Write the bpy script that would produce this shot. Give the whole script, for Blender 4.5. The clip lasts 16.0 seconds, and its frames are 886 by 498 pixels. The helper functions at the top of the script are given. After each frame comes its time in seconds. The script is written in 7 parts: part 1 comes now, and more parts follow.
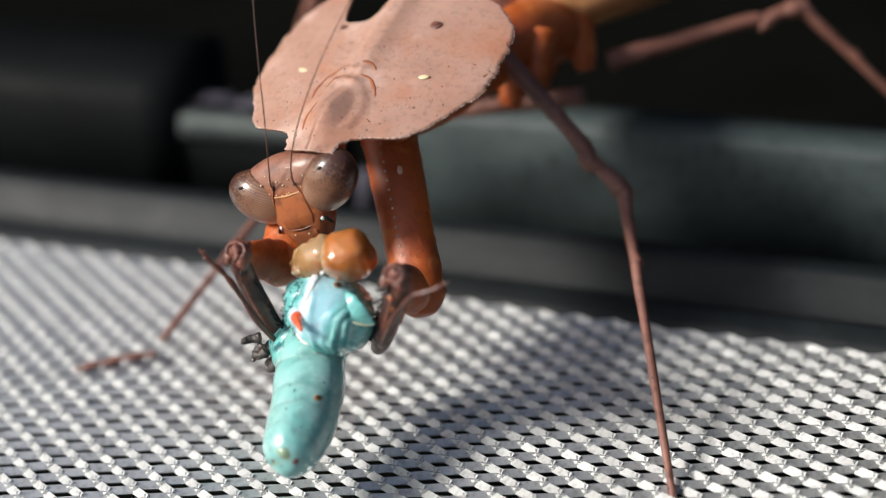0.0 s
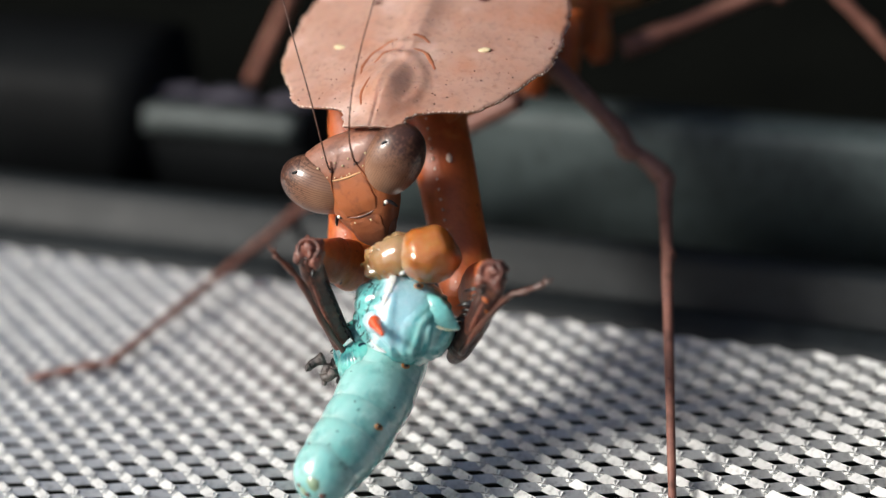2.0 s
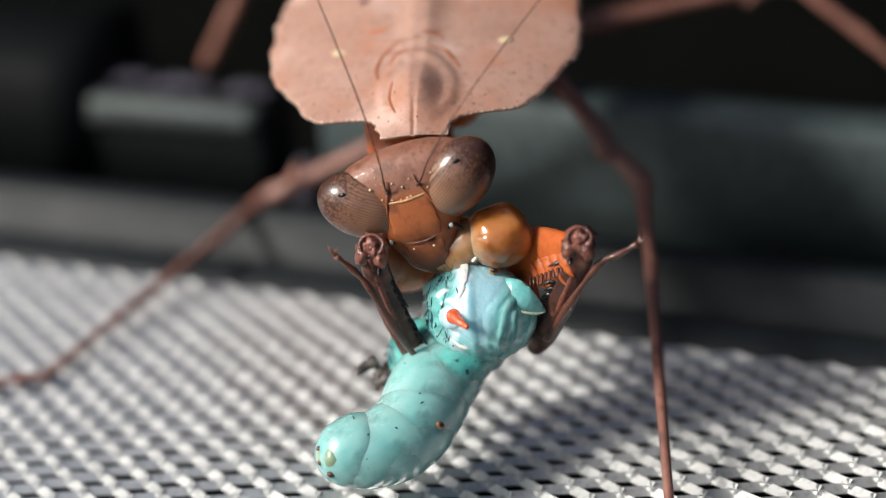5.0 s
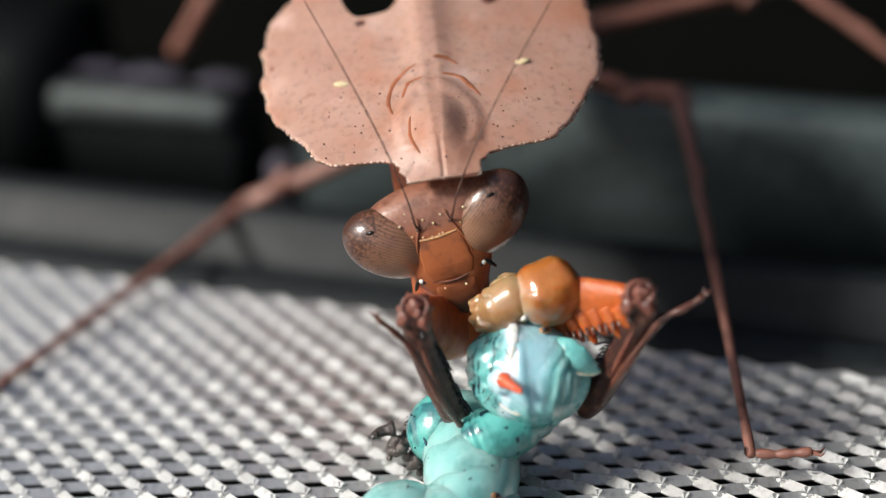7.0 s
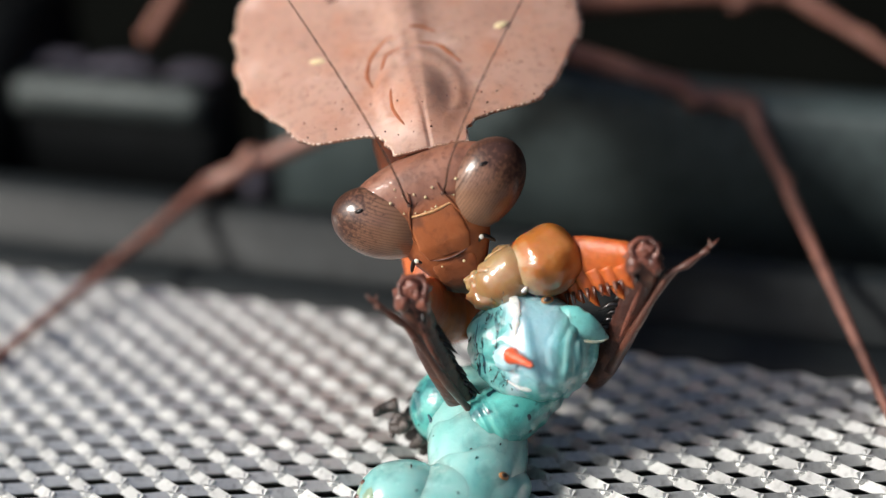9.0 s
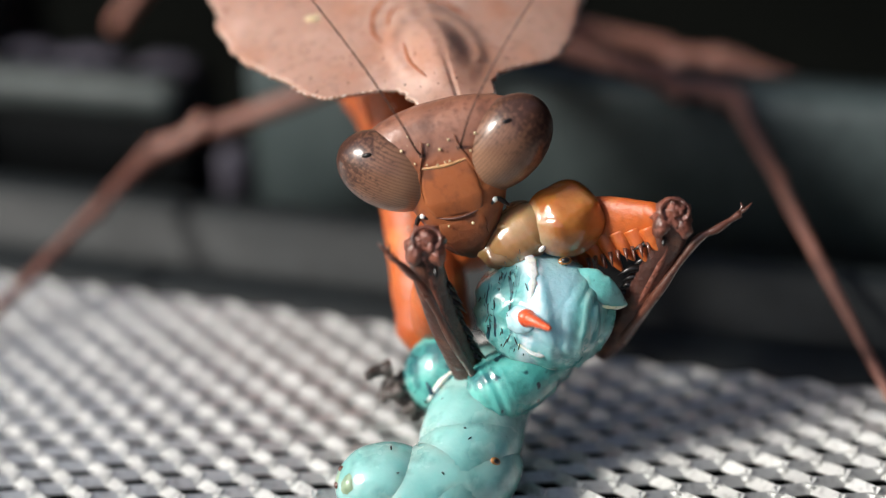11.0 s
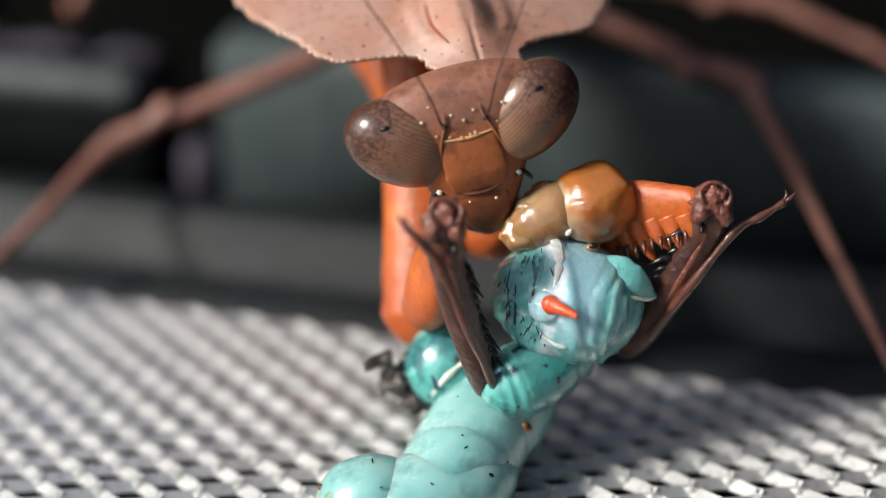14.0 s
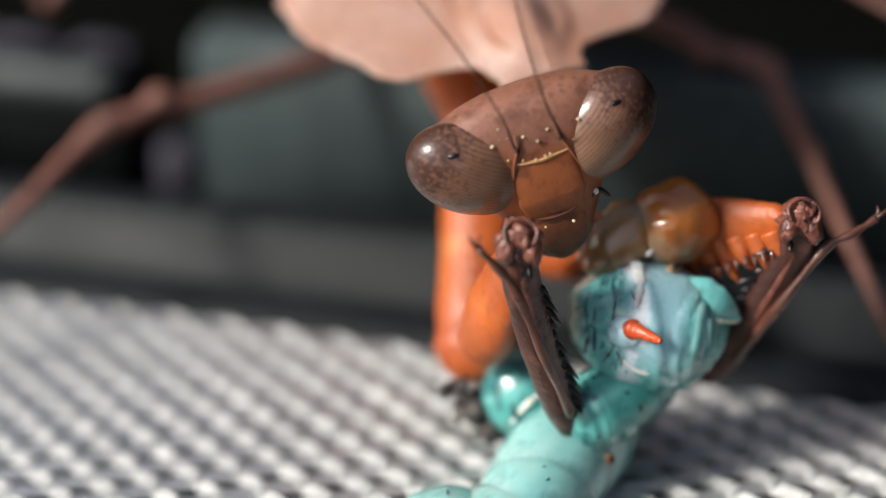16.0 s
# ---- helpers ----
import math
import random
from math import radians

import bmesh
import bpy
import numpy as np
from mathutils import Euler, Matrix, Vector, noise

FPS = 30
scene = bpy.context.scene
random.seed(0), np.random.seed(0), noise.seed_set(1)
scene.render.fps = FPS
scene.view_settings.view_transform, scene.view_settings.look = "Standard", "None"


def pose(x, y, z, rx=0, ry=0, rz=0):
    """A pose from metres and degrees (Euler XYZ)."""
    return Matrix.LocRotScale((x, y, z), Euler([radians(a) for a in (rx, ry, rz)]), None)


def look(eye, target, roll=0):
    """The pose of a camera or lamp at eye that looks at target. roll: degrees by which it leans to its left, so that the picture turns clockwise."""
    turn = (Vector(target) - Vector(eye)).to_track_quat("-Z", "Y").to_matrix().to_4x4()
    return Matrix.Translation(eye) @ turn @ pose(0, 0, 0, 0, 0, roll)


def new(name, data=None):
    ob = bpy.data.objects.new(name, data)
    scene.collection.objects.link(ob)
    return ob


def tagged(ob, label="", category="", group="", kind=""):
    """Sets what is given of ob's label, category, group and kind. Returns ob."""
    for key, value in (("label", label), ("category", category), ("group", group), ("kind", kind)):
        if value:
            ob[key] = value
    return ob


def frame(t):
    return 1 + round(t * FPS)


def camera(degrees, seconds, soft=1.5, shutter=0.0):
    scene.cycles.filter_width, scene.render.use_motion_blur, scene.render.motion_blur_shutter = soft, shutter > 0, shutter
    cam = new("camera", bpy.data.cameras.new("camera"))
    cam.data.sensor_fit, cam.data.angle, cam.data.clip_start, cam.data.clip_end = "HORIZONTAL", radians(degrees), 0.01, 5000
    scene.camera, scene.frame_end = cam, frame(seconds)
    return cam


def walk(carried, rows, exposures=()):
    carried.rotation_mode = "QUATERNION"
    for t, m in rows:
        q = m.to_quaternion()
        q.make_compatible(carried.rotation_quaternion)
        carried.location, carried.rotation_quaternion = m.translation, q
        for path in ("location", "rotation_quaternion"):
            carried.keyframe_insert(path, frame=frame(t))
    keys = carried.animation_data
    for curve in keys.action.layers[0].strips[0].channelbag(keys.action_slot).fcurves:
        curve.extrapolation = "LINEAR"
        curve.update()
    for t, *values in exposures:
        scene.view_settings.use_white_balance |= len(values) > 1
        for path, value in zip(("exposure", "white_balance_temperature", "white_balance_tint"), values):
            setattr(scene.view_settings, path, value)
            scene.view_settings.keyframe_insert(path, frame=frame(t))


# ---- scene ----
cam = camera(28, 16.0, soft=1.2)
WALK = [
    (0, pose(0.00166, -0.02904, 0.07143, 62.076, 4.42, 0.56)),
    (1, pose(0.00144, -0.02481, 0.06886, 62.2, 4.252, 0.306)),
    (2, pose(0.00123, -0.02074, 0.06639, 62.32, 4.084, 0.048)),
    (3, pose(0.00102, -0.01685, 0.06404, 62.435, 3.914, -0.213)),
    (4, pose(0.00081, -0.01314, 0.06181, 62.548, 3.744, -0.476)),
    (5, pose(0.0006, -0.00959, 0.05969, 62.656, 3.573, -0.743)),
    (6, pose(0.0004, -0.00622, 0.05768, 62.76, 3.402, -1.012)),
    (7, pose(0.0002, -0.00302, 0.05578, 62.86, 3.229, -1.284)),
    (8, pose(0, 0, 0.054, 62.957, 3.056, -1.559)),
    (9, pose(-0.0002, 0.00285, 0.05233, 63.049, 2.882, -1.836)),
    (10, pose(-0.00039, 0.00553, 0.05078, 63.138, 2.707, -2.117)),
    (11, pose(-0.00058, 0.00803, 0.04934, 63.223, 2.532, -2.4)),
    (12, pose(-0.00077, 0.01037, 0.04801, 63.304, 2.356, -2.685)),
    (13, pose(-0.00096, 0.01253, 0.04679, 63.381, 2.179, -2.974)),
    (14, pose(-0.00114, 0.01451, 0.04569, 63.454, 2.002, -3.264)),
    (15, pose(-0.00133, 0.01632, 0.04471, 63.523, 1.824, -3.558)),
    (16, pose(-0.00151, 0.01796, 0.04383, 63.589, 1.646, -3.854)),
]
walk(cam, WALK, [(0, 0.18, 6360, 9), (16, 0.18, 6360, 9)])

# ---- daylight ----
SUN = Vector((-1.25, -0.45, 1.0)).normalized()
world = bpy.data.worlds.new("sky")
scene.world = world
world.use_nodes = True
sky = world.node_tree.nodes.new("ShaderNodeTexSky")
sky.sky_type, sky.sun_disc = "NISHITA", False
sky.sun_elevation = math.asin(SUN.z)
sky.sun_rotation = math.atan2(SUN.x, SUN.y)
sky.air_density, sky.dust_density, sky.ozone_density = 0.8, 3.0, 0.6
background = world.node_tree.nodes["Background"]
background.inputs["Strength"].default_value = 0.115
world.node_tree.links.new(sky.outputs[0], background.inputs["Color"])
sun_data = bpy.data.lights.new("sun", "SUN")
sun_data.energy, sun_data.angle, sun_data.color = 4.3, radians(12), (1.0, 0.95, 0.88)
sun = new("sun", sun_data)
sun.matrix_world = look(SUN, (0, 0, 0))


# ---- materials ----
def material(name, a, b, rough=0.5, metal=0.0, coarse=400, fine=4000, specks=0.0, speck_colour=(0.02, 0.01, 0.01),
             bump=0.1, sss=0.0, coat=0.0, stripes=0.0, stripe_scale=2500, speck_scale=2200, sss_colour=None, spec=0.5):
    """Two colours mottled at two scales, small dark specks, fine relief."""
    m = bpy.data.materials.new(name)
    m.use_nodes = True
    nodes, link = m.node_tree.nodes, m.node_tree.links.new
    shader = nodes["Principled BSDF"]
    coords = nodes.new("ShaderNodeTexCoord").outputs["Object"]

    def noise_at(scale, detail=4):
        n = nodes.new("ShaderNodeTexNoise")
        n.inputs["Scale"].default_value, n.inputs["Detail"].default_value = scale, detail
        link(coords, n.inputs["Vector"])
        return n.outputs["Fac"]

    def mix(fac, x, y):
        n = nodes.new("ShaderNodeMix")
        n.data_type = "RGBA"
        for slot, v in ((0, fac), (6, x), (7, y)):
            if isinstance(v, tuple):
                n.inputs[slot].default_value = (*v, 1)
            elif isinstance(v, float):
                n.inputs[slot].default_value = v
            else:
                link(v, n.inputs[slot])
        return n.outputs[2]

    def ramp(fac, lo, hi):
        n = nodes.new("ShaderNodeMapRange")
        n.inputs["From Min"].default_value, n.inputs["From Max"].default_value = lo, hi
        link(fac, n.inputs["Value"])
        return n.outputs[0]

    fine_noise = noise_at(fine)
    colour = mix(ramp(noise_at(coarse), 0.32, 0.68), a, b)
    darker = tuple(0.62 * v for v in a)
    colour = mix(ramp(fine_noise, 0.5, 0.8), colour, darker)
    if stripes:
        w = nodes.new("ShaderNodeTexWave")
        w.bands_direction = "X"
        w.inputs["Scale"].default_value, w.inputs["Distortion"].default_value = stripe_scale, 1.4
        w.inputs["Detail Scale"].default_value = 1.0
        link(coords, w.inputs["Vector"])
        colour = mix(ramp(w.outputs["Fac"], 0.55, 1.0), colour, tuple(stripes * v for v in a))
    if specks:
        colour = mix(ramp(noise_at(speck_scale, 1), 0.5 + 0.28 * (1 - specks), 0.56 + 0.28 * (1 - specks)), colour, speck_colour)
    link(colour, shader.inputs["Base Color"])
    shader.inputs["Metallic"].default_value = metal
    rough_range = nodes.new("ShaderNodeMapRange")
    rough_range.inputs["To Min"].default_value, rough_range.inputs["To Max"].default_value = max(rough - 0.12, 0.03), min(rough + 0.12, 1)
    link(noise_at(coarse * 2.3), rough_range.inputs["Value"])
    link(rough_range.outputs[0], shader.inputs["Roughness"])
    shader.inputs["Specular IOR Level"].default_value = spec
    shader.inputs["Coat Weight"].default_value, shader.inputs["Coat Roughness"].default_value = coat, 0.08
    if sss:
        shader.inputs["Subsurface Weight"].default_value = sss
        shader.inputs["Subsurface Scale"].default_value = 0.0012
        shader.inputs["Subsurface Radius"].default_value = sss_colour or (1.0, 0.4, 0.2)
    relief = nodes.new("ShaderNodeBump")
    relief.inputs["Strength"].default_value, relief.inputs["Distance"].default_value = bump, 0.0002
    link(fine_noise, relief.inputs["Height"])
    link(relief.outputs[0], shader.inputs["Normal"])
    if coat:
        link(relief.outputs[0], shader.inputs["Coat Normal"])
    return m


ALUMINIUM = material("aluminium", (0.64, 0.645, 0.63), (0.73, 0.735, 0.72), 0.48, 0.75, 200, 2500, bump=0.08)
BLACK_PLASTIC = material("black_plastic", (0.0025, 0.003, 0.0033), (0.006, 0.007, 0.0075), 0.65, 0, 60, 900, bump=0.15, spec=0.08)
GREY_PLASTIC = material("grey_plastic", (0.030, 0.041, 0.042), (0.056, 0.072, 0.072), 0.5, 0, 70, 900, bump=0.15, spec=0.25)
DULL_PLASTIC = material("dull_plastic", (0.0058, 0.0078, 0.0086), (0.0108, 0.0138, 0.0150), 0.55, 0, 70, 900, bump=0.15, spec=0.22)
PALE_STRIP = material("grey_green_strip", (0.042, 0.052, 0.051), (0.062, 0.074, 0.072), 0.55, 0, 90, 900, bump=0.15, spec=0.3)
LILAC = material("dull_lilac", (0.075, 0.07, 0.09), (0.045, 0.042, 0.055), 0.75, 0, 300, 1500, spec=0.2)
DARK_GROUND = material("dark_ground", (0.0015, 0.0018, 0.0015), (0.004, 0.0045, 0.0036), 0.8, 0, 40, 400, bump=0.3, spec=0.03)
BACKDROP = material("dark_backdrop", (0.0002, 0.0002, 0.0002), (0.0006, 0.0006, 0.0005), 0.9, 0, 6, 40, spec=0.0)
LEAF = material("leaf_cuticle", (0.42, 0.258, 0.20), (0.355, 0.197, 0.145), 0.55, 0, 260, 2600, specks=0.05, speck_colour=(0.16, 0.055, 0.03), bump=0.2, sss=0.2, speck_scale=1500, spec=0.4)
TAN = material("tan_cuticle", (0.66, 0.36, 0.17), (0.55, 0.24, 0.09), 0.5, 0, 160, 1800, bump=0.2, sss=0.25)
LEAF_EDGE = material("pale_rim", (0.82, 0.70, 0.60), (0.50, 0.27, 0.18), 0.5, 0, 2500, 6000)
RUST = material("rust_stain", (0.36, 0.115, 0.045), (0.25, 0.075, 0.035), 0.5, 0, 600, 3000, bump=0.3)
YELLOW_SPOT = material("yellow_spot", (0.62, 0.49, 0.25), (0.74, 0.63, 0.42), 0.3, 0, 1200, 5000, coat=0.6)
HEAD = material("head_cuticle", (0.19, 0.074, 0.044), (0.26, 0.112, 0.07), 0.55, 0, 420, 3500, specks=0.2, speck_colour=(0.05, 0.018, 0.012), bump=0.2, sss=0.12, coat=0.2, speck_scale=5200, spec=0.4)
PUPIL = material("pupil_black", (0.006, 0.005, 0.005), (0.01, 0.008, 0.008), 0.3)
ORANGE = material("orange_cuticle", (0.50, 0.118, 0.019), (0.35, 0.07, 0.016), 0.46, 0, 320, 2600, specks=0.14, speck_colour=(0.14, 0.03, 0.01), bump=0.3, sss=0.35)
DARK_LEG = material("dark_leg", (0.15, 0.055, 0.035), (0.05, 0.02, 0.014), 0.32, 0, 500, 3000, specks=0.25, bump=0.25, coat=0.3)
KNEE = material("reddish_joint", (0.225, 0.078, 0.05), (0.12, 0.038, 0.026), 0.36, 0, 700, 4000, specks=0.3, bump=0.6, coat=0.4)
LEG = material("brown_leg", (0.24, 0.105, 0.075), (0.15, 0.065, 0.05), 0.45, 0, 250, 2500, specks=0.25, bump=0.35, sss=0.08)
ANTENNA = material("antenna_brown", (0.05, 0.02, 0.012), (0.09, 0.04, 0.025), 0.5, 0, 800, 5000)
TEAL = material("teal_skin", (0.14, 0.45, 0.43), (0.21, 0.55, 0.53), 0.3, 0, 300, 2600, specks=0.16, speck_colour=(0.01, 0.05, 0.07), bump=0.3, sss=0.5, coat=0.6, sss_colour=(0.35, 0.9, 1.0))
TEAL_DARK = material("dark_teal_skin", (0.075, 0.36, 0.33), (0.15, 0.50, 0.45), 0.3, 0, 350, 1200, specks=0.3, speck_colour=(0.005, 0.03, 0.05), bump=0.5, sss=0.4, coat=0.8, sss_colour=(0.35, 0.9, 1.0), speck_scale=1500)
PALE_BLUE = material("pale_blue_skin", (0.42, 0.70, 0.78), (0.52, 0.76, 0.86), 0.3, 0, 500, 3000, bump=0.25, sss=0.4, coat=0.5, sss_colour=(0.5, 0.9, 1.0))
SHIN = material("shin_cuticle", (0.095, 0.034, 0.023), (0.036, 0.014, 0.011), 0.38, 0, 450, 3000, specks=0.28, speck_colour=(0.018, 0.008, 0.006), bump=0.5, coat=0.3, speck_scale=2600)
HORN_BROWN = material("spiracle_brown", (0.45, 0.22, 0.06), (0.25, 0.10, 0.03), 0.3, 0, 900, 5000, coat=0.5)
NAVY = material("navy_bristle", (0.008, 0.045, 0.075), (0.015, 0.09, 0.11), 0.4, 0, 900, 4000, coat=0.4)
HORN = material("horn_orange", (0.78, 0.11, 0.025), (0.62, 0.07, 0.015), 0.35, 0, 900, 5000, coat=0.4, bump=0.4)
AMBER = material("amber_tissue", (0.46, 0.15, 0.026), (0.55, 0.22, 0.055), 0.16, 0, 420, 700, bump=0.45, sss=0.8, coat=1.0)
AMBER.node_tree.nodes["Principled BSDF"].inputs["Transmission Weight"].default_value = 0.25
PALE_TISSUE = material("pale_tissue", (0.50, 0.33, 0.17), (0.42, 0.20, 0.07), 0.2, 0, 500, 700, bump=0.5, sss=0.6, coat=1.0)
PALE_TISSUE.node_tree.nodes["Principled BSDF"].inputs["Transmission Weight"].default_value = 0.25
WHITE_FAT = material("white_tissue", (0.86, 0.84, 0.80), (0.8, 0.7, 0.6), 0.2, 0, 900, 4000, coat=0.8, sss=0.3)
BLACK_CRUST = material("black_crust", (0.02, 0.016, 0.014), (0.10, 0.08, 0.07), 0.5, 0, 1200, 4000, bump=0.8, coat=0.3)
PALE_EDGE = material("pale_cream_skin", (0.66, 0.74, 0.62), (0.72, 0.70, 0.48), 0.3, 0, 600, 3000, bump=0.2, sss=0.4, coat=0.5)
TEAL_PALE = material("pale_teal_skin", (0.19, 0.45, 0.43), (0.36, 0.60, 0.57), 0.25, 0, 330, 900, bump=0.35, sss=0.7, coat=0.8, sss_colour=(0.4, 0.9, 1.0))
MOUTH = material("olive_skin", (0.26, 0.38, 0.26), (0.16, 0.22, 0.11), 0.35, 0, 700, 4000, specks=0.2, coat=0.5)


def stained(m, tint, scale, lo, hi, amount, shift=0.0):
    """Lays irregular patches of another colour over a material."""
    nodes, link = m.node_tree.nodes, m.node_tree.links.new
    shader = nodes["Principled BSDF"]
    base = shader.inputs["Base Color"].links[0].from_socket
    spread = nodes.new("ShaderNodeTexNoise")
    spread.noise_dimensions = "4D"
    spread.inputs["W"].default_value, spread.inputs["Scale"].default_value, spread.inputs["Detail"].default_value = shift, scale, 5
    link(nodes.new("ShaderNodeTexCoord").outputs["Object"], spread.inputs["Vector"])
    limit = nodes.new("ShaderNodeMapRange")
    limit.inputs["From Min"].default_value, limit.inputs["From Max"].default_value, limit.inputs["To Max"].default_value = lo, hi, amount
    link(spread.outputs["Fac"], limit.inputs["Value"])
    n = nodes.new("ShaderNodeMix")
    n.data_type = "RGBA"
    link(limit.outputs[0], n.inputs[0]), link(base, n.inputs[6])
    n.inputs[7].default_value = (*tint, 1)
    link(n.outputs[2], shader.inputs["Base Color"])


def torn_skin():
    """Turquoise skin that pales to blue across the fold and turns dark and speckled on the bristly side."""
    m = material("torn_skin", (0.14, 0.45, 0.43), (0.21, 0.55, 0.53), 0.28, 0, 320, 2600, bump=0.25, sss=0.5, coat=0.6, sss_colour=(0.35, 0.9, 1.0))
    nodes, link = m.node_tree.nodes, m.node_tree.links.new
    shader = nodes["Principled BSDF"]
    base = shader.inputs["Base Color"].links[0].from_socket
    coords = nodes.new("ShaderNodeTexCoord").outputs["Object"]
    split = nodes.new("ShaderNodeSeparateXYZ")
    link(coords, split.inputs[0])

    def shade(scale, detail):
        n = nodes.new("ShaderNodeTexNoise")
        n.inputs["Scale"].default_value, n.inputs["Detail"].default_value = scale, detail
        link(coords, n.inputs["Vector"])
        return n.outputs["Fac"]

    def band(value, lo, hi):
        n = nodes.new("ShaderNodeMapRange")
        n.interpolation_type = "SMOOTHSTEP"
        n.inputs["From Min"].default_value, n.inputs["From Max"].default_value = lo, hi
        link(value, n.inputs["Value"])
        return n.outputs[0]

    def calc(op, x, y):
        n = nodes.new("ShaderNodeMath")
        n.operation = op
        for k, v in enumerate((x, y)):
            if isinstance(v, float):
                n.inputs[k].default_value = v
            else:
                link(v, n.inputs[k])
        return n.outputs[0]

    def blend(fac, x, colour):
        n = nodes.new("ShaderNodeMix")
        n.data_type = "RGBA"
        link(fac, n.inputs[0]), link(x, n.inputs[6])
        n.inputs[7].default_value = (*colour, 1)
        return n.outputs[2]

    across = calc("ADD", split.outputs[0], calc("MULTIPLY", shade(420, 3), 0.0012))
    pale = calc("MULTIPLY", calc("MULTIPLY", band(across, -0.0014, -0.0006), band(across, 0.0019, 0.0008)), band(split.outputs[1], -0.0034, -0.0022))
    colour = blend(pale, base, (0.35, 0.60, 0.67))
    stretch = nodes.new("ShaderNodeMapping")
    stretch.inputs["Scale"].default_value, stretch.inputs["Rotation"].default_value = (1.0, 0.16, 0.5), (0, 0, 0.25)
    link(coords, stretch.inputs["Vector"])

    def streak(scale, detail):
        n = nodes.new("ShaderNodeTexNoise")
        n.inputs["Scale"].default_value, n.inputs["Detail"].default_value, n.inputs["Distortion"].default_value = scale, detail, 0.6
        link(stretch.outputs[0], n.inputs["Vector"])
        return n.outputs["Fac"]

    flank = band(across, 0.0006, 0.0022)
    # Darker streaks along the pleats put the shade of fold lines into colour.
    colour = blend(calc("MULTIPLY", flank, band(streak(1100, 3), 0.50, 0.62)), colour, (0.05, 0.27, 0.27))
    colour = blend(calc("MULTIPLY", flank, band(streak(1500, 2), 0.60, 0.70)), colour, (0.30, 0.60, 0.58))
    colour = blend(calc("MULTIPLY", band(across, -0.0004, -0.0016), band(streak(700, 2), 0.45, 0.6)), colour, (0.20, 0.47, 0.40))
    edge = calc("MULTIPLY", band(across, -0.0004, -0.0020), band(streak(2600, 3), 0.56, 0.62))
    colour = blend(edge, colour, (0.006, 0.05, 0.08))
    seam = calc("MULTIPLY", band(across, -0.0011, -0.0007), band(across, -0.0001, -0.0005))
    colour = blend(calc("MULTIPLY", seam, band(shade(900, 3), 0.36, 0.5)), colour, (0.72, 0.82, 0.88))
    link(colour, shader.inputs["Base Color"])
    return m


def lengthwise(m, bands):
    """Changes a material's colour along the thing's own y, with a ragged border."""
    nodes, link = m.node_tree.nodes, m.node_tree.links.new
    shader = nodes["Principled BSDF"]
    base = shader.inputs["Base Color"].links[0].from_socket
    coords = nodes.new("ShaderNodeTexCoord").outputs["Object"]
    split = nodes.new("ShaderNodeSeparateXYZ")
    link(coords, split.inputs[0])
    for scale, detail, weight, lo, hi, amount, tint in bands:
        grain = nodes.new("ShaderNodeTexNoise")
        grain.inputs["Scale"].default_value, grain.inputs["Detail"].default_value = scale, detail
        link(coords, grain.inputs["Vector"])
        total = nodes.new("ShaderNodeMath")
        total.operation = "MULTIPLY_ADD"
        link(grain.outputs["Fac"], total.inputs[0]), link(split.outputs[1], total.inputs[2])
        total.inputs[1].default_value = weight
        limit = nodes.new("ShaderNodeMapRange")
        limit.inputs["From Min"].default_value, limit.inputs["From Max"].default_value, limit.inputs["To Max"].default_value = lo, hi, amount
        link(total.outputs[0], limit.inputs["Value"])
        n = nodes.new("ShaderNodeMix")
        n.data_type = "RGBA"
        link(limit.outputs[0], n.inputs[0]), link(base, n.inputs[6])
        n.inputs[7].default_value = (*tint, 1)
        base = n.outputs[2]
    link(base, shader.inputs["Base Color"])


def eye_surface():
    """Banded compound eye: tan towards the face, dark and speckled at the outer tip, with fine lines along it."""
    m = material("eye_surface", (0.30, 0.162, 0.10), (0.18, 0.09, 0.057), 0.36, 0, 500, 5000, bump=0.06, coat=0.65, spec=0.2, stripes=0.42, stripe_scale=2300)
    m.node_tree.nodes["Principled BSDF"].inputs["Coat Roughness"].default_value = 0.2
    lengthwise(m, ((900, 4, 0.0022, -0.0006, 0.0034, 0.75, (0.125, 0.054, 0.035)), (5200, 2, 0.0060, 0.0034, 0.0048, 0.75, (0.028, 0.013, 0.011)), (420, 3, 0.0020, 0.0010, -0.0016, 0.75, (0.29, 0.16, 0.095))))
    return m


TORN, EYE = torn_skin(), eye_surface()
stained(HEAD, (0.29, 0.135, 0.09), 420, 0.52, 0.72, 0.5)
lengthwise(HEAD, ((700, 3, 0.0012, 0.0011, 0.0002, 0.9, (0.34, 0.098, 0.027)), (900, 3, 0.0018, -0.0008, -0.0036, 0.9, (0.10, 0.032, 0.016))))
stained(HEAD, (0.08, 0.026, 0.014), 1000, 0.52, 0.66, 0.65, 2.0)
stained(ORANGE, (0.24, 0.055, 0.02), 260, 0.52, 0.72, 0.7, 4.0)
stained(ORANGE, (0.78, 0.33, 0.10), 500, 0.60, 0.72, 0.4, 1.5)
stained(KNEE, (0.05, 0.018, 0.013), 1500, 0.52, 0.62, 0.8)
stained(SHIN, (0.28, 0.10, 0.05), 900, 0.56, 0.70, 0.6, 2.0)
stained(LEG, (0.34, 0.175, 0.13), 320, 0.55, 0.70, 0.6)
stained(LEG, (0.07, 0.028, 0.02), 700, 0.57, 0.70, 0.7, 3.0)
stained(LEAF, (0.38, 0.135, 0.06), 210, 0.52, 0.72, 0.6)
stained(LEAF, (0.66, 0.47, 0.40), 260, 0.56, 0.72, 0.6, 3.1)
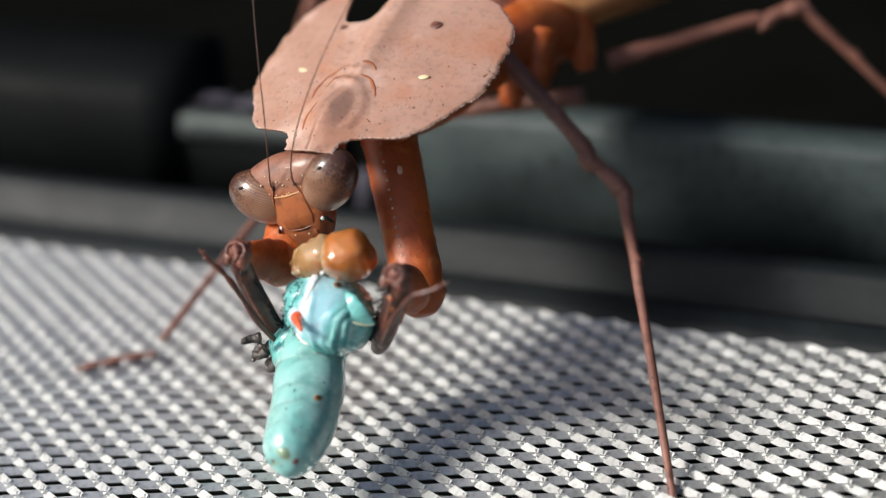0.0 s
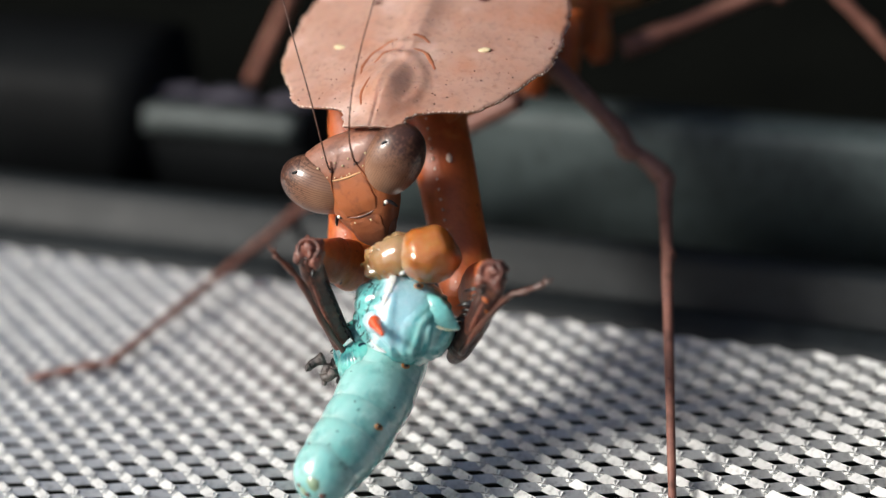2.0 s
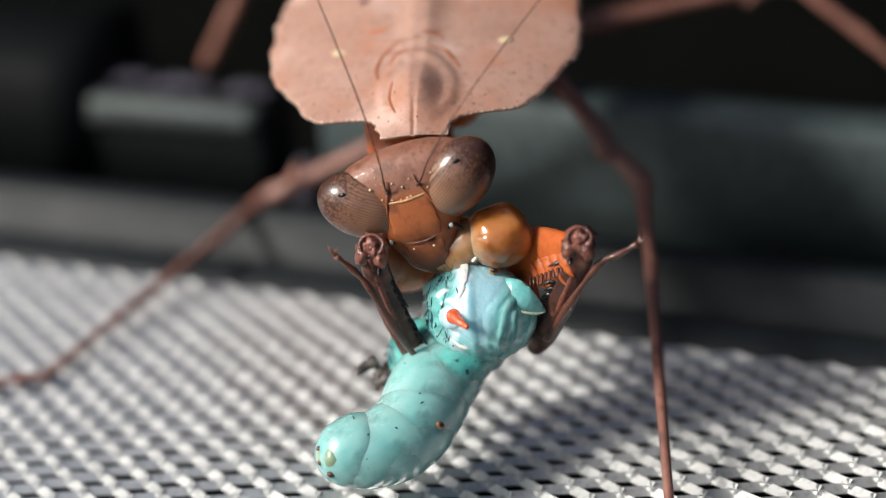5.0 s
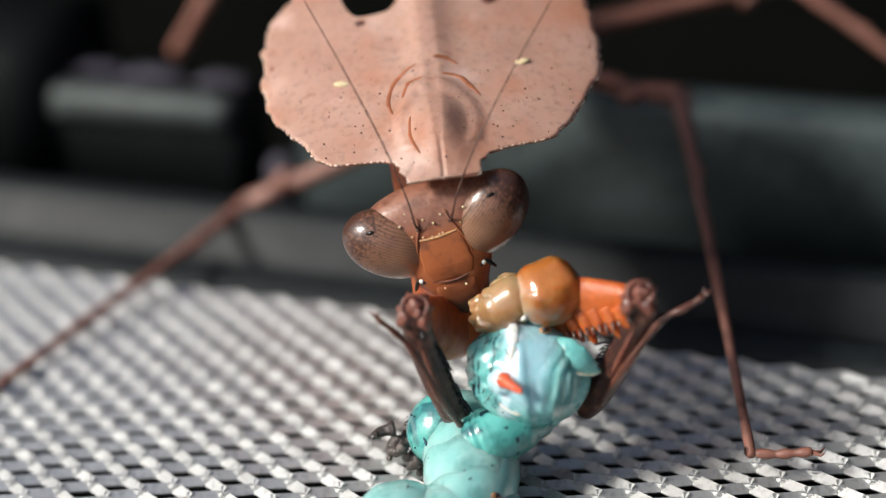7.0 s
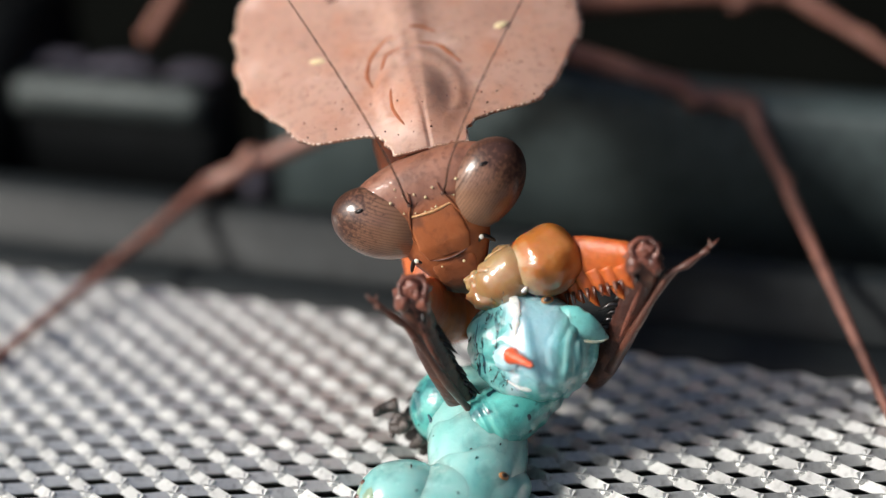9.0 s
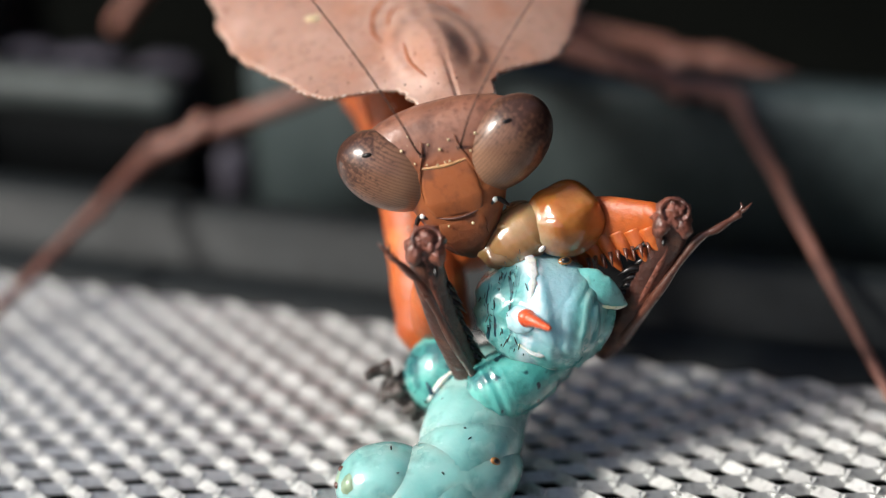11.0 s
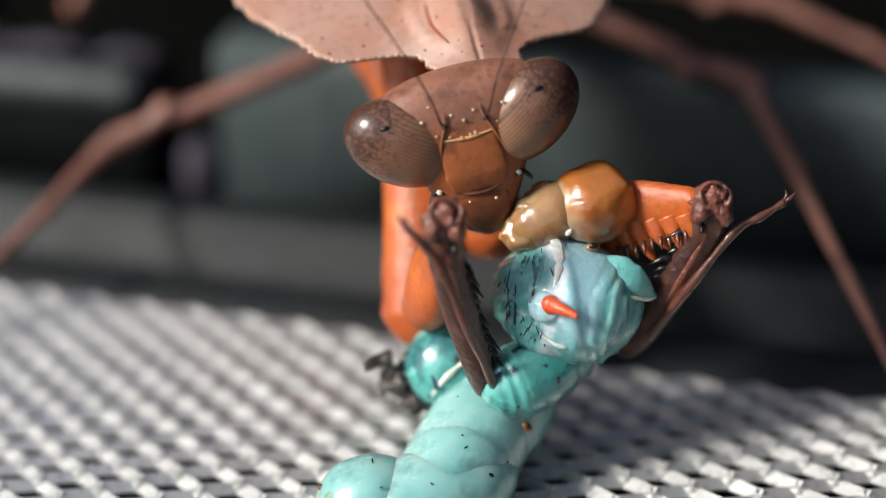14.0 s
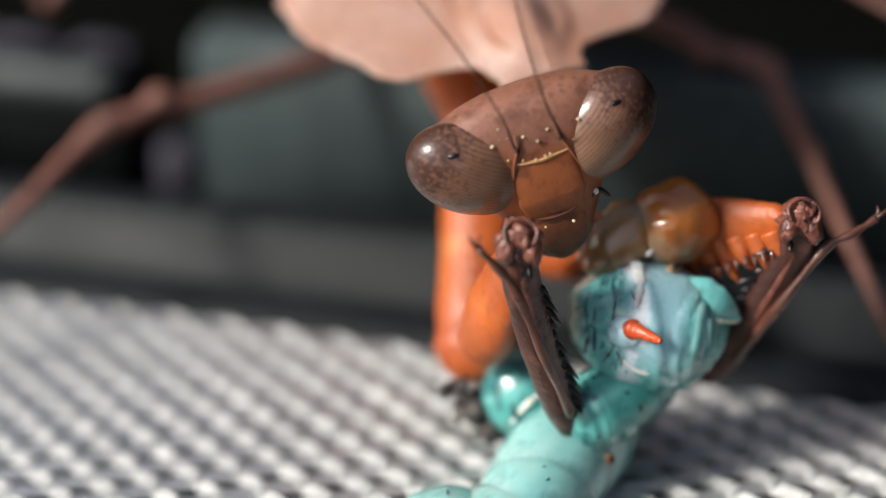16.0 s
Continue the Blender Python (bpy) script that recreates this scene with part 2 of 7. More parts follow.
stained(LEAF, (0.20, 0.075, 0.045), 900, 0.64, 0.74, 0.5, 6.0)
stained(TEAL_DARK, (0.30, 0.60, 0.56), 420, 0.54, 0.66, 0.6, 2.0)
stained(TEAL_DARK, (0.012, 0.075, 0.10), 650, 0.52, 0.61, 0.8, 5.0)
stained(TEAL_PALE, (0.10, 0.34, 0.33), 300, 0.52, 0.68, 0.55, 1.0)
stained(AMBER, (0.74, 0.55, 0.36), 330, 0.55, 0.68, 0.7)


# ---- mesh helpers, lengths in millimetres ----
MM = 0.001


def part(name, bm, mat, parent=None, label="", smooth=True):
    bmesh.ops.recalc_face_normals(bm, faces=bm.faces)
    bmesh.ops.scale(bm, vec=(MM, MM, MM), verts=bm.verts)
    me = bpy.data.meshes.new(name)
    bm.to_mesh(me)
    bm.free()
    for m in mat if isinstance(mat, list) else [mat]:
        me.materials.append(m)
    me.shade_smooth() if smooth else me.shade_flat()
    ob = new(name, me)
    ob.parent = parent
    if label:
        ob["label"] = label
    return ob


def sweep(bm, pts, radii, n=12, side=(0, 0, 1), close=True):
    """A tube through pts; a radius is a number or (along side, across)."""
    pts = [Vector(p) for p in pts]
    rings = []
    for i, p in enumerate(pts):
        way = (pts[min(i + 1, len(pts) - 1)] - pts[max(i - 1, 0)]).normalized()
        a = Vector(side)
        a = (a - way * a.dot(way)).normalized() if abs(a.normalized().dot(way)) < 0.99 else way.orthogonal().normalized()
        b = way.cross(a)
        r = radii[i] if isinstance(radii[i], tuple) else (radii[i], radii[i])
        rings.append([bm.verts.new(p + a * r[0] * math.cos(q) + b * r[1] * math.sin(q)) for q in (math.tau * k / n for k in range(n))])
    for r0, r1 in zip(rings, rings[1:]):
        for k in range(n):
            bm.faces.new((r0[k], r0[(k + 1) % n], r1[(k + 1) % n], r1[k]))
    if close:
        for ring, end in ((rings[0], pts[0]), (rings[-1], pts[-1])):
            c = bm.verts.new(end)
            for k in range(n):
                bm.faces.new((ring[k], ring[(k + 1) % n], c))
    return rings


def curve_points(pts, steps=6):
    """A smooth line through pts."""
    pts = [Vector(p) for p in pts]
    out = []
    for i in range(len(pts) - 1):
        p0, p1, p2, p3 = pts[max(i - 1, 0)], pts[i], pts[i + 1], pts[min(i + 2, len(pts) - 1)]
        for s in range(steps):
            t = s / steps
            out.append(0.5 * (2 * p1 + (p2 - p0) * t + (2 * p0 - 5 * p1 + 4 * p2 - p3) * t * t + (3 * p1 - p0 - 3 * p2 + p3) * t ** 3))
    return out + [pts[-1]]


def limb(bm, pts, radii, n=12, steps=6, side=(0, 0, 1), wobble=0.0, seed=0):
    """A rounded, slightly uneven limb through pts."""
    line = curve_points(pts, steps)
    rad = []
    for i in range(len(line)):
        x = i / (len(line) - 1) * (len(radii) - 1)
        k = min(int(x), len(radii) - 2)
        f = x - k
        lo, hi = radii[k], radii[k + 1]
        lo = lo if isinstance(lo, tuple) else (lo, lo)
        hi = hi if isinstance(hi, tuple) else (hi, hi)
        s = 1 + wobble * noise.noise((i * 0.45, seed, 3))
        rad.append(tuple((u + (v - u) * f) * s for u, v in zip(lo, hi)))
    return sweep(bm, line, rad, n, side)


def ball(bm, centre, radii, turn=(0, 0, 0), u=28, v=18, shape=None, amount=0.0, scale=1.0):
    """An ellipsoid, optionally reshaped by shape(unit vector) -> factor and by noise."""
    made = bmesh.ops.create_uvsphere(bm, u_segments=u, v_segments=v, radius=1)["verts"]
    m = Matrix.Translation(centre) @ Euler([radians(a) for a in turn]).to_matrix().to_4x4()
    for w in made:
        d = w.co.normalized()
        f = (shape(d) if shape else 1) * (1 + amount * noise.noise(d * scale * 2 + Vector(centre)))
        w.co = m @ Vector((d.x * radii[0] * f, d.y * radii[1] * f, d.z * radii[2] * f))
    return made


def spikes(bm, a, b, way, count, length, radius=0.12, bend=(0, 0, 0), seed=1):
    """Small pointed spines in a row from a to b."""
    rng = random.Random(seed)
    a, b, way = Vector(a), Vector(b), Vector(way).normalized()
    for k in range(count):
        p = a.lerp(b, (k + 0.5) / count)
        l = length * rng.uniform(0.6, 1.15)
        tip = p + way * l + Vector(bend) * l
        sweep(bm, [p - way * 0.1, p + way * l * 0.5 + Vector(bend) * l * 0.15, tip], [radius, radius * 0.7, 0.015], 6, side=(0.3, 0.5, 0.8))


def box(bm, lo, hi, bevel=0.0):
    made = bmesh.ops.create_cube(bm, size=1)["verts"]
    for w in made:
        w.co = Vector([l + (h - l) * (c + 0.5) for l, h, c in zip(lo, hi, w.co)])
    if bevel:
        edges = list({e for w in made for e in w.link_edges})
        bmesh.ops.bevel(bm, geom=edges, offset=bevel, segments=3, profile=0.5, affect="EDGES")


# ---- ground, backdrop ----
def setting():
    bm = bmesh.new()
    bmesh.ops.create_grid(bm, x_segments=8, y_segments=8, size=40000, matrix=Matrix.Translation((0, 0, -60)))
    tagged(part("ground", bm, DARK_GROUND, label="dark ground far below the mesh lid"), category="ground", kind="structure")
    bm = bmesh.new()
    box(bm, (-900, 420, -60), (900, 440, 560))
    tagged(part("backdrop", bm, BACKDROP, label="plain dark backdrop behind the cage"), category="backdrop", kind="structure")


# the rim of the cage runs at a slant behind the mesh: along x, away y
RIM = pose(0, 0.0955, 0, 0, 0, -21)


def mesh_screen():
    """Expanded aluminium: zigzag rows of flat strands, each row leaning like a louvre, bonded at their corners."""
    rng = random.Random(4)
    lwd, half, rise = 3.05, 1.05, 0.15
    verts, faces = [], []

    def bar(corners):
        n0 = len(verts)
        verts.extend(corners)
        for q in ((0, 1, 2, 3), (7, 6, 5, 4), (0, 4, 5, 1), (1, 5, 6, 2), (2, 6, 7, 3), (3, 7, 4, 0)):
            faces.append([n0 + k for k in q])

    def strand(far, near):
        far, near = Vector(far) - Vector((0, 0, rise)), Vector(near) + Vector((0, 0, rise))
        way = (near - far).normalized()
        front = Vector((way.y, -way.x, 0)).normalized()
        front = front if front.y < 0 else -front
        turn = radians(37 + rng.uniform(-4, 4))
        up = (front * math.sin(turn) + way.cross(front).normalized() * math.copysign(math.cos(turn), way.cross(front).z)).normalized()
        across = up.cross(way).normalized()
        w, h = 0.31 + rng.uniform(-0.015, 0.015), 0.085
        bar([p + across * w * i + up * h * j for p in (far - way * 0.12, near + way * 0.12) for i, j in ((-1, -1), (1, -1), (1, 1), (-1, 1))])

    def bond(p):
        x, y, z = p
        bar([Vector((x + i * 0.34, y - 0.12 * k - 0.09 * j, z + (rise + 0.05) * k)) for k in (-1, 1) for i, j in ((-1, -1), (1, -1), (1, 1), (-1, 1))])

    def node(i, j):
        x = (i + 0.5 * (j % 2)) * lwd
        sag = 0.5 * noise.noise((x * 0.03, j * 0.03, 1))
        return (x + rng.uniform(-0.04, 0.04), -j * half + rng.uniform(-0.03, 0.03), sag + rng.uniform(-0.03, 0.03))

    screen = tagged(new("mesh_screen"), "shiny expanded aluminium mesh lid of the cage", "mesh screen")
    screen.matrix_world = RIM

    def flush(name, label=""):
        me = bpy.data.meshes.new(name)
        me.from_pydata([v * MM for v in verts], [], faces)
        me.materials.append(ALUMINIUM)
        ob = new(name, me)
        ob.parent = screen
        if label:
            ob["label"] = label
        verts.clear(), faces.clear()
        return ob

    rows, cols = 84, 27
    grid = {(i, j): node(i, j) for i in range(-cols, cols + 1) for j in range(rows)}
    near = []
    for (i, j), p in grid.items():
        bond(p)
        for di in ((0, 1) if j % 2 else (-1, 0)):
            q = grid.get((i + di, j + 1))
            if q:
                if 18 <= j < 30 and -7 <= i < 6:
                    near.append((p, q))
                else:
                    strand(p, q)
    tagged(flush("strand_sheet", "expanded metal strands"), kind="stuff")
    for ends in near[:300]:
        strand(*ends)
        flush("strand")
    if near[300:]:
        for ends in near[300:]:
            strand(*ends)
        tagged(flush("strand_sheet"), kind="stuff")


def cage_rim():
    """Black plastic rail behind the mesh, with a taller ribbed block and a gap."""
    rail = tagged(new("cage_rail"), "matt black plastic rail along the mesh lid", "rail")
    rail.matrix_world = RIM

    def profile(name, x0, x1, line, mat, label="", soft=0.22):
        bm = bmesh.new()
        n = 14
        cols = []
        for k in range(n + 1):
            x = x0 + (x1 - x0) * k / n
            cols.append([bm.verts.new((x, y, z)) for y, z in line])
        for c0, c1 in zip(cols, cols[1:]):
            for k in range(len(line)):
                j = (k + 1) % len(line)
                bm.faces.new((c0[k], c0[j], c1[j], c1[k]))
        bm.faces.new(cols[0]), bm.faces.new(cols[-1][::-1])
        bmesh.ops.bevel(bm, geom=[e for e in bm.edges if e.calc_face_angle(0) > 0.4], offset=soft, segments=3, profile=0.5, affect="EDGES")
        return part(name, bm, mat, rail, label)

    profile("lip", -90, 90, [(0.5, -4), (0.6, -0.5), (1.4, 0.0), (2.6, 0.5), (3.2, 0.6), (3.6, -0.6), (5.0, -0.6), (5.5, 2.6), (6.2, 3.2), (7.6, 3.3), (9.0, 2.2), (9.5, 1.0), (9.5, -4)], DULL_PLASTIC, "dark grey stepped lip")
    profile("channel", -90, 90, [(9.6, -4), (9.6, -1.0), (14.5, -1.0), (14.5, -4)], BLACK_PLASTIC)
    profile("wall_block", -16.8, 90, [(14.6, -3.9), (14.6, 8.6), (15.1, 9.6), (18.2, 10.0), (18.4, -3.9)], GREY_PLASTIC, "grey-green plastic wall of the rim", 0.4)
    # Added out of view at the right; blocks sky light to darken that side.
    profile("sky_blocker", 52, 55, [(-75, -4), (-75, 70), (30, 70), (30, -4)], BLACK_PLASTIC, "unseen black panel added to block sky light from the right")
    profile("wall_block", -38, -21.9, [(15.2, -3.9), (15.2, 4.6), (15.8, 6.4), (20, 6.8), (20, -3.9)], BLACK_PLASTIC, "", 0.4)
    profile("strip", -37.5, -22.6, [(14.7, 4.9), (14.9, 6.9), (16.1, 7.3), (16.1, 4.9)], PALE_STRIP, "pale grey-green strip")
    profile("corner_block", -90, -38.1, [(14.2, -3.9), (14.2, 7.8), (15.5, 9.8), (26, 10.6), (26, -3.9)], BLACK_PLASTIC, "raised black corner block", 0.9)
    bm = bmesh.new()
    sweep(bm, [(-19.3, 16.5, -2.0), (-19.3, 16.5, 1.6), (-19.3, 16.5, 2.4)], [1.2, 1.2, 0.8], 16, side=(1, 0, 0))
    part("post", bm, LILAC, rail, "dull lilac post in the gap")
    # Low lilac clumps on top of the left block.
    for x, w in ((-35.2, 2.2), (-30.4, 2.6), (-24.6, 1.9)):
        bm = bmesh.new()
        limb(bm, [(x - w, 18.2, 7.1), (x - w * 0.4, 18.0, 7.5), (x + w * 0.5, 18.3, 7.5), (x + w, 18.1, 7.1)], [(0.15, 0.7), (0.38, 1.1), (0.33, 1.0), (0.12, 0.6)], 14, 6, wobble=0.3, seed=x)
        part("lilac_clump", bm, LILAC, rail, "low lilac clump on the rim")


# ---- the mantis ----
def make_head(root):
    bm = bmesh.new()
    # height, half width, front, back
    rows = [(-4.75, 0.3, 0.35, -0.2), (-4.5, 0.62, 0.6, -0.5), (-4.0, 1.05, 0.85, -0.7), (-3.4, 1.48, 1.08, -0.9), (-2.6, 1.92, 1.25, -1.1), (-1.7, 2.25, 1.38, -1.3), (-0.8, 2.45, 1.42, -1.5),
            (0.0, 2.9, 1.4, -1.6), (0.6, 3.5, 1.3, -1.6), (1.1, 3.72, 1.15, -1.5), (1.5, 3.3, 0.98, -1.35), (1.8, 2.65, 0.75, -1.15), (2.02, 1.9, 0.45, -0.9), (2.16, 1.05, 0.12, -0.6)]
    n = 36
    rings = []
    for y, w, f, b in rows:
        ring = []
        for k in range(n):
            q = math.tau * k / n
            c, s = math.cos(q), math.sin(q)
            x = w * math.copysign(abs(c) ** 0.75, c)
            z = (f + b) / 2 + (f - b) / 2 * math.copysign(abs(s) ** 0.8, s)
            z += 0.05 * noise.noise((x * 1.4, y * 1.4, 2))
            ring.append(bm.verts.new((x, y, z)))
        rings.append(ring)
    for r0, r1 in zip(rings, rings[1:]):
        for k in range(n):
            bm.faces.new((r0[k], r0[(k + 1) % n], r1[(k + 1) % n], r1[k]))
    bm.faces.new(rings[0]), bm.faces.new(rings[-1])
    head = part("head", bm, HEAD, root, "reddish-brown triangular head")
    antennae = []
    for s in (-1, 1):
        bm = bmesh.new()
        ball(bm, (0, 0, 0), (1.7, 2.42, 1.5), u=56, v=40, shape=lambda d: 1 - 0.04 * max(0, d.y) ** 3)
        eye = part("compound_eye", bm, EYE, head, "glossy mottled brown finely striped bulging eye")
        eye.matrix_basis = Matrix.Translation(Vector((s * 2.64, -0.18, 0.2)) * MM) @ Euler((0.0, s * 0.22, s * -0.92)).to_matrix().to_4x4()
        bm = bmesh.new()
        ball(bm, (s * 3.1, 0.95, 1.42), (0.25, 0.11, 0.12), (-35, s * 20, s * -6), 14, 10)
        part("pupil", bm, PUPIL, head, "small black false pupil")
        # antenna
        bm = bmesh.new()
        line = curve_points([(s * 0.82, 0.35, 1.3), (s * 0.95, 0.8, 1.65), (s * 1.25, 2.2, 1.9), (s * 2.3, 5.0, 1.6), (s * 4.1, 8.6, 0.6), (s * 6.3, 12.5, -1.2), (s * 8.4, 17, -3.5)], 14)
        base = line[0].copy()
        line = [p - base for p in line]
        sweep(bm, line, [0.055 * (1 - 0.6 * k / len(line)) * (1.25 if k % 2 else 0.8) for k in range(len(line))], 6)
        ball(bm, (0, 0, 0.05), (0.13, 0.13, 0.13), u=12, v=8)
        antennae.append(part("antenna", bm, ANTENNA, head, "hair-thin dark antenna"))
        # palp with pale rings
        bm = bmesh.new()
        sweep(bm, curve_points([(s * 0.75, -3.0, 0.6), (s * 1.2, -2.6, 0.9), (s * 1.7, -2.3, 0.9), (s * 2.1, -2.8, 0.7)], 5), [0.13, 0.14, 0.1, 0.13, 0.14, 0.13, 0.1, 0.12, 0.13, 0.12, 0.09, 0.11, 0.11, 0.1, 0.08, 0.05], 8)
        part("palp", bm, PUPIL, head)
        bm = bmesh.new()
        for p in ((s * 1.15, -2.62, 0.88), (s * 1.6, -2.32, 0.92)):
            ball(bm, p, (0.15, 0.15, 0.15), u=10, v=8)
        part("palp_ring", bm, WHITE_FAT, head)
    # face shield and mouth plate
    bm = bmesh.new()
    limb(bm, [(0, -0.25, 1.30), (0, -0.9, 1.33), (0, -1.8, 1.30), (0, -2.5, 1.16)], [(1.0, 0.13), (1.2, 0.14), (1.25, 0.14), (1.0, 0.1)], 24, 6, side=(1, 0, 0), wobble=0.05)
    part("face_plate", bm, HEAD, head, "amber-brown face plate")
    bm = bmesh.new()
    limb(bm, [(0, -2.55, 1.1), (0, -3.0, 1.05), (0, -3.7, 0.88), (0, -4.3, 0.6), (0, -4.75, 0.28)], [(0.9, 0.1), (1.05, 0.16), (0.95, 0.16), (0.65, 0.15), (0.3, 0.1)], 20, 6, side=(1, 0, 0), wobble=0.06)
    part("mouth_plate", bm, HEAD, head)
    for s in (-1, 1):
        bm = bmesh.new()
        limb(bm, [(s * 1.15, -3.0, 0.2), (s * 0.95, -3.9, 0.25), (s * 0.4, -4.6, 0.2)], [0.4, 0.34, 0.14], 12)
        part("mandible", bm, DARK_LEG, head)
    bm = bmesh.new()
    rng = random.Random(12)
    for k in range(22):
        x, y = rng.uniform(-1.5, 1.5), rng.uniform(-3.6, 1.3)
        if abs(x) < 1.75 + 0.3 * y:
            r = rng.uniform(0.025, 0.05)
            ball(bm, (x, y, 1.4 - 0.08 * x * x - max(0, -1.5 - y) * 0.2 - max(0, y) * 0.15), (r, r, r), u=8, v=6)
    for x, y, z, r in ((0, 0.45, 1.38, 0.09), (-0.45, 0.75, 1.3, 0.07), (0.45, 0.75, 1.3, 0.07), (-1.62, 0.75, 1.3, 0.09), (1.62, 0.75, 1.3, 0.09), (0.5, -3.0, 1.35, 0.09), (-0.55, -2.9, 1.33, 0.07),
                       (0.1, -0.12, 1.5, 0.06), (0.3, -0.1, 1.5, 0.07), (-0.25, -0.14, 1.5, 0.06), (-0.7, -0.05, 1.46, 0.05), (-1.2, 0.1, 1.4, 0.06), (1.25, 0.1, 1.4, 0.06)):
        ball(bm, (x, y, z), (0.8 * r, 0.8 * r, 0.7 * r), u=10, v=8)
    part("pale_wart", bm, YELLOW_SPOT, head, "small glossy cream warts")
    bm = bmesh.new()
    limb(bm, [(-1.1, -0.18, 1.34), (0, -0.26, 1.44), (1.1, -0.18, 1.34)], [0.04, 0.07, 0.04], 10, 6, wobble=0.3)
    part("brow_ridge", bm, TAN, head, "short tan ridge over the face")
    for s in (-1, 1):
        bm = bmesh.new()
        limb(bm, [(s * 0.72, 0.95, 1.3), (s * 0.8, 0.4, 1.4), (s * 1.05, -0.2, 1.38), (s * 1.3, -1.2, 1.25), (s * 1.2, -2.3, 1.12)], [0.03, 0.06, 0.07, 0.06, 0.03], 8, 6, wobble=0.3, seed=s)
        part("face_seam", bm, HEAD, head)
    bm = bmesh.new()
    limb(bm, [(-1.1, -2.45, 1.12), (-0.4, -2.62, 1.27), (0.4, -2.62, 1.27), (1.1, -2.45, 1.12)], [0.03, 0.05, 0.05, 0.03], 8, 6, wobble=0.3)
    part("mouth_seam", bm, DARK_LEG, head)
    return head, antennae


WIDTHS = [(-0.05, 1.7), (0.35, 1.82), (0.9, 2.0), (1.4, 2.35), (1.75, 3.1), (2.0, 4.4), (2.2, 5.3), (2.5, 5.8), (3.2, 6.25), (4.0, 6.75), (5.0, 7.35), (6.4, 8.1), (7.6, 8.65), (9.6, 8.75), (12.0, 8.6), (14.0, 8.3), (15.5, 6.8), (16.5, 4.6)]


def shield_width(b):
    for (b0, w0), (b1, w1) in zip(WIDTHS, WIDTHS[1:]):
        if b <= b1:
            return w0 + (w1 - w0) * max(0, b - b0) / (b1 - b0)
    return WIDTHS[-1][1]


def shield_height(a, b):
    """Raised keel, domed front lobe with wrinkles, gently drooping flanks."""
    h = -0.018 * a * a + 0.10 * noise.noise((a * 0.3, b * 0.3, 5)) + 0.012 * noise.noise((a * 1.3, b * 1.3, 8))
    dome = math.exp(-(a / 1.25) ** 2) * math.exp(-((b - 3.0) / 2.4) ** 2)
    h += 1.1 * dome
    h += 0.55 * math.exp(-(a / 1.0) ** 2) * (1 - math.exp(-max(0, b - 5.5) ** 2 / 4))
    h += 0.15 * math.exp(-((math.hypot(a, (b - 3.4) * 0.7) - 1.9) / 0.25) ** 2) * (1 if b > 2 else 0.3)
    h += 0.22 * math.exp(-((b - 6.2 - 0.09 * a * a) / 0.4) ** 2) * math.exp(-(a / 1.9) ** 2)
    h += 0.15 * math.exp(-((b - 7.3 - 0.12 * a * a) / 0.3) ** 2) * math.exp(-(a / 2.3) ** 2)
    h -= 0.10 * math.exp(-(a / 0.10) ** 2)
    for s in (-1, 1):
        h += 0.008 * math.exp(-((b - 7.8 + 0.10 * (abs(a) - 2)) / 0.28) ** 2) * (1 if abs(a) > 2 else 0)
    return h


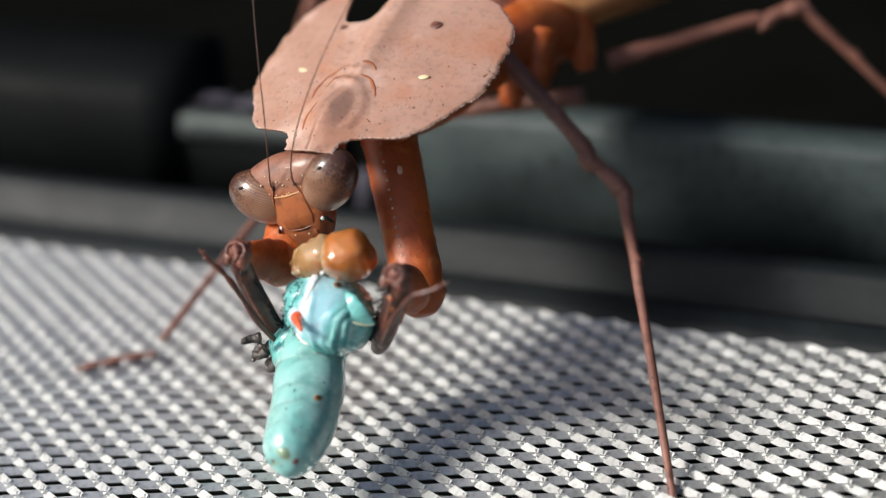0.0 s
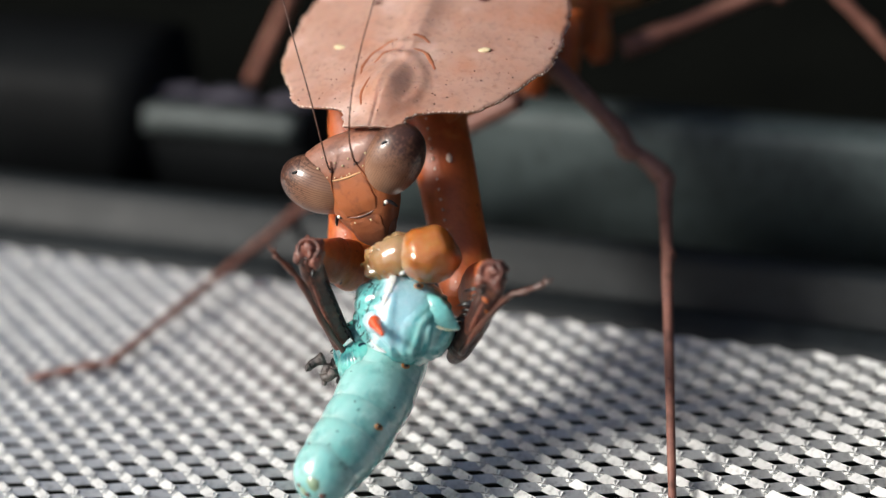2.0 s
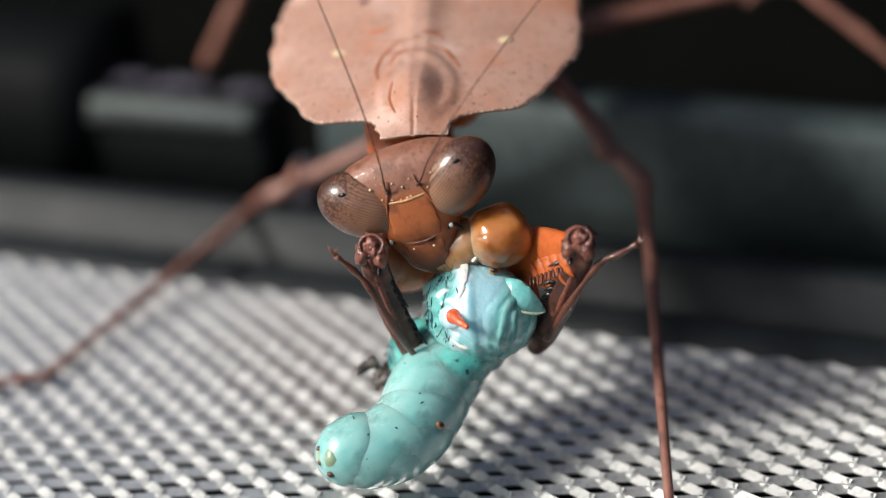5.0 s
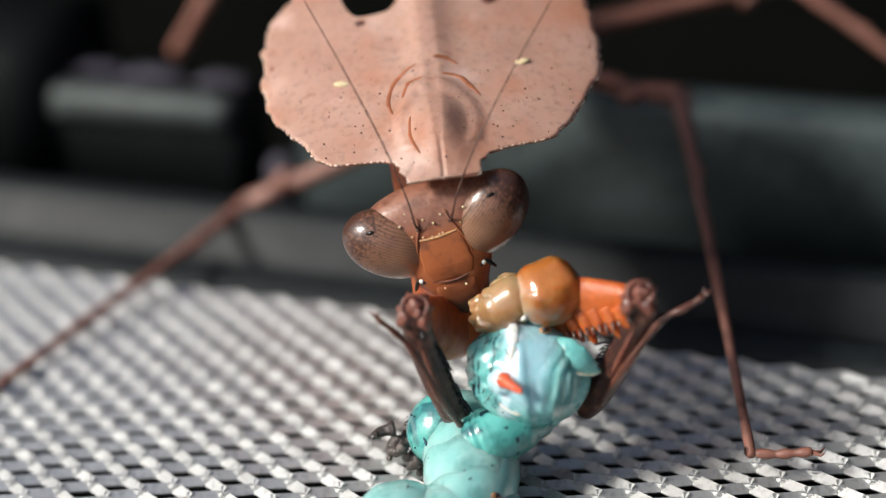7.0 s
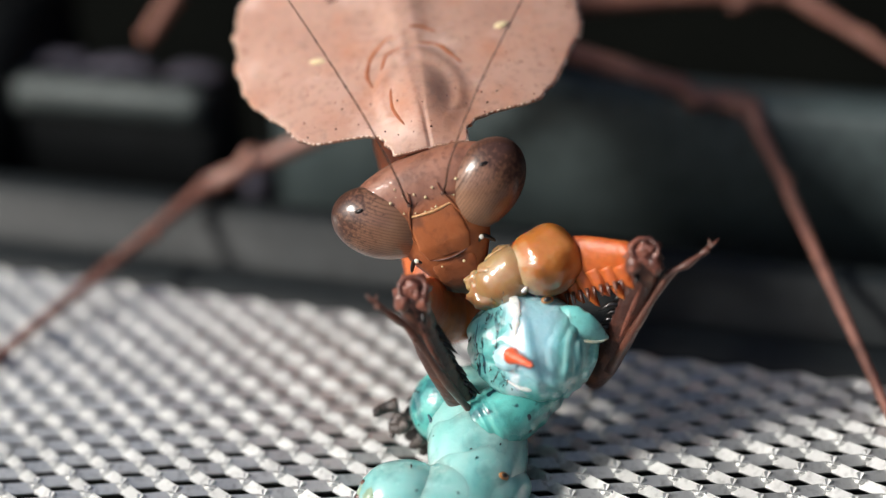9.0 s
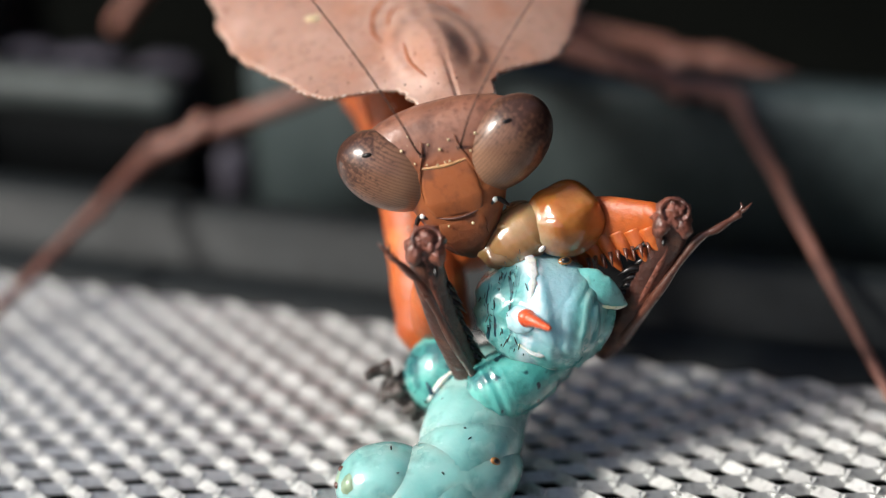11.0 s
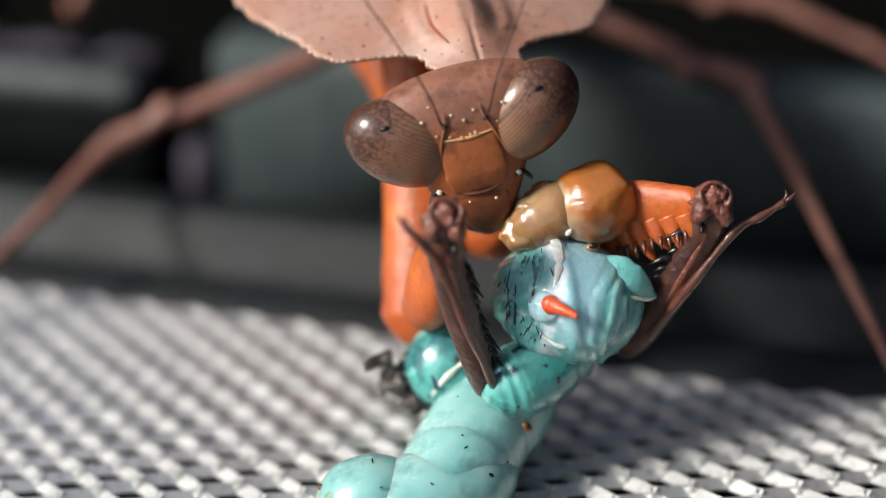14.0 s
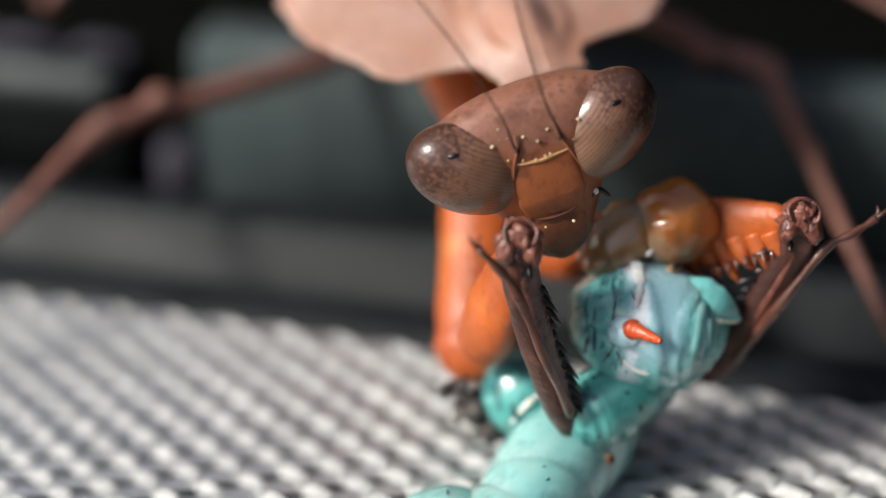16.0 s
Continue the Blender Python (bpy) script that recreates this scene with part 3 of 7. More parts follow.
def make_shield(root):
    bm = bmesh.new()
    nb, na = 120, 64
    bs = sorted([-0.05 + 16.5 * (k / nb) ** 1.25 for k in range(nb + 1)])
    rng = random.Random(7)
    top, rim_points = [], {-1: [], 1: []}
    for b in bs:
        row = []
        w0 = shield_width(b)
        jag = {s: (0.10 * rng.uniform(-1, 1) + 0.22 * noise.noise((b * 0.9, s * 4, 1))) * (0.35 if b < 0.4 else 1) for s in (-1, 1)}
        for k in range(na + 1):
            u = 2 * k / na - 1
            w = w0 + jag[1 if u > 0 else -1] * abs(u) ** 6
            a = u * w
            bb = b - (0.25 * (1 - (a / 1.9) ** 2) if b < 0.6 and abs(a) < 1.9 else 0) * (0.6 - b if b < 0.6 else 0)
            if b > 12.3:
                bb = b - (b - 12.3) * max(0, 1 - abs((a + 2.7) / 2.0) ** 4) * 0.97
            row.append(bm.verts.new((a, bb, shield_height(a, b))))
        for s in (-1, 1):
            rim_points[s].append(row[-1 if s > 0 else 0].co.copy())
        top.append(row)
    for r0, r1 in zip(top, top[1:]):
        for k in range(na):
            bm.faces.new((r0[k], r0[k + 1], r1[k + 1], r1[k]))
    under = [[bm.verts.new(v.co - Vector((0, 0, 0.22))) for v in row] for row in top]
    for r0, r1 in zip(under, under[1:]):
        for k in range(na):
            bm.faces.new((r0[k + 1], r0[k], r1[k], r1[k + 1]))
    edge = top[0] + [r[-1] for r in top[1:]] + top[-1][-2::-1] + [r[0] for r in top[-2:0:-1]]
    edge_under = under[0] + [r[-1] for r in under[1:]] + under[-1][-2::-1] + [r[0] for r in under[-2:0:-1]]
    for k in range(len(edge)):
        j = (k + 1) % len(edge)
        bm.faces.new((edge[k], edge_under[k], edge_under[j], edge[j]))
    shield = part("pronotum_shield", bm, LEAF, root, "pinkish-brown leaf-shaped neck shield with ragged edges")
    # beaded pale rim
    bm = bmesh.new()
    for s in (-1, 1):
        pts = rim_points[s]
        for p0, p1 in zip(pts, pts[1:]):
            for k in range(max(1, int((p1 - p0).length / 0.17))):
                p = p0.lerp(p1, (k + rng.random()) / max(1, int((p1 - p0).length / 0.17)))
                r = rng.uniform(0.04, 0.085)
                bmesh.ops.create_icosphere(bm, subdivisions=1, radius=r, matrix=Matrix.Translation(p - Vector((0, 0, 0.08))))
    for k in range(26):
        a = -1.75 + 3.5 * k / 25
        bmesh.ops.create_icosphere(bm, subdivisions=1, radius=rng.uniform(0.04, 0.07), matrix=Matrix.Translation((a, -0.05 - 0.15 * (1 - (a / 1.9) ** 2), shield_height(a, 0) - 0.08)))
    part("beaded_rim", bm, LEAF_EDGE, shield, "pale beaded rim")
    bm = bmesh.new()
    for k in range(110):
        b = rng.uniform(0.6, 11)
        a = rng.uniform(-1, 1) * shield_width(b) * 0.96
        if abs(a) < 2 and rng.random() < 0.4:
            continue
        r = rng.uniform(0.02, 0.06)
        ball(bm, (a, b, shield_height(a, b) + 0.01), (r, r, 0.05), u=8, v=6)
    tagged(part("freckle_pattern", bm, DARK_LEG, shield, "scattered dark freckles"), kind="stuff")
    for s in (-1, 1):
        bm = bmesh.new()
        ball(bm, (s * 4.6, 7.7, shield_height(s * 4.6, 7.7) + 0.02), (0.42, 0.2, 0.12), (0, 0, s * 12), 16, 10)
        part("yellow_spot", bm, YELLOW_SPOT, shield, "pale yellow oval spot")
    for line in (((-2.15, 4.6), (-2.3, 5.7), (-1.75, 7.1), (-0.75, 7.8)), ((0.15, 8.0), (0.75, 8.0), (1.35, 7.5)), ((0.5, 6.9), (1.2, 6.7), (1.9, 5.9), (2.25, 5.3)), ((-0.5, 6.8), (-1.2, 6.5), (-1.6, 5.6)), ((-1.0, 1.3), (-1.35, 2.6), (-1.3, 4.0))):
        bm = bmesh.new()
        path = curve_points([(a, b, 0) for a, b in line], 8)
        path = [Vector((p.x, p.y, shield_height(p.x, p.y) + 0.0)) for p in path]
        sweep(bm, path, [(0.03, 0.02 + 0.13 * math.sin(math.pi * k / (len(path) - 1)) ** 0.6 * (0.8 + 0.5 * noise.noise((k * 0.4, line[0][0], 2)))) for k in range(len(path))], 8, side=(0, 0, 1))
        part("rust_mark", bm, RUST, shield, "rust-brown curved mark")
    for x, y, r in ((3.3, 12.6, 0.34), (-3.4, 11.9, 0.25)):
        bm = bmesh.new()
        ball(bm, (x, y, shield_height(x, y) + 0.0), (r * 1.3, r, 0.1), u=14, v=8, amount=0.4, scale=2)
        part("brown_spot", bm, KNEE, shield)
    return shield


def make_trunk(root):
    bm = bmesh.new()
    limb(bm, [(0.6, 0.2, -4.6), (0.2, 3.0, -10.0), (-0.4, 8.6, -16.5), (-1.6, 10.5, -22)], [(1.4, 1.3), (1.5, 1.4), (2.3, 2.2), (2.6, 2.4)], 20, 8, wobble=0.1)
    thorax = part("thorax", bm, ORANGE, root, "orange-brown thorax")
    bm = bmesh.new()
    ball(bm, (-3.4, 21.0, -32), (8.0, 5.2, 15.5), (37, 0, 6), 36, 26, amount=0.08)
    abdomen = part("abdomen", bm, TAN, root, "pale tan swollen abdomen")
    coxae = []
    for tip, base in (((2.28, 5.26, -16.92), (0.9, 9.4, -17.2)), ((-0.67, 3.94, -18.31), (-0.8, 8.6, -17.6)), ((1.02, 8.11, -23.82), (-0.4, 11.6, -22.8)), ((-1.67, 5.94, -22.31), (-1.6, 10.2, -22.0))):
        bm = bmesh.new()
        t, b = Vector(tip), Vector(base)
        limb(bm, [b, b.lerp(t, 0.45), t], [(1.3, 1.5), (1.15, 1.2), (0.7, 0.7)], 16, 8, wobble=0.12, seed=tip[0])
        coxae.append(part("leg_base", bm, ORANGE, root, "orange leg base"))
    return [thorax, abdomen, *coxae]


def make_coxa(root, length):
    """Front upper limb, from the elbow upwards."""
    bm = bmesh.new()
    limb(bm, [(0, 0, -1.0), (0, 0, 0.3), (0, 0, length * 0.35), (0, 0, length * 0.75), (0, 0, length + 1)], [(0.7, 0.7), (1.75, 1.5), (1.7, 1.35), (1.85, 1.35), (1.95, 1.4)], 24, 8, side=(0, 1, 0), wobble=0.06)
    coxa = part("fore_coxa", bm, ORANGE, root, "smooth orange front upper limb")
    bm = bmesh.new()
    for k in range(18):
        z = 1.0 + (length - 1) * k / 18
        ball(bm, (1.28, -0.55, z), (0.1, 0.09, 0.1), u=8, v=6)
    ball(bm, (1.4, 0.4, length * 0.68), (0.08, 0.18, 0.3), u=10, v=8)
    part("pale_tooth", bm, LEAF_EDGE, coxa, "row of small pale teeth")
    return coxa


def make_foreleg(root, knee, tip, tarsus, inward, seed):
    """Grasping limb: the thigh is built from the knee along +z, the knee and shin in the space of the prey."""
    knee, tip, inward = Vector(knee), Vector(tip), Vector(inward).normalized()
    bm = bmesh.new()
    limb(bm, [(0, 0, 0.5), (0, 0, 1.2), (0, 0, 3.2), (0, 0, 5.6), (0, 0, 7.4), (0, 0, 8.2)], [(0.45, 0.45), (0.8, 0.5), (1.3, 0.62), (1.55, 0.95), (1.1, 1.0), (0.5, 0.5)], 22, 8, side=(1, 0, 0), wobble=0.08, seed=seed)
    femur = part("fore_femur", bm, ORANGE, root, "orange spiny grasping front limb")
    for k in range(6 if inward.x < 0 else 0):
        bm = bmesh.new()
        z = 0.9 + 0.78 * k
        reach = -1.5 - 0.35 * (k % 2) - 0.08 * k
        limb(bm, [(-0.35, -0.25, z + 0.25), (-0.95, -0.42, z + 0.1), (reach * 0.8, -0.5, z - 0.05), (reach, -0.45, z - 0.2)], [(0.5, 0.5), (0.36, 0.4), (0.2, 0.2), (0.03, 0.03)], 10, 5, side=(0, 1, 0))
        part("femur_tooth", bm, ORANGE, femur, "orange finger-like tooth")
    if inward.x < 0:
        bm = bmesh.new()
        spikes(bm, (-0.9, -0.75, 0.9), (-1.25, -0.8, 4.6), (-1, -0.5, -0.2), 9, 0.55, 0.1, seed=seed)
        part("femur_spine", bm, DARK_LEG, femur, "dark femur spines")
    # shin
    bm = bmesh.new()
    run = tip - knee
    bow = Vector((inward.x * -0.45, 0, 0.35))
    limb(bm, [knee + Vector((0, -0.1, 0.1)), knee.lerp(tip, 0.15) + bow * 0.8, knee.lerp(tip, 0.5) + bow, knee.lerp(tip, 0.85) + bow * 0.5, tip], [(0.6, 0.62), (0.6, 0.72), (0.56, 0.72), (0.5, 0.66), (0.32, 0.4)], 20, 8, side=(0, 0, 1), wobble=0.05, seed=seed + 3)
    tibia = part("fore_tibia", bm, SHIN, root, "glossy dark brown toothed shin")
    # rounded knee with lobes
    bm = bmesh.new()
    ball(bm, knee, (0.8, 0.72, 0.75), (0, 0, 20), 28, 20, amount=0.4, scale=1.3)
    for s in (-1, 1):
        ball(bm, knee + Vector((s * 0.42, -0.35, 0.25)), (0.4, 0.68, 0.45), (0, 0, s * 18), 14, 10, amount=0.25)
    part("knee_lobe", bm, KNEE, tibia, "reddish-brown lobed knee")
    bm = bmesh.new()
    arc = [knee + Vector((0.6 * math.cos(q), 0.12 + 0.52 * math.sin(q), 0.62 - 0.12 * math.sin(q))) for q in (math.pi * (-0.25 + 1.5 * k / 16) for k in range(17))]
    sweep(bm, arc, [0.06] + [0.1 + 0.03 * noise.noise((k, seed, 1)) for k in range(15)] + [0.05], 8, side=(0, 0, 1))
    ball(bm, knee + Vector((0, 0.12, 0.58)), (0.34, 0.36, 0.22), u=18, v=12, amount=0.3, scale=1.5)
    part("knee_ring", bm, KNEE, tibia, "pinkish ringed joint")
    bm = bmesh.new()
    ball(bm, knee.lerp(tip, 0.14) + bow * 0.8 + Vector((inward.x * 0.34, -0.1, 0.42)), (0.13, 0.5, 0.16), (-30, 0, inward.x * 12), 12, 8)
    part("knee_slot", bm, PUPIL, tibia, "dark slot below the knee")
    bm = bmesh.new()
    limb(bm, [knee.lerp(tip, 0.08) + bow * 0.8 + Vector((0, 0, 0.52)), knee.lerp(tip, 0.5) + bow + Vector((0, 0, 0.55)), knee.lerp(tip, 0.95) + bow * 0.4 + Vector((0, 0, 0.35))], [0.16, 0.2, 0.1], 8, 8)
    part("shin_ridge", bm, KNEE, tibia, "reddish ridge along the shin")
    bm = bmesh.new()
    spikes(bm, knee.lerp(tip, 0.18) + bow + inward * 0.45, knee.lerp(tip, 0.92) + bow * 0.4 + inward * 0.4, inward, 13, 0.95, 0.2, bend=(0, -0.4, 0), seed=seed + 1)
    part("shin_tooth", bm, PUPIL, tibia, "black comb of teeth")
    # jointed foot
    bm = bmesh.new()
    pts = [Vector(p) for p in tarsus]
    line = curve_points(pts, 6)
    sweep(bm, line, [0.17 + 0.07 * abs(math.cos(k * math.pi / 6)) - 0.07 * k / len(line) for k in range(len(line))], 10)
    end = pts[-1]
    out = (pts[-1] - pts[-2]).normalized()
    for s in (-1, 1):
        sweep(bm, [end - out * 0.1, end + out * 0.25 + Vector((0.12 * s, 0.15, 0)), end + out * 0.3 + Vector((0.25 * s, 0.32, 0))], [0.09, 0.07, 0.02], 6)
    part("fore_tarsus", bm, DARK_LEG, tibia, "thin jointed front foot")
    return [femur, tibia]


def make_leg(root, femur, tibia, name, thick=1.0):
    """Walking leg, both bones built from the knee along +z."""
    bm = bmesh.new()
    limb(bm, [(0, 0, -0.5), (0, 0, 0.3), (0, -0.1, 2.2), (0, -0.45, 3.2), (0, 0, 4.4), (0, 0, femur * 0.7), (0, 0, femur)], [thick * r for r in (0.42, 0.7, 0.5, 0.68, 0.56, 0.64, 0.74)], 14, 7, side=(0, 1, 0), wobble=0.16, seed=femur)
    f = part(name + "_femur", bm, LEG, root, "thin mottled brown thigh")
    bm = bmesh.new()
    limb(bm, [(0, 0, -0.45), (0, 0, 0.4), (0, 0.05, 1.6), (0, 0, tibia * 0.2), (0, -0.1, tibia * 0.24), (0, 0, tibia * 0.28), (0, 0, tibia * 0.7), (0, 0, tibia)], [thick * r for r in (0.36, 0.6, 0.46, 0.36, 0.46, 0.35, 0.28, 0.24)], 12, 8, side=(0, 1, 0), wobble=0.16, seed=tibia)
    t = part(name + "_tibia", bm, LEG, root, "very thin brown shin")
    return f, t


def make_tarsus(root, name, length):
    bm = bmesh.new()
    line = curve_points([(0, 0, -0.3), (0, 0.15, length * 0.3), (0, 0.1, length * 0.65), (0, 0, length)], 8)
    sweep(bm, line, [0.17 + 0.1 * abs(math.cos(k * math.pi / 7)) for k in range(len(line))], 10)
    for s in (-1, 1):
        sweep(bm, [(0, 0, length), (s * 0.3, 0.1, length + 0.4), (s * 0.45, -0.1, length + 0.6)], [0.12, 0.08, 0.03], 6)
    return part(name, bm, LEG, root, "jointed foot resting on the mesh")


# ---- the prey ----
def make_prey():
    prey = tagged(new("caterpillar"), "wet turquoise caterpillar with torn end held by the mantis", "caterpillar")

    def folds(d):
        """Fine curved pleats on one flank, a soft crease beside the white seam, gentle lumps."""
        side = min(1, max(0, d.x * 1.8 + 0.05))
        bow = d.x - 0.28 * d.y * d.y + 0.10 * noise.noise(d * 2.5)
        f = 1 + side * (0.030 * math.sin(bow * 30) + 0.012 * math.sin(bow * 61 + 3 * d.y)) * (0.6 + 0.5 * noise.noise(d * 1.6))
        f += 0.05 * math.exp(-((d.x + 0.35 * d.y + 0.1) / 0.10) ** 2)
        f -= 0.05 * math.exp(-((d.y + 0.62 + 0.3 * d.x) / 0.08) ** 2) * max(0, d.z + 0.3)
        ring = 0.018 * math.sin((d.y * 0.5 - d.x) * 26) * max(0, -d.x - 0.1)
        return f + ring + 0.06 * noise.noise(d * 1.9)

    bm = bmesh.new()
    ball(bm, (-0.35, -1.1, -1.4), (3.1, 2.5, 2.55), (0, 0, -12), 110, 72, shape=folds)
    segment = part("torn_segment", bm, TORN, prey, "folded turquoise skin with a pale blue patch")
    bm = bmesh.new()
    limb(bm, [(-1.3, -0.9, 0.98), (-1.15, 0.1, 0.92), (-1.2, 0.9, 0.42), (-1.35, 1.35, -0.15)], [(0.03, 0.05), (0.045, 0.16), (0.05, 0.22), (0.045, 0.18)], 12, 9, side=(0, 0.4, 1), wobble=0.9)
    limb(bm, [(-1.6, -2.6, 0.24), (-0.9, -3.0, 0.3), (-0.2, -3.05, 0.2)], [0.05, 0.1, 0.04], 10, 6, wobble=0.8)
    part("white_stripe", bm, WHITE_FAT, segment, "white stripe")
    bm = bmesh.new()
    limb(bm, [(-1.4, -1.45, 0.8), (-1.35, -1.5, 1.15), (-1.1, -1.62, 1.55), (-0.75, -1.78, 1.85), (-0.48, -1.92, 2.1)], [0.44, 0.36, 0.25, 0.18, 0.1], 16, 8, wobble=0.25)
    part("horn", bm, HORN, segment, "small orange-red horn")
    bm = bmesh.new()
    ball(bm, (0.28, 1.05, 0.02), (0.3, 0.2, 0.15), (-40, 0, 10), 18, 12)
    part("spiracle", bm, HORN_BROWN, segment, "brown eye-like spot")
    bm = bmesh.new()
    ball(bm, (0.28, 1.08, 0.16), (0.2, 0.13, 0.13), (-40, 0, 10), 14, 8)
    part("spiracle_pupil", bm, PUPIL, segment)
    bm = bmesh.new()
    limb(bm, [(0.6, 0.2, -0.3), (1.4, 0.05, 0.12), (2.1, -0.25, 0.12), (2.7, -0.55, -0.25), (3.1, -0.7, -0.5)], [(0.3, 0.6), (0.22, 0.75), (0.16, 0.62), (0.1, 0.34), (0.03, 0.05)], 20, 7, side=(0, 0, 1), wobble=0.12)
    flap = part("skin_flap", bm, TEAL, segment, "turquoise skin flap with a pale edge")
    bm = bmesh.new()
    limb(bm, [(1.4, -0.7, 0.26), (2.1, -0.85, 0.2), (2.68, -0.86, -0.15), (3.08, -0.72, -0.47)], [(0.03, 0.03), (0.06, 0.07), (0.06, 0.07), (0.02, 0.02)], 10, 7, wobble=0.3)
    part("flap_edge", bm, PALE_EDGE, flap, "cream edge of the flap")
    bm = bmesh.new()
    ball(bm, (-1.55, -1.5, 0.72), (0.72, 0.66, 0.35), (0, -20, 0), 20, 14, amount=0.2)
    part("horn_base", bm, PALE_BLUE, segment, "pale swollen base of the horn")
    # spilled tissue
    bm = bmesh.new()
    ball(bm, (0.3, 2.9, -0.45), (1.8, 1.6, 1.6), (0, 0, 15), 72, 52, shape=lambda d: 1 + 0.08 * noise.noise(d * 1.3) + 0.02 * noise.noise(d * 3.4) + 0.01 * noise.noise(d * 7.5), amount=0.1, scale=0.8)
    part("amber_lump", bm, AMBER, prey, "glossy amber lump of tissue")
    bm = bmesh.new()
    limb(bm, [(-2.6, 1.2, -1.2), (-2.0, 1.8, -0.8), (-1.2, 2.4, -0.6), (-0.3, 2.7, -0.5)], [0.85, 1.2, 1.25, 1.0], 32, 9, wobble=0.04)
    part("pale_tissue", bm, PALE_TISSUE, prey, "pale wet torn tissue")
    for x, y, z, r in ((-1.9, 2.3, 0.1, 0.7), (-1.1, 1.9, 0.3, 0.6), (-2.4, 1.3, -0.2, 0.75), (-0.9, 2.8, 0.4, 0.6), (-1.5, 2.9, -0.3, 0.7), (-2.7, 1.9, -0.6, 0.6)):
        bm = bmesh.new()
        ball(bm, (x, y, z - 0.35), (r * 1.3, r, r * 0.75), u=28, v=20, amount=0.3, scale=0.9)
        part("tissue_fold", bm, PALE_TISSUE, prey)
    bm = bmesh.new()
    rng = random.Random(3)
    for k in range(9):
        ball(bm, (rng.uniform(-1.0, -0.2), rng.uniform(1.5, 2.1), rng.uniform(0.0, 0.4)), (rng.uniform(0.08, 0.3), rng.uniform(0.05, 0.12), 0.08), (0, 0, rng.uniform(-60, 60)), 10, 8, amount=0.5)
    part("white_tissue", bm, WHITE_FAT, prey, "white specks of tissue")
    bm = bmesh.new()
    spikes(bm, (-2.9, -2.0, 0.1), (-2.2, 1.2, 0.0), (-0.3, 0.2, 1), 14, 0.3, 0.025, seed=5)
    spikes(bm, (-2.2, -1.6, 0.8), (-1.7, 1.5, 0.5), (-0.2, 0.5, 1), 9, 0.25, 0.022, seed=6)
    for k in range(34):
        d = Vector((rng.uniform(-1, -0.25), rng.uniform(-0.9, 0.9), rng.uniform(0.1, 0.9))).normalized()
        ball(bm, (-0.35 + 3.12 * d.x, -1.1 + 2.52 * d.y, -1.4 + 2.57 * d.z), (0.03, rng.uniform(0.06, 0.24), 0.03), (0, 0, rng.uniform(-30, 30)), 8, 6)
    part("black_hair", bm, PUPIL, prey, "short black bristles")
    bm = bmesh.new()
    limb(bm, [(1.2, -2.0, -2.7), (0.2, -3.1, -2.5), (-1.2, -4.0, -2.1), (-2.3, -4.6, -1.95), (-3.1, -5.0, -1.85), (-3.5, -5.2, -1.8)], [0.5, 1.1, 1.5, 1.55, 1.05, 0.2], 28, 8, wobble=0.12)
    part("waist", bm, TEAL_DARK, prey, "dark turquoise waist")
    # the hanging body in segments, built along z
    segments = []
    for k, r in enumerate((1.95, 2.2, 2.25, 2.2, 2.1, 1.9)):
        bm = bmesh.new()
        ball(bm, (0, 0, 0), (r, r, r * (0.95, 1.7, 2.0, 2.0, 1.75, 1.2)[k]), (0, 0, k * 40), 40, 28, shape=lambda d: 1 + 0.004 * math.cos(d.z * 11) + 0.03 * noise.noise(d * 1.7 + Vector((k, 0, 0))))
        s = part("body_segment", bm, TEAL_DARK if k == 0 else TEAL_PALE, prey, "smooth wet turquoise body segment" if k else "bristly dark turquoise body loop")
        bm = bmesh.new()
        for q in range(5 if k else 22):
            d = Vector((rng.uniform(-0.1, 1), rng.uniform(-1, 1), rng.uniform(-0.8, 0.8))).normalized()
            ball(bm, d * r * 1.02, (rng.uniform(0.02, 0.06), 0.04, rng.uniform(0.04, 0.17)), (rng.uniform(-90, 90), 0, rng.uniform(-90, 90)), 8, 6)
        part("black_speck", bm, PUPIL, s, "black specks")
        if k == 0:
            bm = bmesh.new()
            limb(bm, [(1.2, 1.25, 0.9), (1.72, 0.3, 0.85), (1.55, -0.9, 0.8)], [0.07, 0.13, 0.1], 8, 7, wobble=0.5)
            part("white_stripe", bm, WHITE_FAT, s, "white stripe")
            for q, (a, z) in enumerate(((0.55, 0.95), (0.15, 0.9), (-0.25, 0.85), (-0.6, 0.8))):
                bm = bmesh.new()
                limb(bm, [(1.55 - 0.15 * q * q * 0.2, a * 1.6, z), (1.72, a * 1.6 - 0.1, z - 0.3), (1.7, a * 1.6 - 0.2, z - 0.62)], [0.1, 0.09, 0.03], 8, 5, wobble=0.6, seed=q)
                part("dark_bristle", bm, NAVY, s, "dark blue bristle tuft")
        if k in (1, 3):
            for size, mat, lift in ((0.3, HORN_BROWN, 0.0), (0.17, PUPIL, 0.07)):
                bm = bmesh.new()
                ball(bm, (r * 0.93 + lift, -0.75, 0.3), (0.1, size, size * 0.62), (20, 0, -20), 16, 10)
                part("spiracle" if mat is HORN_BROWN else "spiracle_pupil", bm, mat, s)
        if k == 5:
            bm = bmesh.new()
            ball(bm, (0.2, 0.1, 1.15), (1.25, 1.2, 1.05), u=22, v=16, amount=0.15)
            part("head_end", bm, MOUTH, s, "olive head end")
            bm = bmesh.new()
            for x, y, z, q in ((0.9, -0.5, 1.85, 0.2), (0.4, 0.1, 2.1, 0.18), (0.2, 0.75, 1.95, 0.16)):
                ball(bm, (x, y, z), (q, q, q * 1.2), u=12, v=8, amount=0.3)
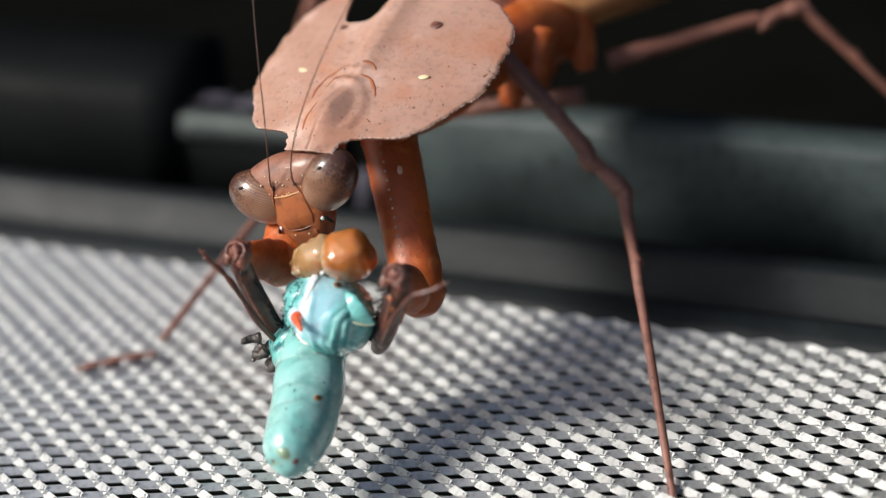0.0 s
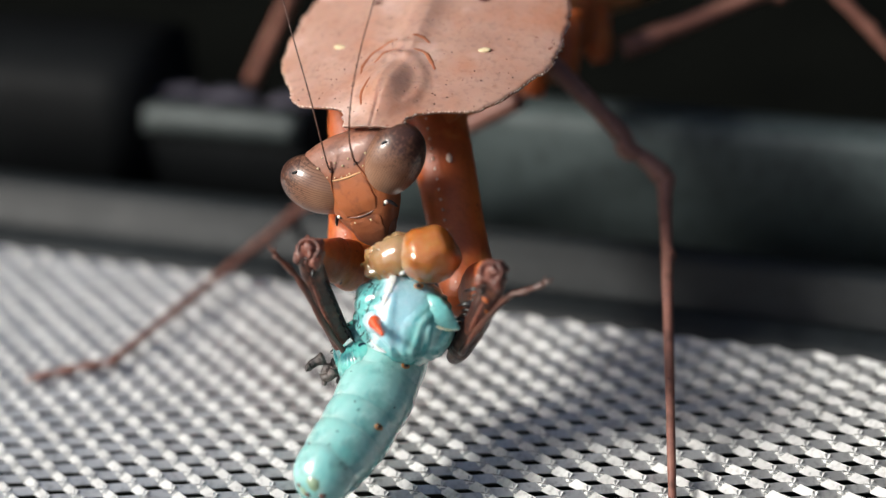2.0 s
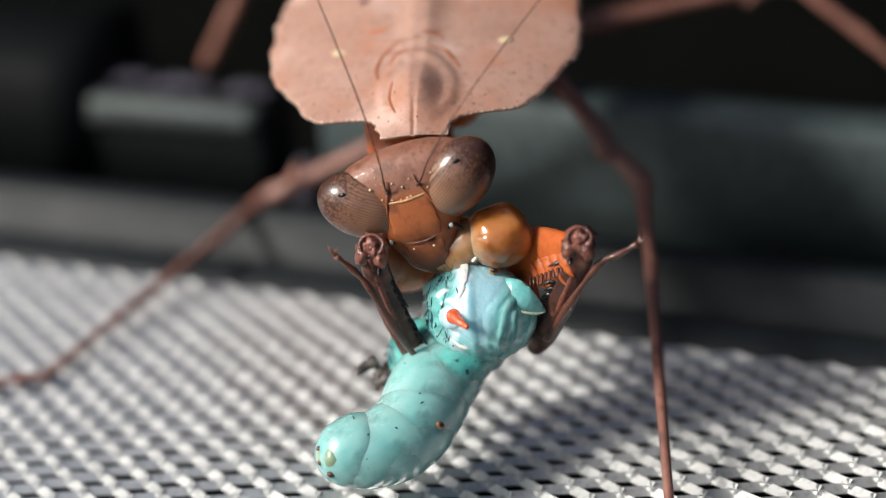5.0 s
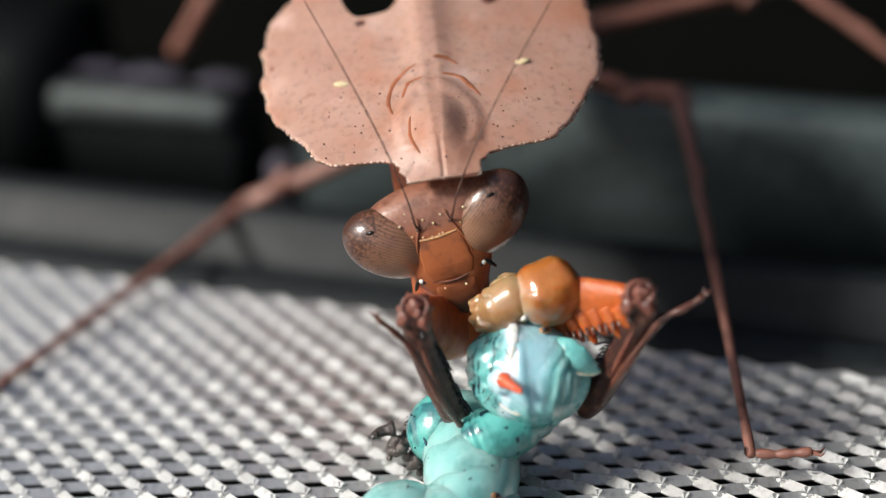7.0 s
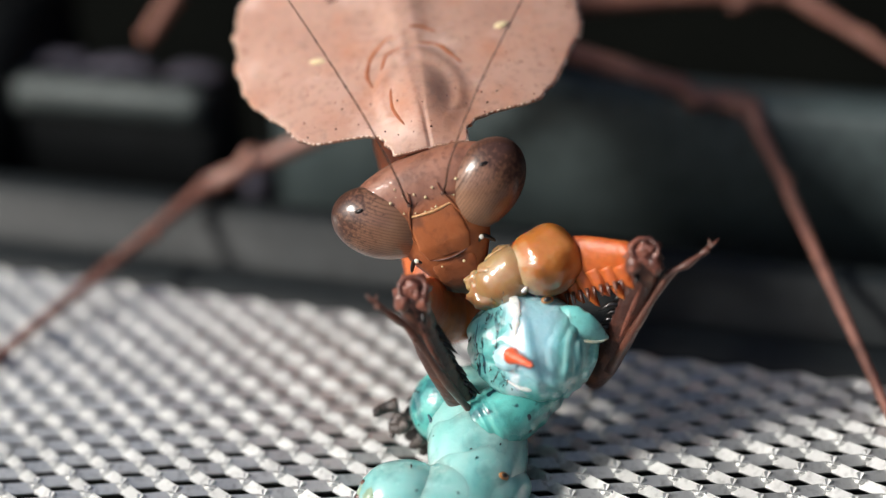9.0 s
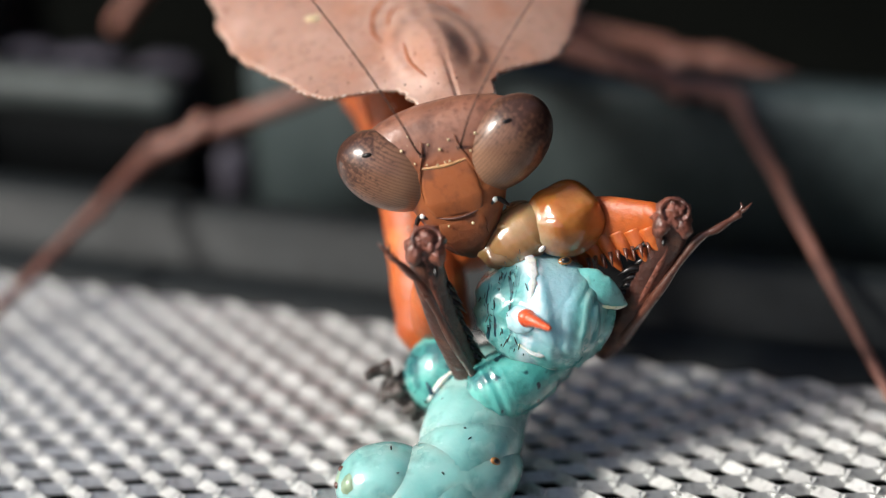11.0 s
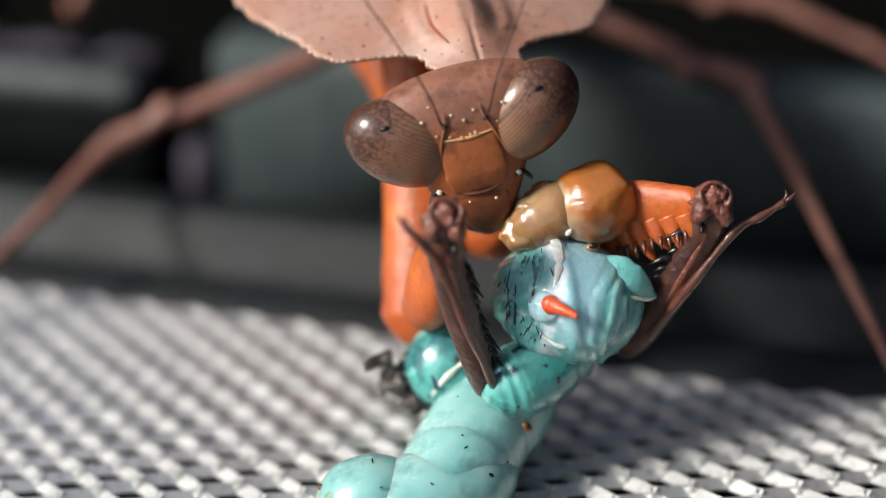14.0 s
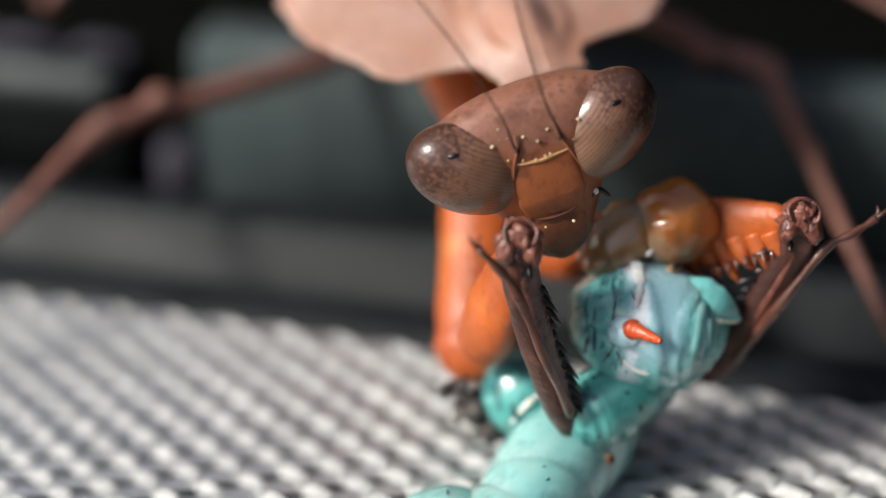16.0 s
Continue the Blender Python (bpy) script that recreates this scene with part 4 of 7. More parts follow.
            part("dark_mouthpart", bm, DARK_LEG, s, "dark mouthparts")
        segments.append(s)
    for k in range(9):
        bm = bmesh.new()
        root = Vector((rng.uniform(-0.3, 1.2), 1.7 + rng.uniform(-0.2, 0.3), -1.5 + 0.26 * k))
        way = Vector((rng.uniform(-0.3, 0.7), rng.uniform(0.7, 1.3), rng.uniform(-0.7, 0.5)))
        bend = Vector((rng.uniform(-0.4, 0.4), rng.uniform(-0.3, 0.1), rng.uniform(-0.6, 0.6)))
        limb(bm, [root, root + way * 0.5, root + way * 0.85 + bend * 0.5, root + way + bend], [0.34, 0.3, 0.2, 0.04], 9, 4, wobble=0.7, seed=k)
        part("crushed_leg", bm, BLACK_CRUST, segments[0], "black crushed leg")
    return prey, segments


setting()
mesh_screen()
cage_rim()
mantis = tagged(new("leaf_mantis"), "brown dead-leaf mantis eating prey while standing on the mesh", "mantis")
mantis.scale = (1.09, 1.09, 1.09)
head, antennae = make_head(mantis)
shield = make_shield(mantis)
trunk = make_trunk(mantis)
coxa_right, coxa_left = make_coxa(mantis, 12.5), make_coxa(mantis, 12.5)
left_arm = make_foreleg(mantis, (-5.79, 1.46, 1.81), (-2.66, -5.2, -3.6), [(-2.9, -4.6, -2.2), (-4.4, -2.6, 0.2), (-5.7, -0.6, 1.9), (-6.5, 0.2, 2.6), (-7.35, 0.81, 3.3)], (1, -0.25, -0.1), 11)
right_arm = make_foreleg(mantis, (4.52, 3.09, 1.84), (2.47, -2.89, -3.6), [(3.2, -2.2, -2.2), (4.3, -0.2, 0.2), (5.6, 2.0, 1.6), (6.5, 2.6, 1.9), (7.4, 3.26, 2.0)], (-1, 0.1, -0.1), 21)
right_leg = make_leg(mantis, 17.0, 25.14, "middle_leg")
left_leg = make_leg(mantis, 20.0, 21.83, "middle_leg")
right_hind = make_leg(mantis, 15.6, 24, "hind_leg")
left_hind = make_leg(mantis, 24, 31, "hind_leg", 2.2)
right_foot = make_tarsus(mantis, "middle_leg_tarsus", 3.0)
left_foot = make_tarsus(mantis, "middle_leg_tarsus", 5.0)
prey, prey_segments = make_prey()
prey.scale = (1.09, 1.09, 1.09)
cam.data.dof.use_dof = True
cam.data.dof.focus_object = head
cam.data.dof.aperture_fstop = 14.5


def motions():
    walk(mantis, [
        (0, pose(-0.00015, 0.10071, -0.00643, 0, 0, 0)),
        (0.5, pose(-0.00014, 0.10052, -0.00631, 0, 0, 0)),
        (1, pose(-0.00013, 0.10033, -0.0062, 0, 0, 0)),
        (1.5, pose(-0.00012, 0.10015, -0.00609, 0, 0, 0)),
        (2, pose(-0.00011, 0.09997, -0.00598, 0, 0, 0)),
        (2.5, pose(-0.0001, 0.09979, -0.00587, 0, 0, 0)),
        (3, pose(-9e-05, 0.09962, -0.00576, 0, 0, 0)),
        (3.5, pose(-8e-05, 0.09945, -0.00566, 0, 0, 0)),
        (4, pose(-7e-05, 0.09928, -0.00556, 0, 0, 0)),
        (5, pose(-5e-05, 0.09896, -0.00537, 0, 0, 0)),
        (6, pose(-4e-05, 0.09866, -0.00519, 0, 0, 0)),
        (6.5, pose(-3e-05, 0.09852, -0.00511, 0, 0, 0)),
        (7, pose(-2e-05, 0.09837, -0.00502, 0, 0, 0)),
        (7.5, pose(-1e-05, 0.09824, -0.00494, 0, 0, 0)),
        (8, pose(0, 0.0981, -0.00486, 0, 0, 0)),
        (8.5, pose(1e-05, 0.09797, -0.00478, 0, 0, 0)),
        (9, pose(2e-05, 0.09784, -0.00471, 0, 0, 0)),
        (10, pose(4e-05, 0.0976, -0.00457, 0, 0, 0)),
        (11, pose(5e-05, 0.09738, -0.00444, 0, 0, 0)),
        (11.5, pose(6e-05, 0.09727, -0.00438, 0, 0, 0)),
        (12, pose(7e-05, 0.09717, -0.00432, 0, 0, 0)),
        (12.5, pose(8e-05, 0.09707, -0.00427, 0, 0, 0)),
        (13, pose(9e-05, 0.09697, -0.00421, 0, 0, 0)),
        (13.5, pose(9e-05, 0.09688, -0.00416, 0, 0, 0)),
        (14, pose(0.0001, 0.09679, -0.00411, 0, 0, 0)),
        (14.5, pose(0.00011, 0.09671, -0.00407, 0, 0, 0)),
        (15, pose(0.00012, 0.09663, -0.00402, 0, 0, 0)),
        (15.5, pose(0.00013, 0.09656, -0.00398, 0, 0, 0)),
        (16, pose(0.00014, 0.09648, -0.00394, 0, 0, 0)),
    ])
    walk(left_foot, [
        (0, pose(-0.02555, -0.00954, 0.00645, 92.3, -0, -78.9)),
        (0.5, pose(-0.02556, -0.00937, 0.00634, 92.3, -0, -78.9)),
        (1, pose(-0.02557, -0.0092, 0.00624, 92.3, -0, -78.9)),
        (1.5, pose(-0.02558, -0.00903, 0.00613, 92.3, -0, -78.9)),
        (2, pose(-0.02559, -0.00886, 0.00603, 92.3, -0, -78.9)),
        (2.5, pose(-0.0256, -0.0087, 0.00594, 92.3, -0, -78.9)),
        (3, pose(-0.0256, -0.00854, 0.00584, 92.3, -0, -78.9)),
        (3.5, pose(-0.02561, -0.00838, 0.00575, 92.3, -0, -78.9)),
        (4, pose(-0.02562, -0.00823, 0.00565, 92.3, -0, -78.9)),
        (5, pose(-0.02564, -0.00794, 0.00548, 92.3, -0, -78.9)),
        (6, pose(-0.02566, -0.00766, 0.00531, 92.3, -0, -78.9)),
        (6.5, pose(-0.02566, -0.00753, 0.00523, 92.3, -0, -78.9)),
        (7, pose(-0.02567, -0.0074, 0.00516, 92.3, -0, -78.9)),
        (7.5, pose(-0.02568, -0.00727, 0.00508, 92.3, -0, -78.9)),
        (8, pose(-0.02569, -0.00715, 0.00501, 92.3, -0, -78.9)),
        (8.5, pose(-0.0257, -0.00703, 0.00494, 92.3, -0, -78.9)),
        (9, pose(-0.0257, -0.00691, 0.00487, 92.3, -0, -78.9)),
        (10, pose(-0.02572, -0.00669, 0.00474, 92.3, -0, -78.9)),
        (11, pose(-0.02574, -0.00648, 0.00462, 92.3, -0, -78.9)),
        (11.5, pose(-0.02574, -0.00639, 0.00457, 92.3, -0, -78.9)),
        (12, pose(-0.02575, -0.00629, 0.00451, 92.3, -0, -78.9)),
        (12.5, pose(-0.02576, -0.0062, 0.00446, 92.3, -0, -78.9)),
        (13, pose(-0.02577, -0.00611, 0.00441, 92.3, -0, -78.9)),
        (13.5, pose(-0.02577, -0.00603, 0.00437, 92.3, -0, -78.9)),
        (14, pose(-0.02578, -0.00595, 0.00432, 92.3, -0, -78.9)),
        (14.5, pose(-0.02579, -0.00587, 0.00428, 92.3, -0, -78.9)),
        (15, pose(-0.0258, -0.0058, 0.00424, 92.3, -0, -78.9)),
        (15.5, pose(-0.02581, -0.00573, 0.00421, 92.3, -0, -78.9)),
        (16, pose(-0.02581, -0.00566, 0.00417, 92.3, -0, -78.9)),
    ])
    walk(head, [
        (0, pose(-0.01251, -0.01709, 0.02285, 84.4, -19.2, -21.1)),
        (0.5, pose(-0.01337, -0.01584, 0.02314, 77, -17.1, -23.2)),
        (1, pose(-0.01016, -0.01555, 0.0234, 77, -20.2, -18.1)),
        (1.5, pose(-0.00895, -0.01618, 0.02313, 71.9, -21, -17.7)),
        (2, pose(-0.00702, -0.01736, 0.02317, 76.8, -21.6, -17)),
        (2.5, pose(-0.00655, -0.01843, 0.02387, 71.3, -18.5, -11.3)),
        (3, pose(-0.00746, -0.01893, 0.02481, 76.5, -15.5, -8.4)),
        (3.5, pose(-0.00884, -0.01872, 0.02566, 77.6, -16.8, -13.2)),
        (4, pose(-0.00646, -0.01861, 0.02446, 82.8, -17.1, -9.3)),
        (6.5, pose(-0.00116, -0.01515, 0.01769, 83.4, -16, -2.5)),
        (7, pose(-0.00047, -0.01488, 0.01726, 81.3, -16.2, -1.2)),
        (7.5, pose(0.00033, -0.01471, 0.01685, 80.4, -16.8, -1.7)),
        (8, pose(0.00035, -0.01458, 0.01697, 80, -15.9, -2.2)),
        (8.5, pose(-0.00048, -0.01348, 0.01719, 80, -18.6, -1.7)),
        (9, pose(-0.00013, -0.01255, 0.01713, 79.2, -19.7, -1.2)),
        (11.5, pose(0.00121, -0.01215, 0.01908, 81.8, -13.4, -7.6)),
        (12, pose(0.00067, -0.01197, 0.01895, 83.5, -14.6, -8)),
        (12.5, pose(0.00112, -0.01195, 0.0172, 84.4, -16.4, -9.1)),
        (13, pose(0.00236, -0.01171, 0.01712, 82, -18.1, -8.3)),
        (13.5, pose(0.00316, -0.01148, 0.01732, 82.4, -15.4, -3.2)),
        (14, pose(0.00243, -0.01041, 0.01879, 84.6, -11.1, 3.3)),
        (14.5, pose(0.00228, -0.0099, 0.01958, 85.4, -10, 3.6)),
        (15, pose(0.0019, -0.0104, 0.0195, 84.6, -8.8, 6.1)),
        (15.5, pose(0.00301, -0.01112, 0.01903, 84.7, -13.1, 7.2)),
        (16, pose(0.00508, -0.01229, 0.01838, 87, -13.8, 6.1)),
    ])
    walk(shield, [
        (0, pose(-0.0113, -0.01792, 0.02561, 19.2, -3.8, -27.2)),
        (0.5, pose(-0.01204, -0.01733, 0.02631, 17.9, -1.7, -27.4)),
        (1, pose(-0.00877, -0.01719, 0.02671, 16.2, -3.3, -23.2)),
        (1.5, pose(-0.00751, -0.01759, 0.02643, 16, -2, -21.2)),
        (2, pose(-0.00578, -0.01797, 0.02606, 15.7, -1.7, -17.8)),
        (2.5, pose(-0.00555, -0.01715, 0.02599, 15.2, -1.3, -16.1)),
        (3, pose(-0.00671, -0.0159, 0.026, 15.2, -0.5, -15.7)),
        (3.5, pose(-0.00831, -0.01498, 0.02662, 14, -0.5, -16.7)),
        (4, pose(-0.00605, -0.01404, 0.02532, 14.5, -2.5, -13.3)),
        (6.5, pose(-0.00062, -0.01698, 0.0211, 21.7, -2.6, 0.7)),
        (7, pose(-2e-05, -0.01613, 0.02035, 21, -3.3, 1.5)),
        (7.5, pose(0.00074, -0.01497, 0.01962, 20.5, -3, 4)),
        (8, pose(0.00058, -0.01379, 0.01924, 20, -4.7, 1)),
        (8.5, pose(-0.00028, -0.01257, 0.01935, 21, -6.3, 2.3)),
        (9, pose(-2e-05, -0.01169, 0.01941, 20.9, -7, 3.5)),
        (11.5, pose(0.0019, -0.00964, 0.02033, 18, -1.2, 14.3)),
        (12.5, pose(0.0019, -0.01018, 0.01881, 22.4, -2.2, 12.5)),
        (13, pose(0.00302, -0.01137, 0.01915, 21.3, -1.8, 14.2)),
        (13.5, pose(0.00392, -0.01017, 0.01909, 21.4, -1.4, 13.4)),
        (14, pose(0.00333, -0.00843, 0.0202, 21.2, -0.4, 12)),
        (14.5, pose(0.00321, -0.00691, 0.02098, 21, -2.7, 11.7)),
        (15, pose(0.00289, -0.00606, 0.02053, 20.8, -4.2, 11.4)),
        (15.5, pose(0.00412, -0.00558, 0.01954, 20.5, -5.9, 11.3)),
        (16, pose(0.00629, -0.00534, 0.01829, 20.5, -6.7, 11.1)),
    ])
    rows = [
        (0, pose(-0.00989, -0.015, 0.02674, 58.3, -2.1, -41.1)),
        (0.5, pose(-0.01057, -0.01442, 0.02737, 56.6, -0.3, -41.4)),
        (1, pose(-0.00753, -0.01415, 0.02767, 55.3, -2.2, -37.3)),
        (1.5, pose(-0.00635, -0.01451, 0.02739, 54.8, -1, -35.2)),
        (2, pose(-0.0048, -0.01482, 0.02699, 54.5, -0.8, -31.8)),
        (2.5, pose(-0.00465, -0.01397, 0.0269, 53.8, -0.5, -30.2)),
        (3, pose(-0.00583, -0.01271, 0.0269, 53.6, 0.2, -29.7)),
        (3.5, pose(-0.00737, -0.01179, 0.02746, 52.5, -0.1, -30.8)),
        (4, pose(-0.00533, -0.01081, 0.02619, 53.5, -1.9, -27.4)),
        (6.5, pose(-0.00072, -0.0138, 0.02238, 60.5, -0.2, -13.2)),
        (7, pose(-0.00017, -0.01293, 0.02159, 59.9, -1.1, -12.4)),
        (7.5, pose(0.00046, -0.01178, 0.02082, 59.4, -0.9, -10)),
        (8, pose(0.00043, -0.01057, 0.02041, 59.3, -2.7, -13)),
        (8.5, pose(-0.00055, -0.00938, 0.02057, 60.7, -4, -11.6)),
        (9, pose(-0.00036, -0.0085, 0.02063, 60.8, -4.8, -10.5)),
        (11.5, pose(0.00107, -0.00649, 0.0214, 56.6, 0.2, 0.3)),
        (12.5, pose(0.00116, -0.00711, 0.02012, 61.1, 0.3, -1.3)),
        (13, pose(0.00219, -0.00828, 0.0204, 59.9, 0.4, 0.3)),
        (13.5, pose(0.00315, -0.00707, 0.02035, 59.9, 0.9, -0.5)),
        (14, pose(0.00265, -0.00531, 0.02145, 59.5, 1.8, -1.9)),
        (14.5, pose(0.0025, -0.00379, 0.02221, 59.8, -0.5, -2.2)),
        (15, pose(0.00217, -0.00294, 0.02174, 60, -2.1, -2.5)),
        (15.5, pose(0.00336, -0.00246, 0.02075, 60.1, -3.7, -2.7)),
        (16, pose(0.00553, -0.00222, 0.01949, 60.3, -4.5, -2.8)),
    ]
    for ob in trunk:
        walk(ob, rows)
    rows = [
        (0, pose(-0.01038, -0.02398, 0.01817, 65.4, 10, -24)),
        (0.5, pose(-0.01158, -0.02211, 0.01801, 63.9, 12.7, -23.3)),
        (1, pose(-0.00777, -0.022, 0.0185, 61.8, 10.9, -21.1)),
        (1.5, pose(-0.00632, -0.02292, 0.01814, 62.3, 11.8, -20.8)),
        (2, pose(-0.00423, -0.02353, 0.0175, 62.9, 11.8, -19.2)),
        (2.5, pose(-0.00391, -0.02259, 0.01722, 63.4, 10.9, -17.8)),
        (3, pose(-0.00508, -0.02125, 0.01677, 64.1, 11.9, -17.1)),
        (3.5, pose(-0.00679, -0.01973, 0.01688, 64.3, 11.8, -17.5)),
        (4, pose(-0.00381, -0.0196, 0.01712, 61.3, 8.7, -15.5)),
        (6.5, pose(0.00297, -0.02003, 0.01311, 61.2, 5.8, -9)),
        (7, pose(0.0039, -0.02005, 0.01268, 60.3, 5.8, -8)),
        (7.5, pose(0.00476, -0.01968, 0.01222, 59.3, 5.8, -7.2)),
        (8, pose(0.00467, -0.01907, 0.01216, 58.6, 4.8, -6.8)),
        (8.5, pose(0.00406, -0.01726, 0.01224, 59, 2.6, -5.1)),
        (9, pose(0.00456, -0.01633, 0.01229, 60.4, 2, -3)),
        (11.5, pose(0.00557, -0.01465, 0.0135, 60, 6.5, -0.9)),
        (12, pose(0.00501, -0.01467, 0.01331, 59.4, 6.5, -1.5)),
        (12.5, pose(0.00566, -0.01507, 0.01164, 60, 5.2, -2.4)),
        (13, pose(0.00684, -0.01475, 0.01147, 59.2, 4.8, -1.7)),
        (13.5, pose(0.00783, -0.01412, 0.01177, 58.5, 5.5, -1.1)),
        (14, pose(0.00691, -0.01293, 0.01304, 58.3, 8.8, -1)),
        (14.5, pose(0.00682, -0.01253, 0.01405, 57.5, 9.1, 0.1)),
        (15, pose(0.00646, -0.01246, 0.01382, 57.3, 9.3, 0.1)),
        (15.5, pose(0.00781, -0.01295, 0.0134, 57.8, 7.3, -1.4)),
        (16, pose(0.01005, -0.01289, 0.01196, 57.9, 7.3, -2.2)),
    ]
    walk(right_arm[1], rows)
    walk(left_arm[1], [
        (0, pose(-0.01038, -0.02398, 0.01817, 65.4, 10, -24)),
        (0.5, pose(-0.01158, -0.02211, 0.01801, 63.9, 12.7, -23.3)),
        (1, pose(-0.00777, -0.022, 0.0185, 61.8, 10.9, -21.1)),
        (1.5, pose(-0.00632, -0.02292, 0.01814, 62.3, 11.8, -20.8)),
        (2, pose(-0.00423, -0.02353, 0.0175, 62.9, 11.8, -19.2)),
        (2.5, pose(-0.00391, -0.02259, 0.01722, 63.4, 10.9, -17.8)),
        (3, pose(-0.00508, -0.02125, 0.01677, 64.1, 11.9, -17.1)),
        (3.5, pose(-0.00679, -0.01973, 0.01688, 64.3, 11.8, -17.5)),
        (4, pose(-0.00381, -0.0196, 0.01712, 61.3, 8.7, -15.5)),
        (6.5, pose(0.00297, -0.02003, 0.01311, 61.2, 5.8, -9)),
        (7, pose(0.0039, -0.02005, 0.01268, 60.3, 5.8, -8)),
        (7.5, pose(0.00476, -0.01968, 0.01222, 59.3, 5.8, -7.2)),
        (8, pose(0.00467, -0.01907, 0.01216, 58.6, 4.8, -6.8)),
        (8.5, pose(0.00406, -0.01726, 0.01224, 59, 2.6, -5.1)),
        (9, pose(0.00456, -0.01633, 0.01229, 60.4, 2, -3)),
        (11.5, pose(0.00557, -0.01465, 0.0135, 60, 6.5, -0.9)),
        (12, pose(0.00499, -0.0148, 0.01337, 59.4, 6.5, -1.5)),
        (12.5, pose(0.00563, -0.01531, 0.01178, 60, 5.2, -2.4)),
        (13, pose(0.0068, -0.01511, 0.01167, 59.2, 4.8, -1.7)),
        (13.5, pose(0.00773, -0.01481, 0.01215, 58.5, 5.5, -1.1)),
        (14, pose(0.00677, -0.01396, 0.01358, 58.3, 8.8, -1)),
        (14.5, pose(0.00666, -0.01374, 0.01465, 57.5, 9.1, 0.1)),
        (15, pose(0.00629, -0.01383, 0.01451, 57.3, 9.3, 0.1)),
        (15.5, pose(0.00758, -0.01447, 0.01419, 57.8, 7.3, -1.4)),
        (16, pose(0.00973, -0.01456, 0.01286, 57.9, 7.3, -2.2)),
    ])
    walk(left_arm[0], [
        (0, pose(-0.01568, -0.02276, 0.02122, 180, -54.8, 68)),
        (0.5, pose(-0.01673, -0.02097, 0.02133, -180, -54.7, 70.1)),
        (1, pose(-0.01302, -0.02095, 0.02169, -180, -54.6, 68.6)),
        (1.5, pose(-0.01153, -0.02193, 0.02141, 180, -53.9, 68.6)),
        (2, pose(-0.00948, -0.0227, 0.02076, 180, -53.3, 68.3)),
        (2.5, pose(-0.00923, -0.0219, 0.02039, -180, -52.9, 68.8)),
        (3, pose(-0.01037, -0.02066, 0.02001, 180, -52.5, 70.4)),
        (3.5, pose(-0.01208, -0.01911, 0.02012, 180, -52.2, 71.8)),
        (4, pose(-0.00925, -0.01901, 0.02011, 180, -51.9, 69.9)),
        (6.5, pose(-0.00264, -0.02004, 0.01583, 180, -50.4, 71.8)),
        (7, pose(-0.0017, -0.02011, 0.01541, 180, -50.2, 71.4)),
        (7.5, pose(-0.00084, -0.01979, 0.01497, 180, -50, 71)),
        (8, pose(-0.00097, -0.01919, 0.01482, 180, -49.9, 71.3)),
        (8.5, pose(-0.00167, -0.01754, 0.01468, 180, -50.1, 72.3)),
        (9, pose(-0.00119, -0.01688, 0.01465, 180, -50.4, 72.7)),
        (11.5, pose(6e-05, -0.01539, 0.01631, 180, -33.5, 90.5)),
        (12, pose(-0.00051, -0.01548, 0.01619, 180, -37, 91.4)),
        (12.5, pose(5e-05, -0.01592, 0.01445, -180, -39.4, 90.9)),
        (13, pose(0.00123, -0.01575, 0.01431, 180, -39.6, 92.4)),
        (13.5, pose(0.00222, -0.01549, 0.01486, -180, -36.6, 95.9)),
        (14, pose(0.00146, -0.01466, 0.01659, 180, -35.1, 101.3)),
        (14.5, pose(0.0014, -0.01452, 0.01771, -180, -33.3, 106)),
        (15, pose(0.00105, -0.0146, 0.01757, 180, -34.2, 107.8)),
        (15.5, pose(0.00224, -0.01513, 0.01704, -180, -33.8, 108.4)),
        (16, pose(0.00438, -0.01515, 0.0157, 180, -33.2, 107.5)),
    ])
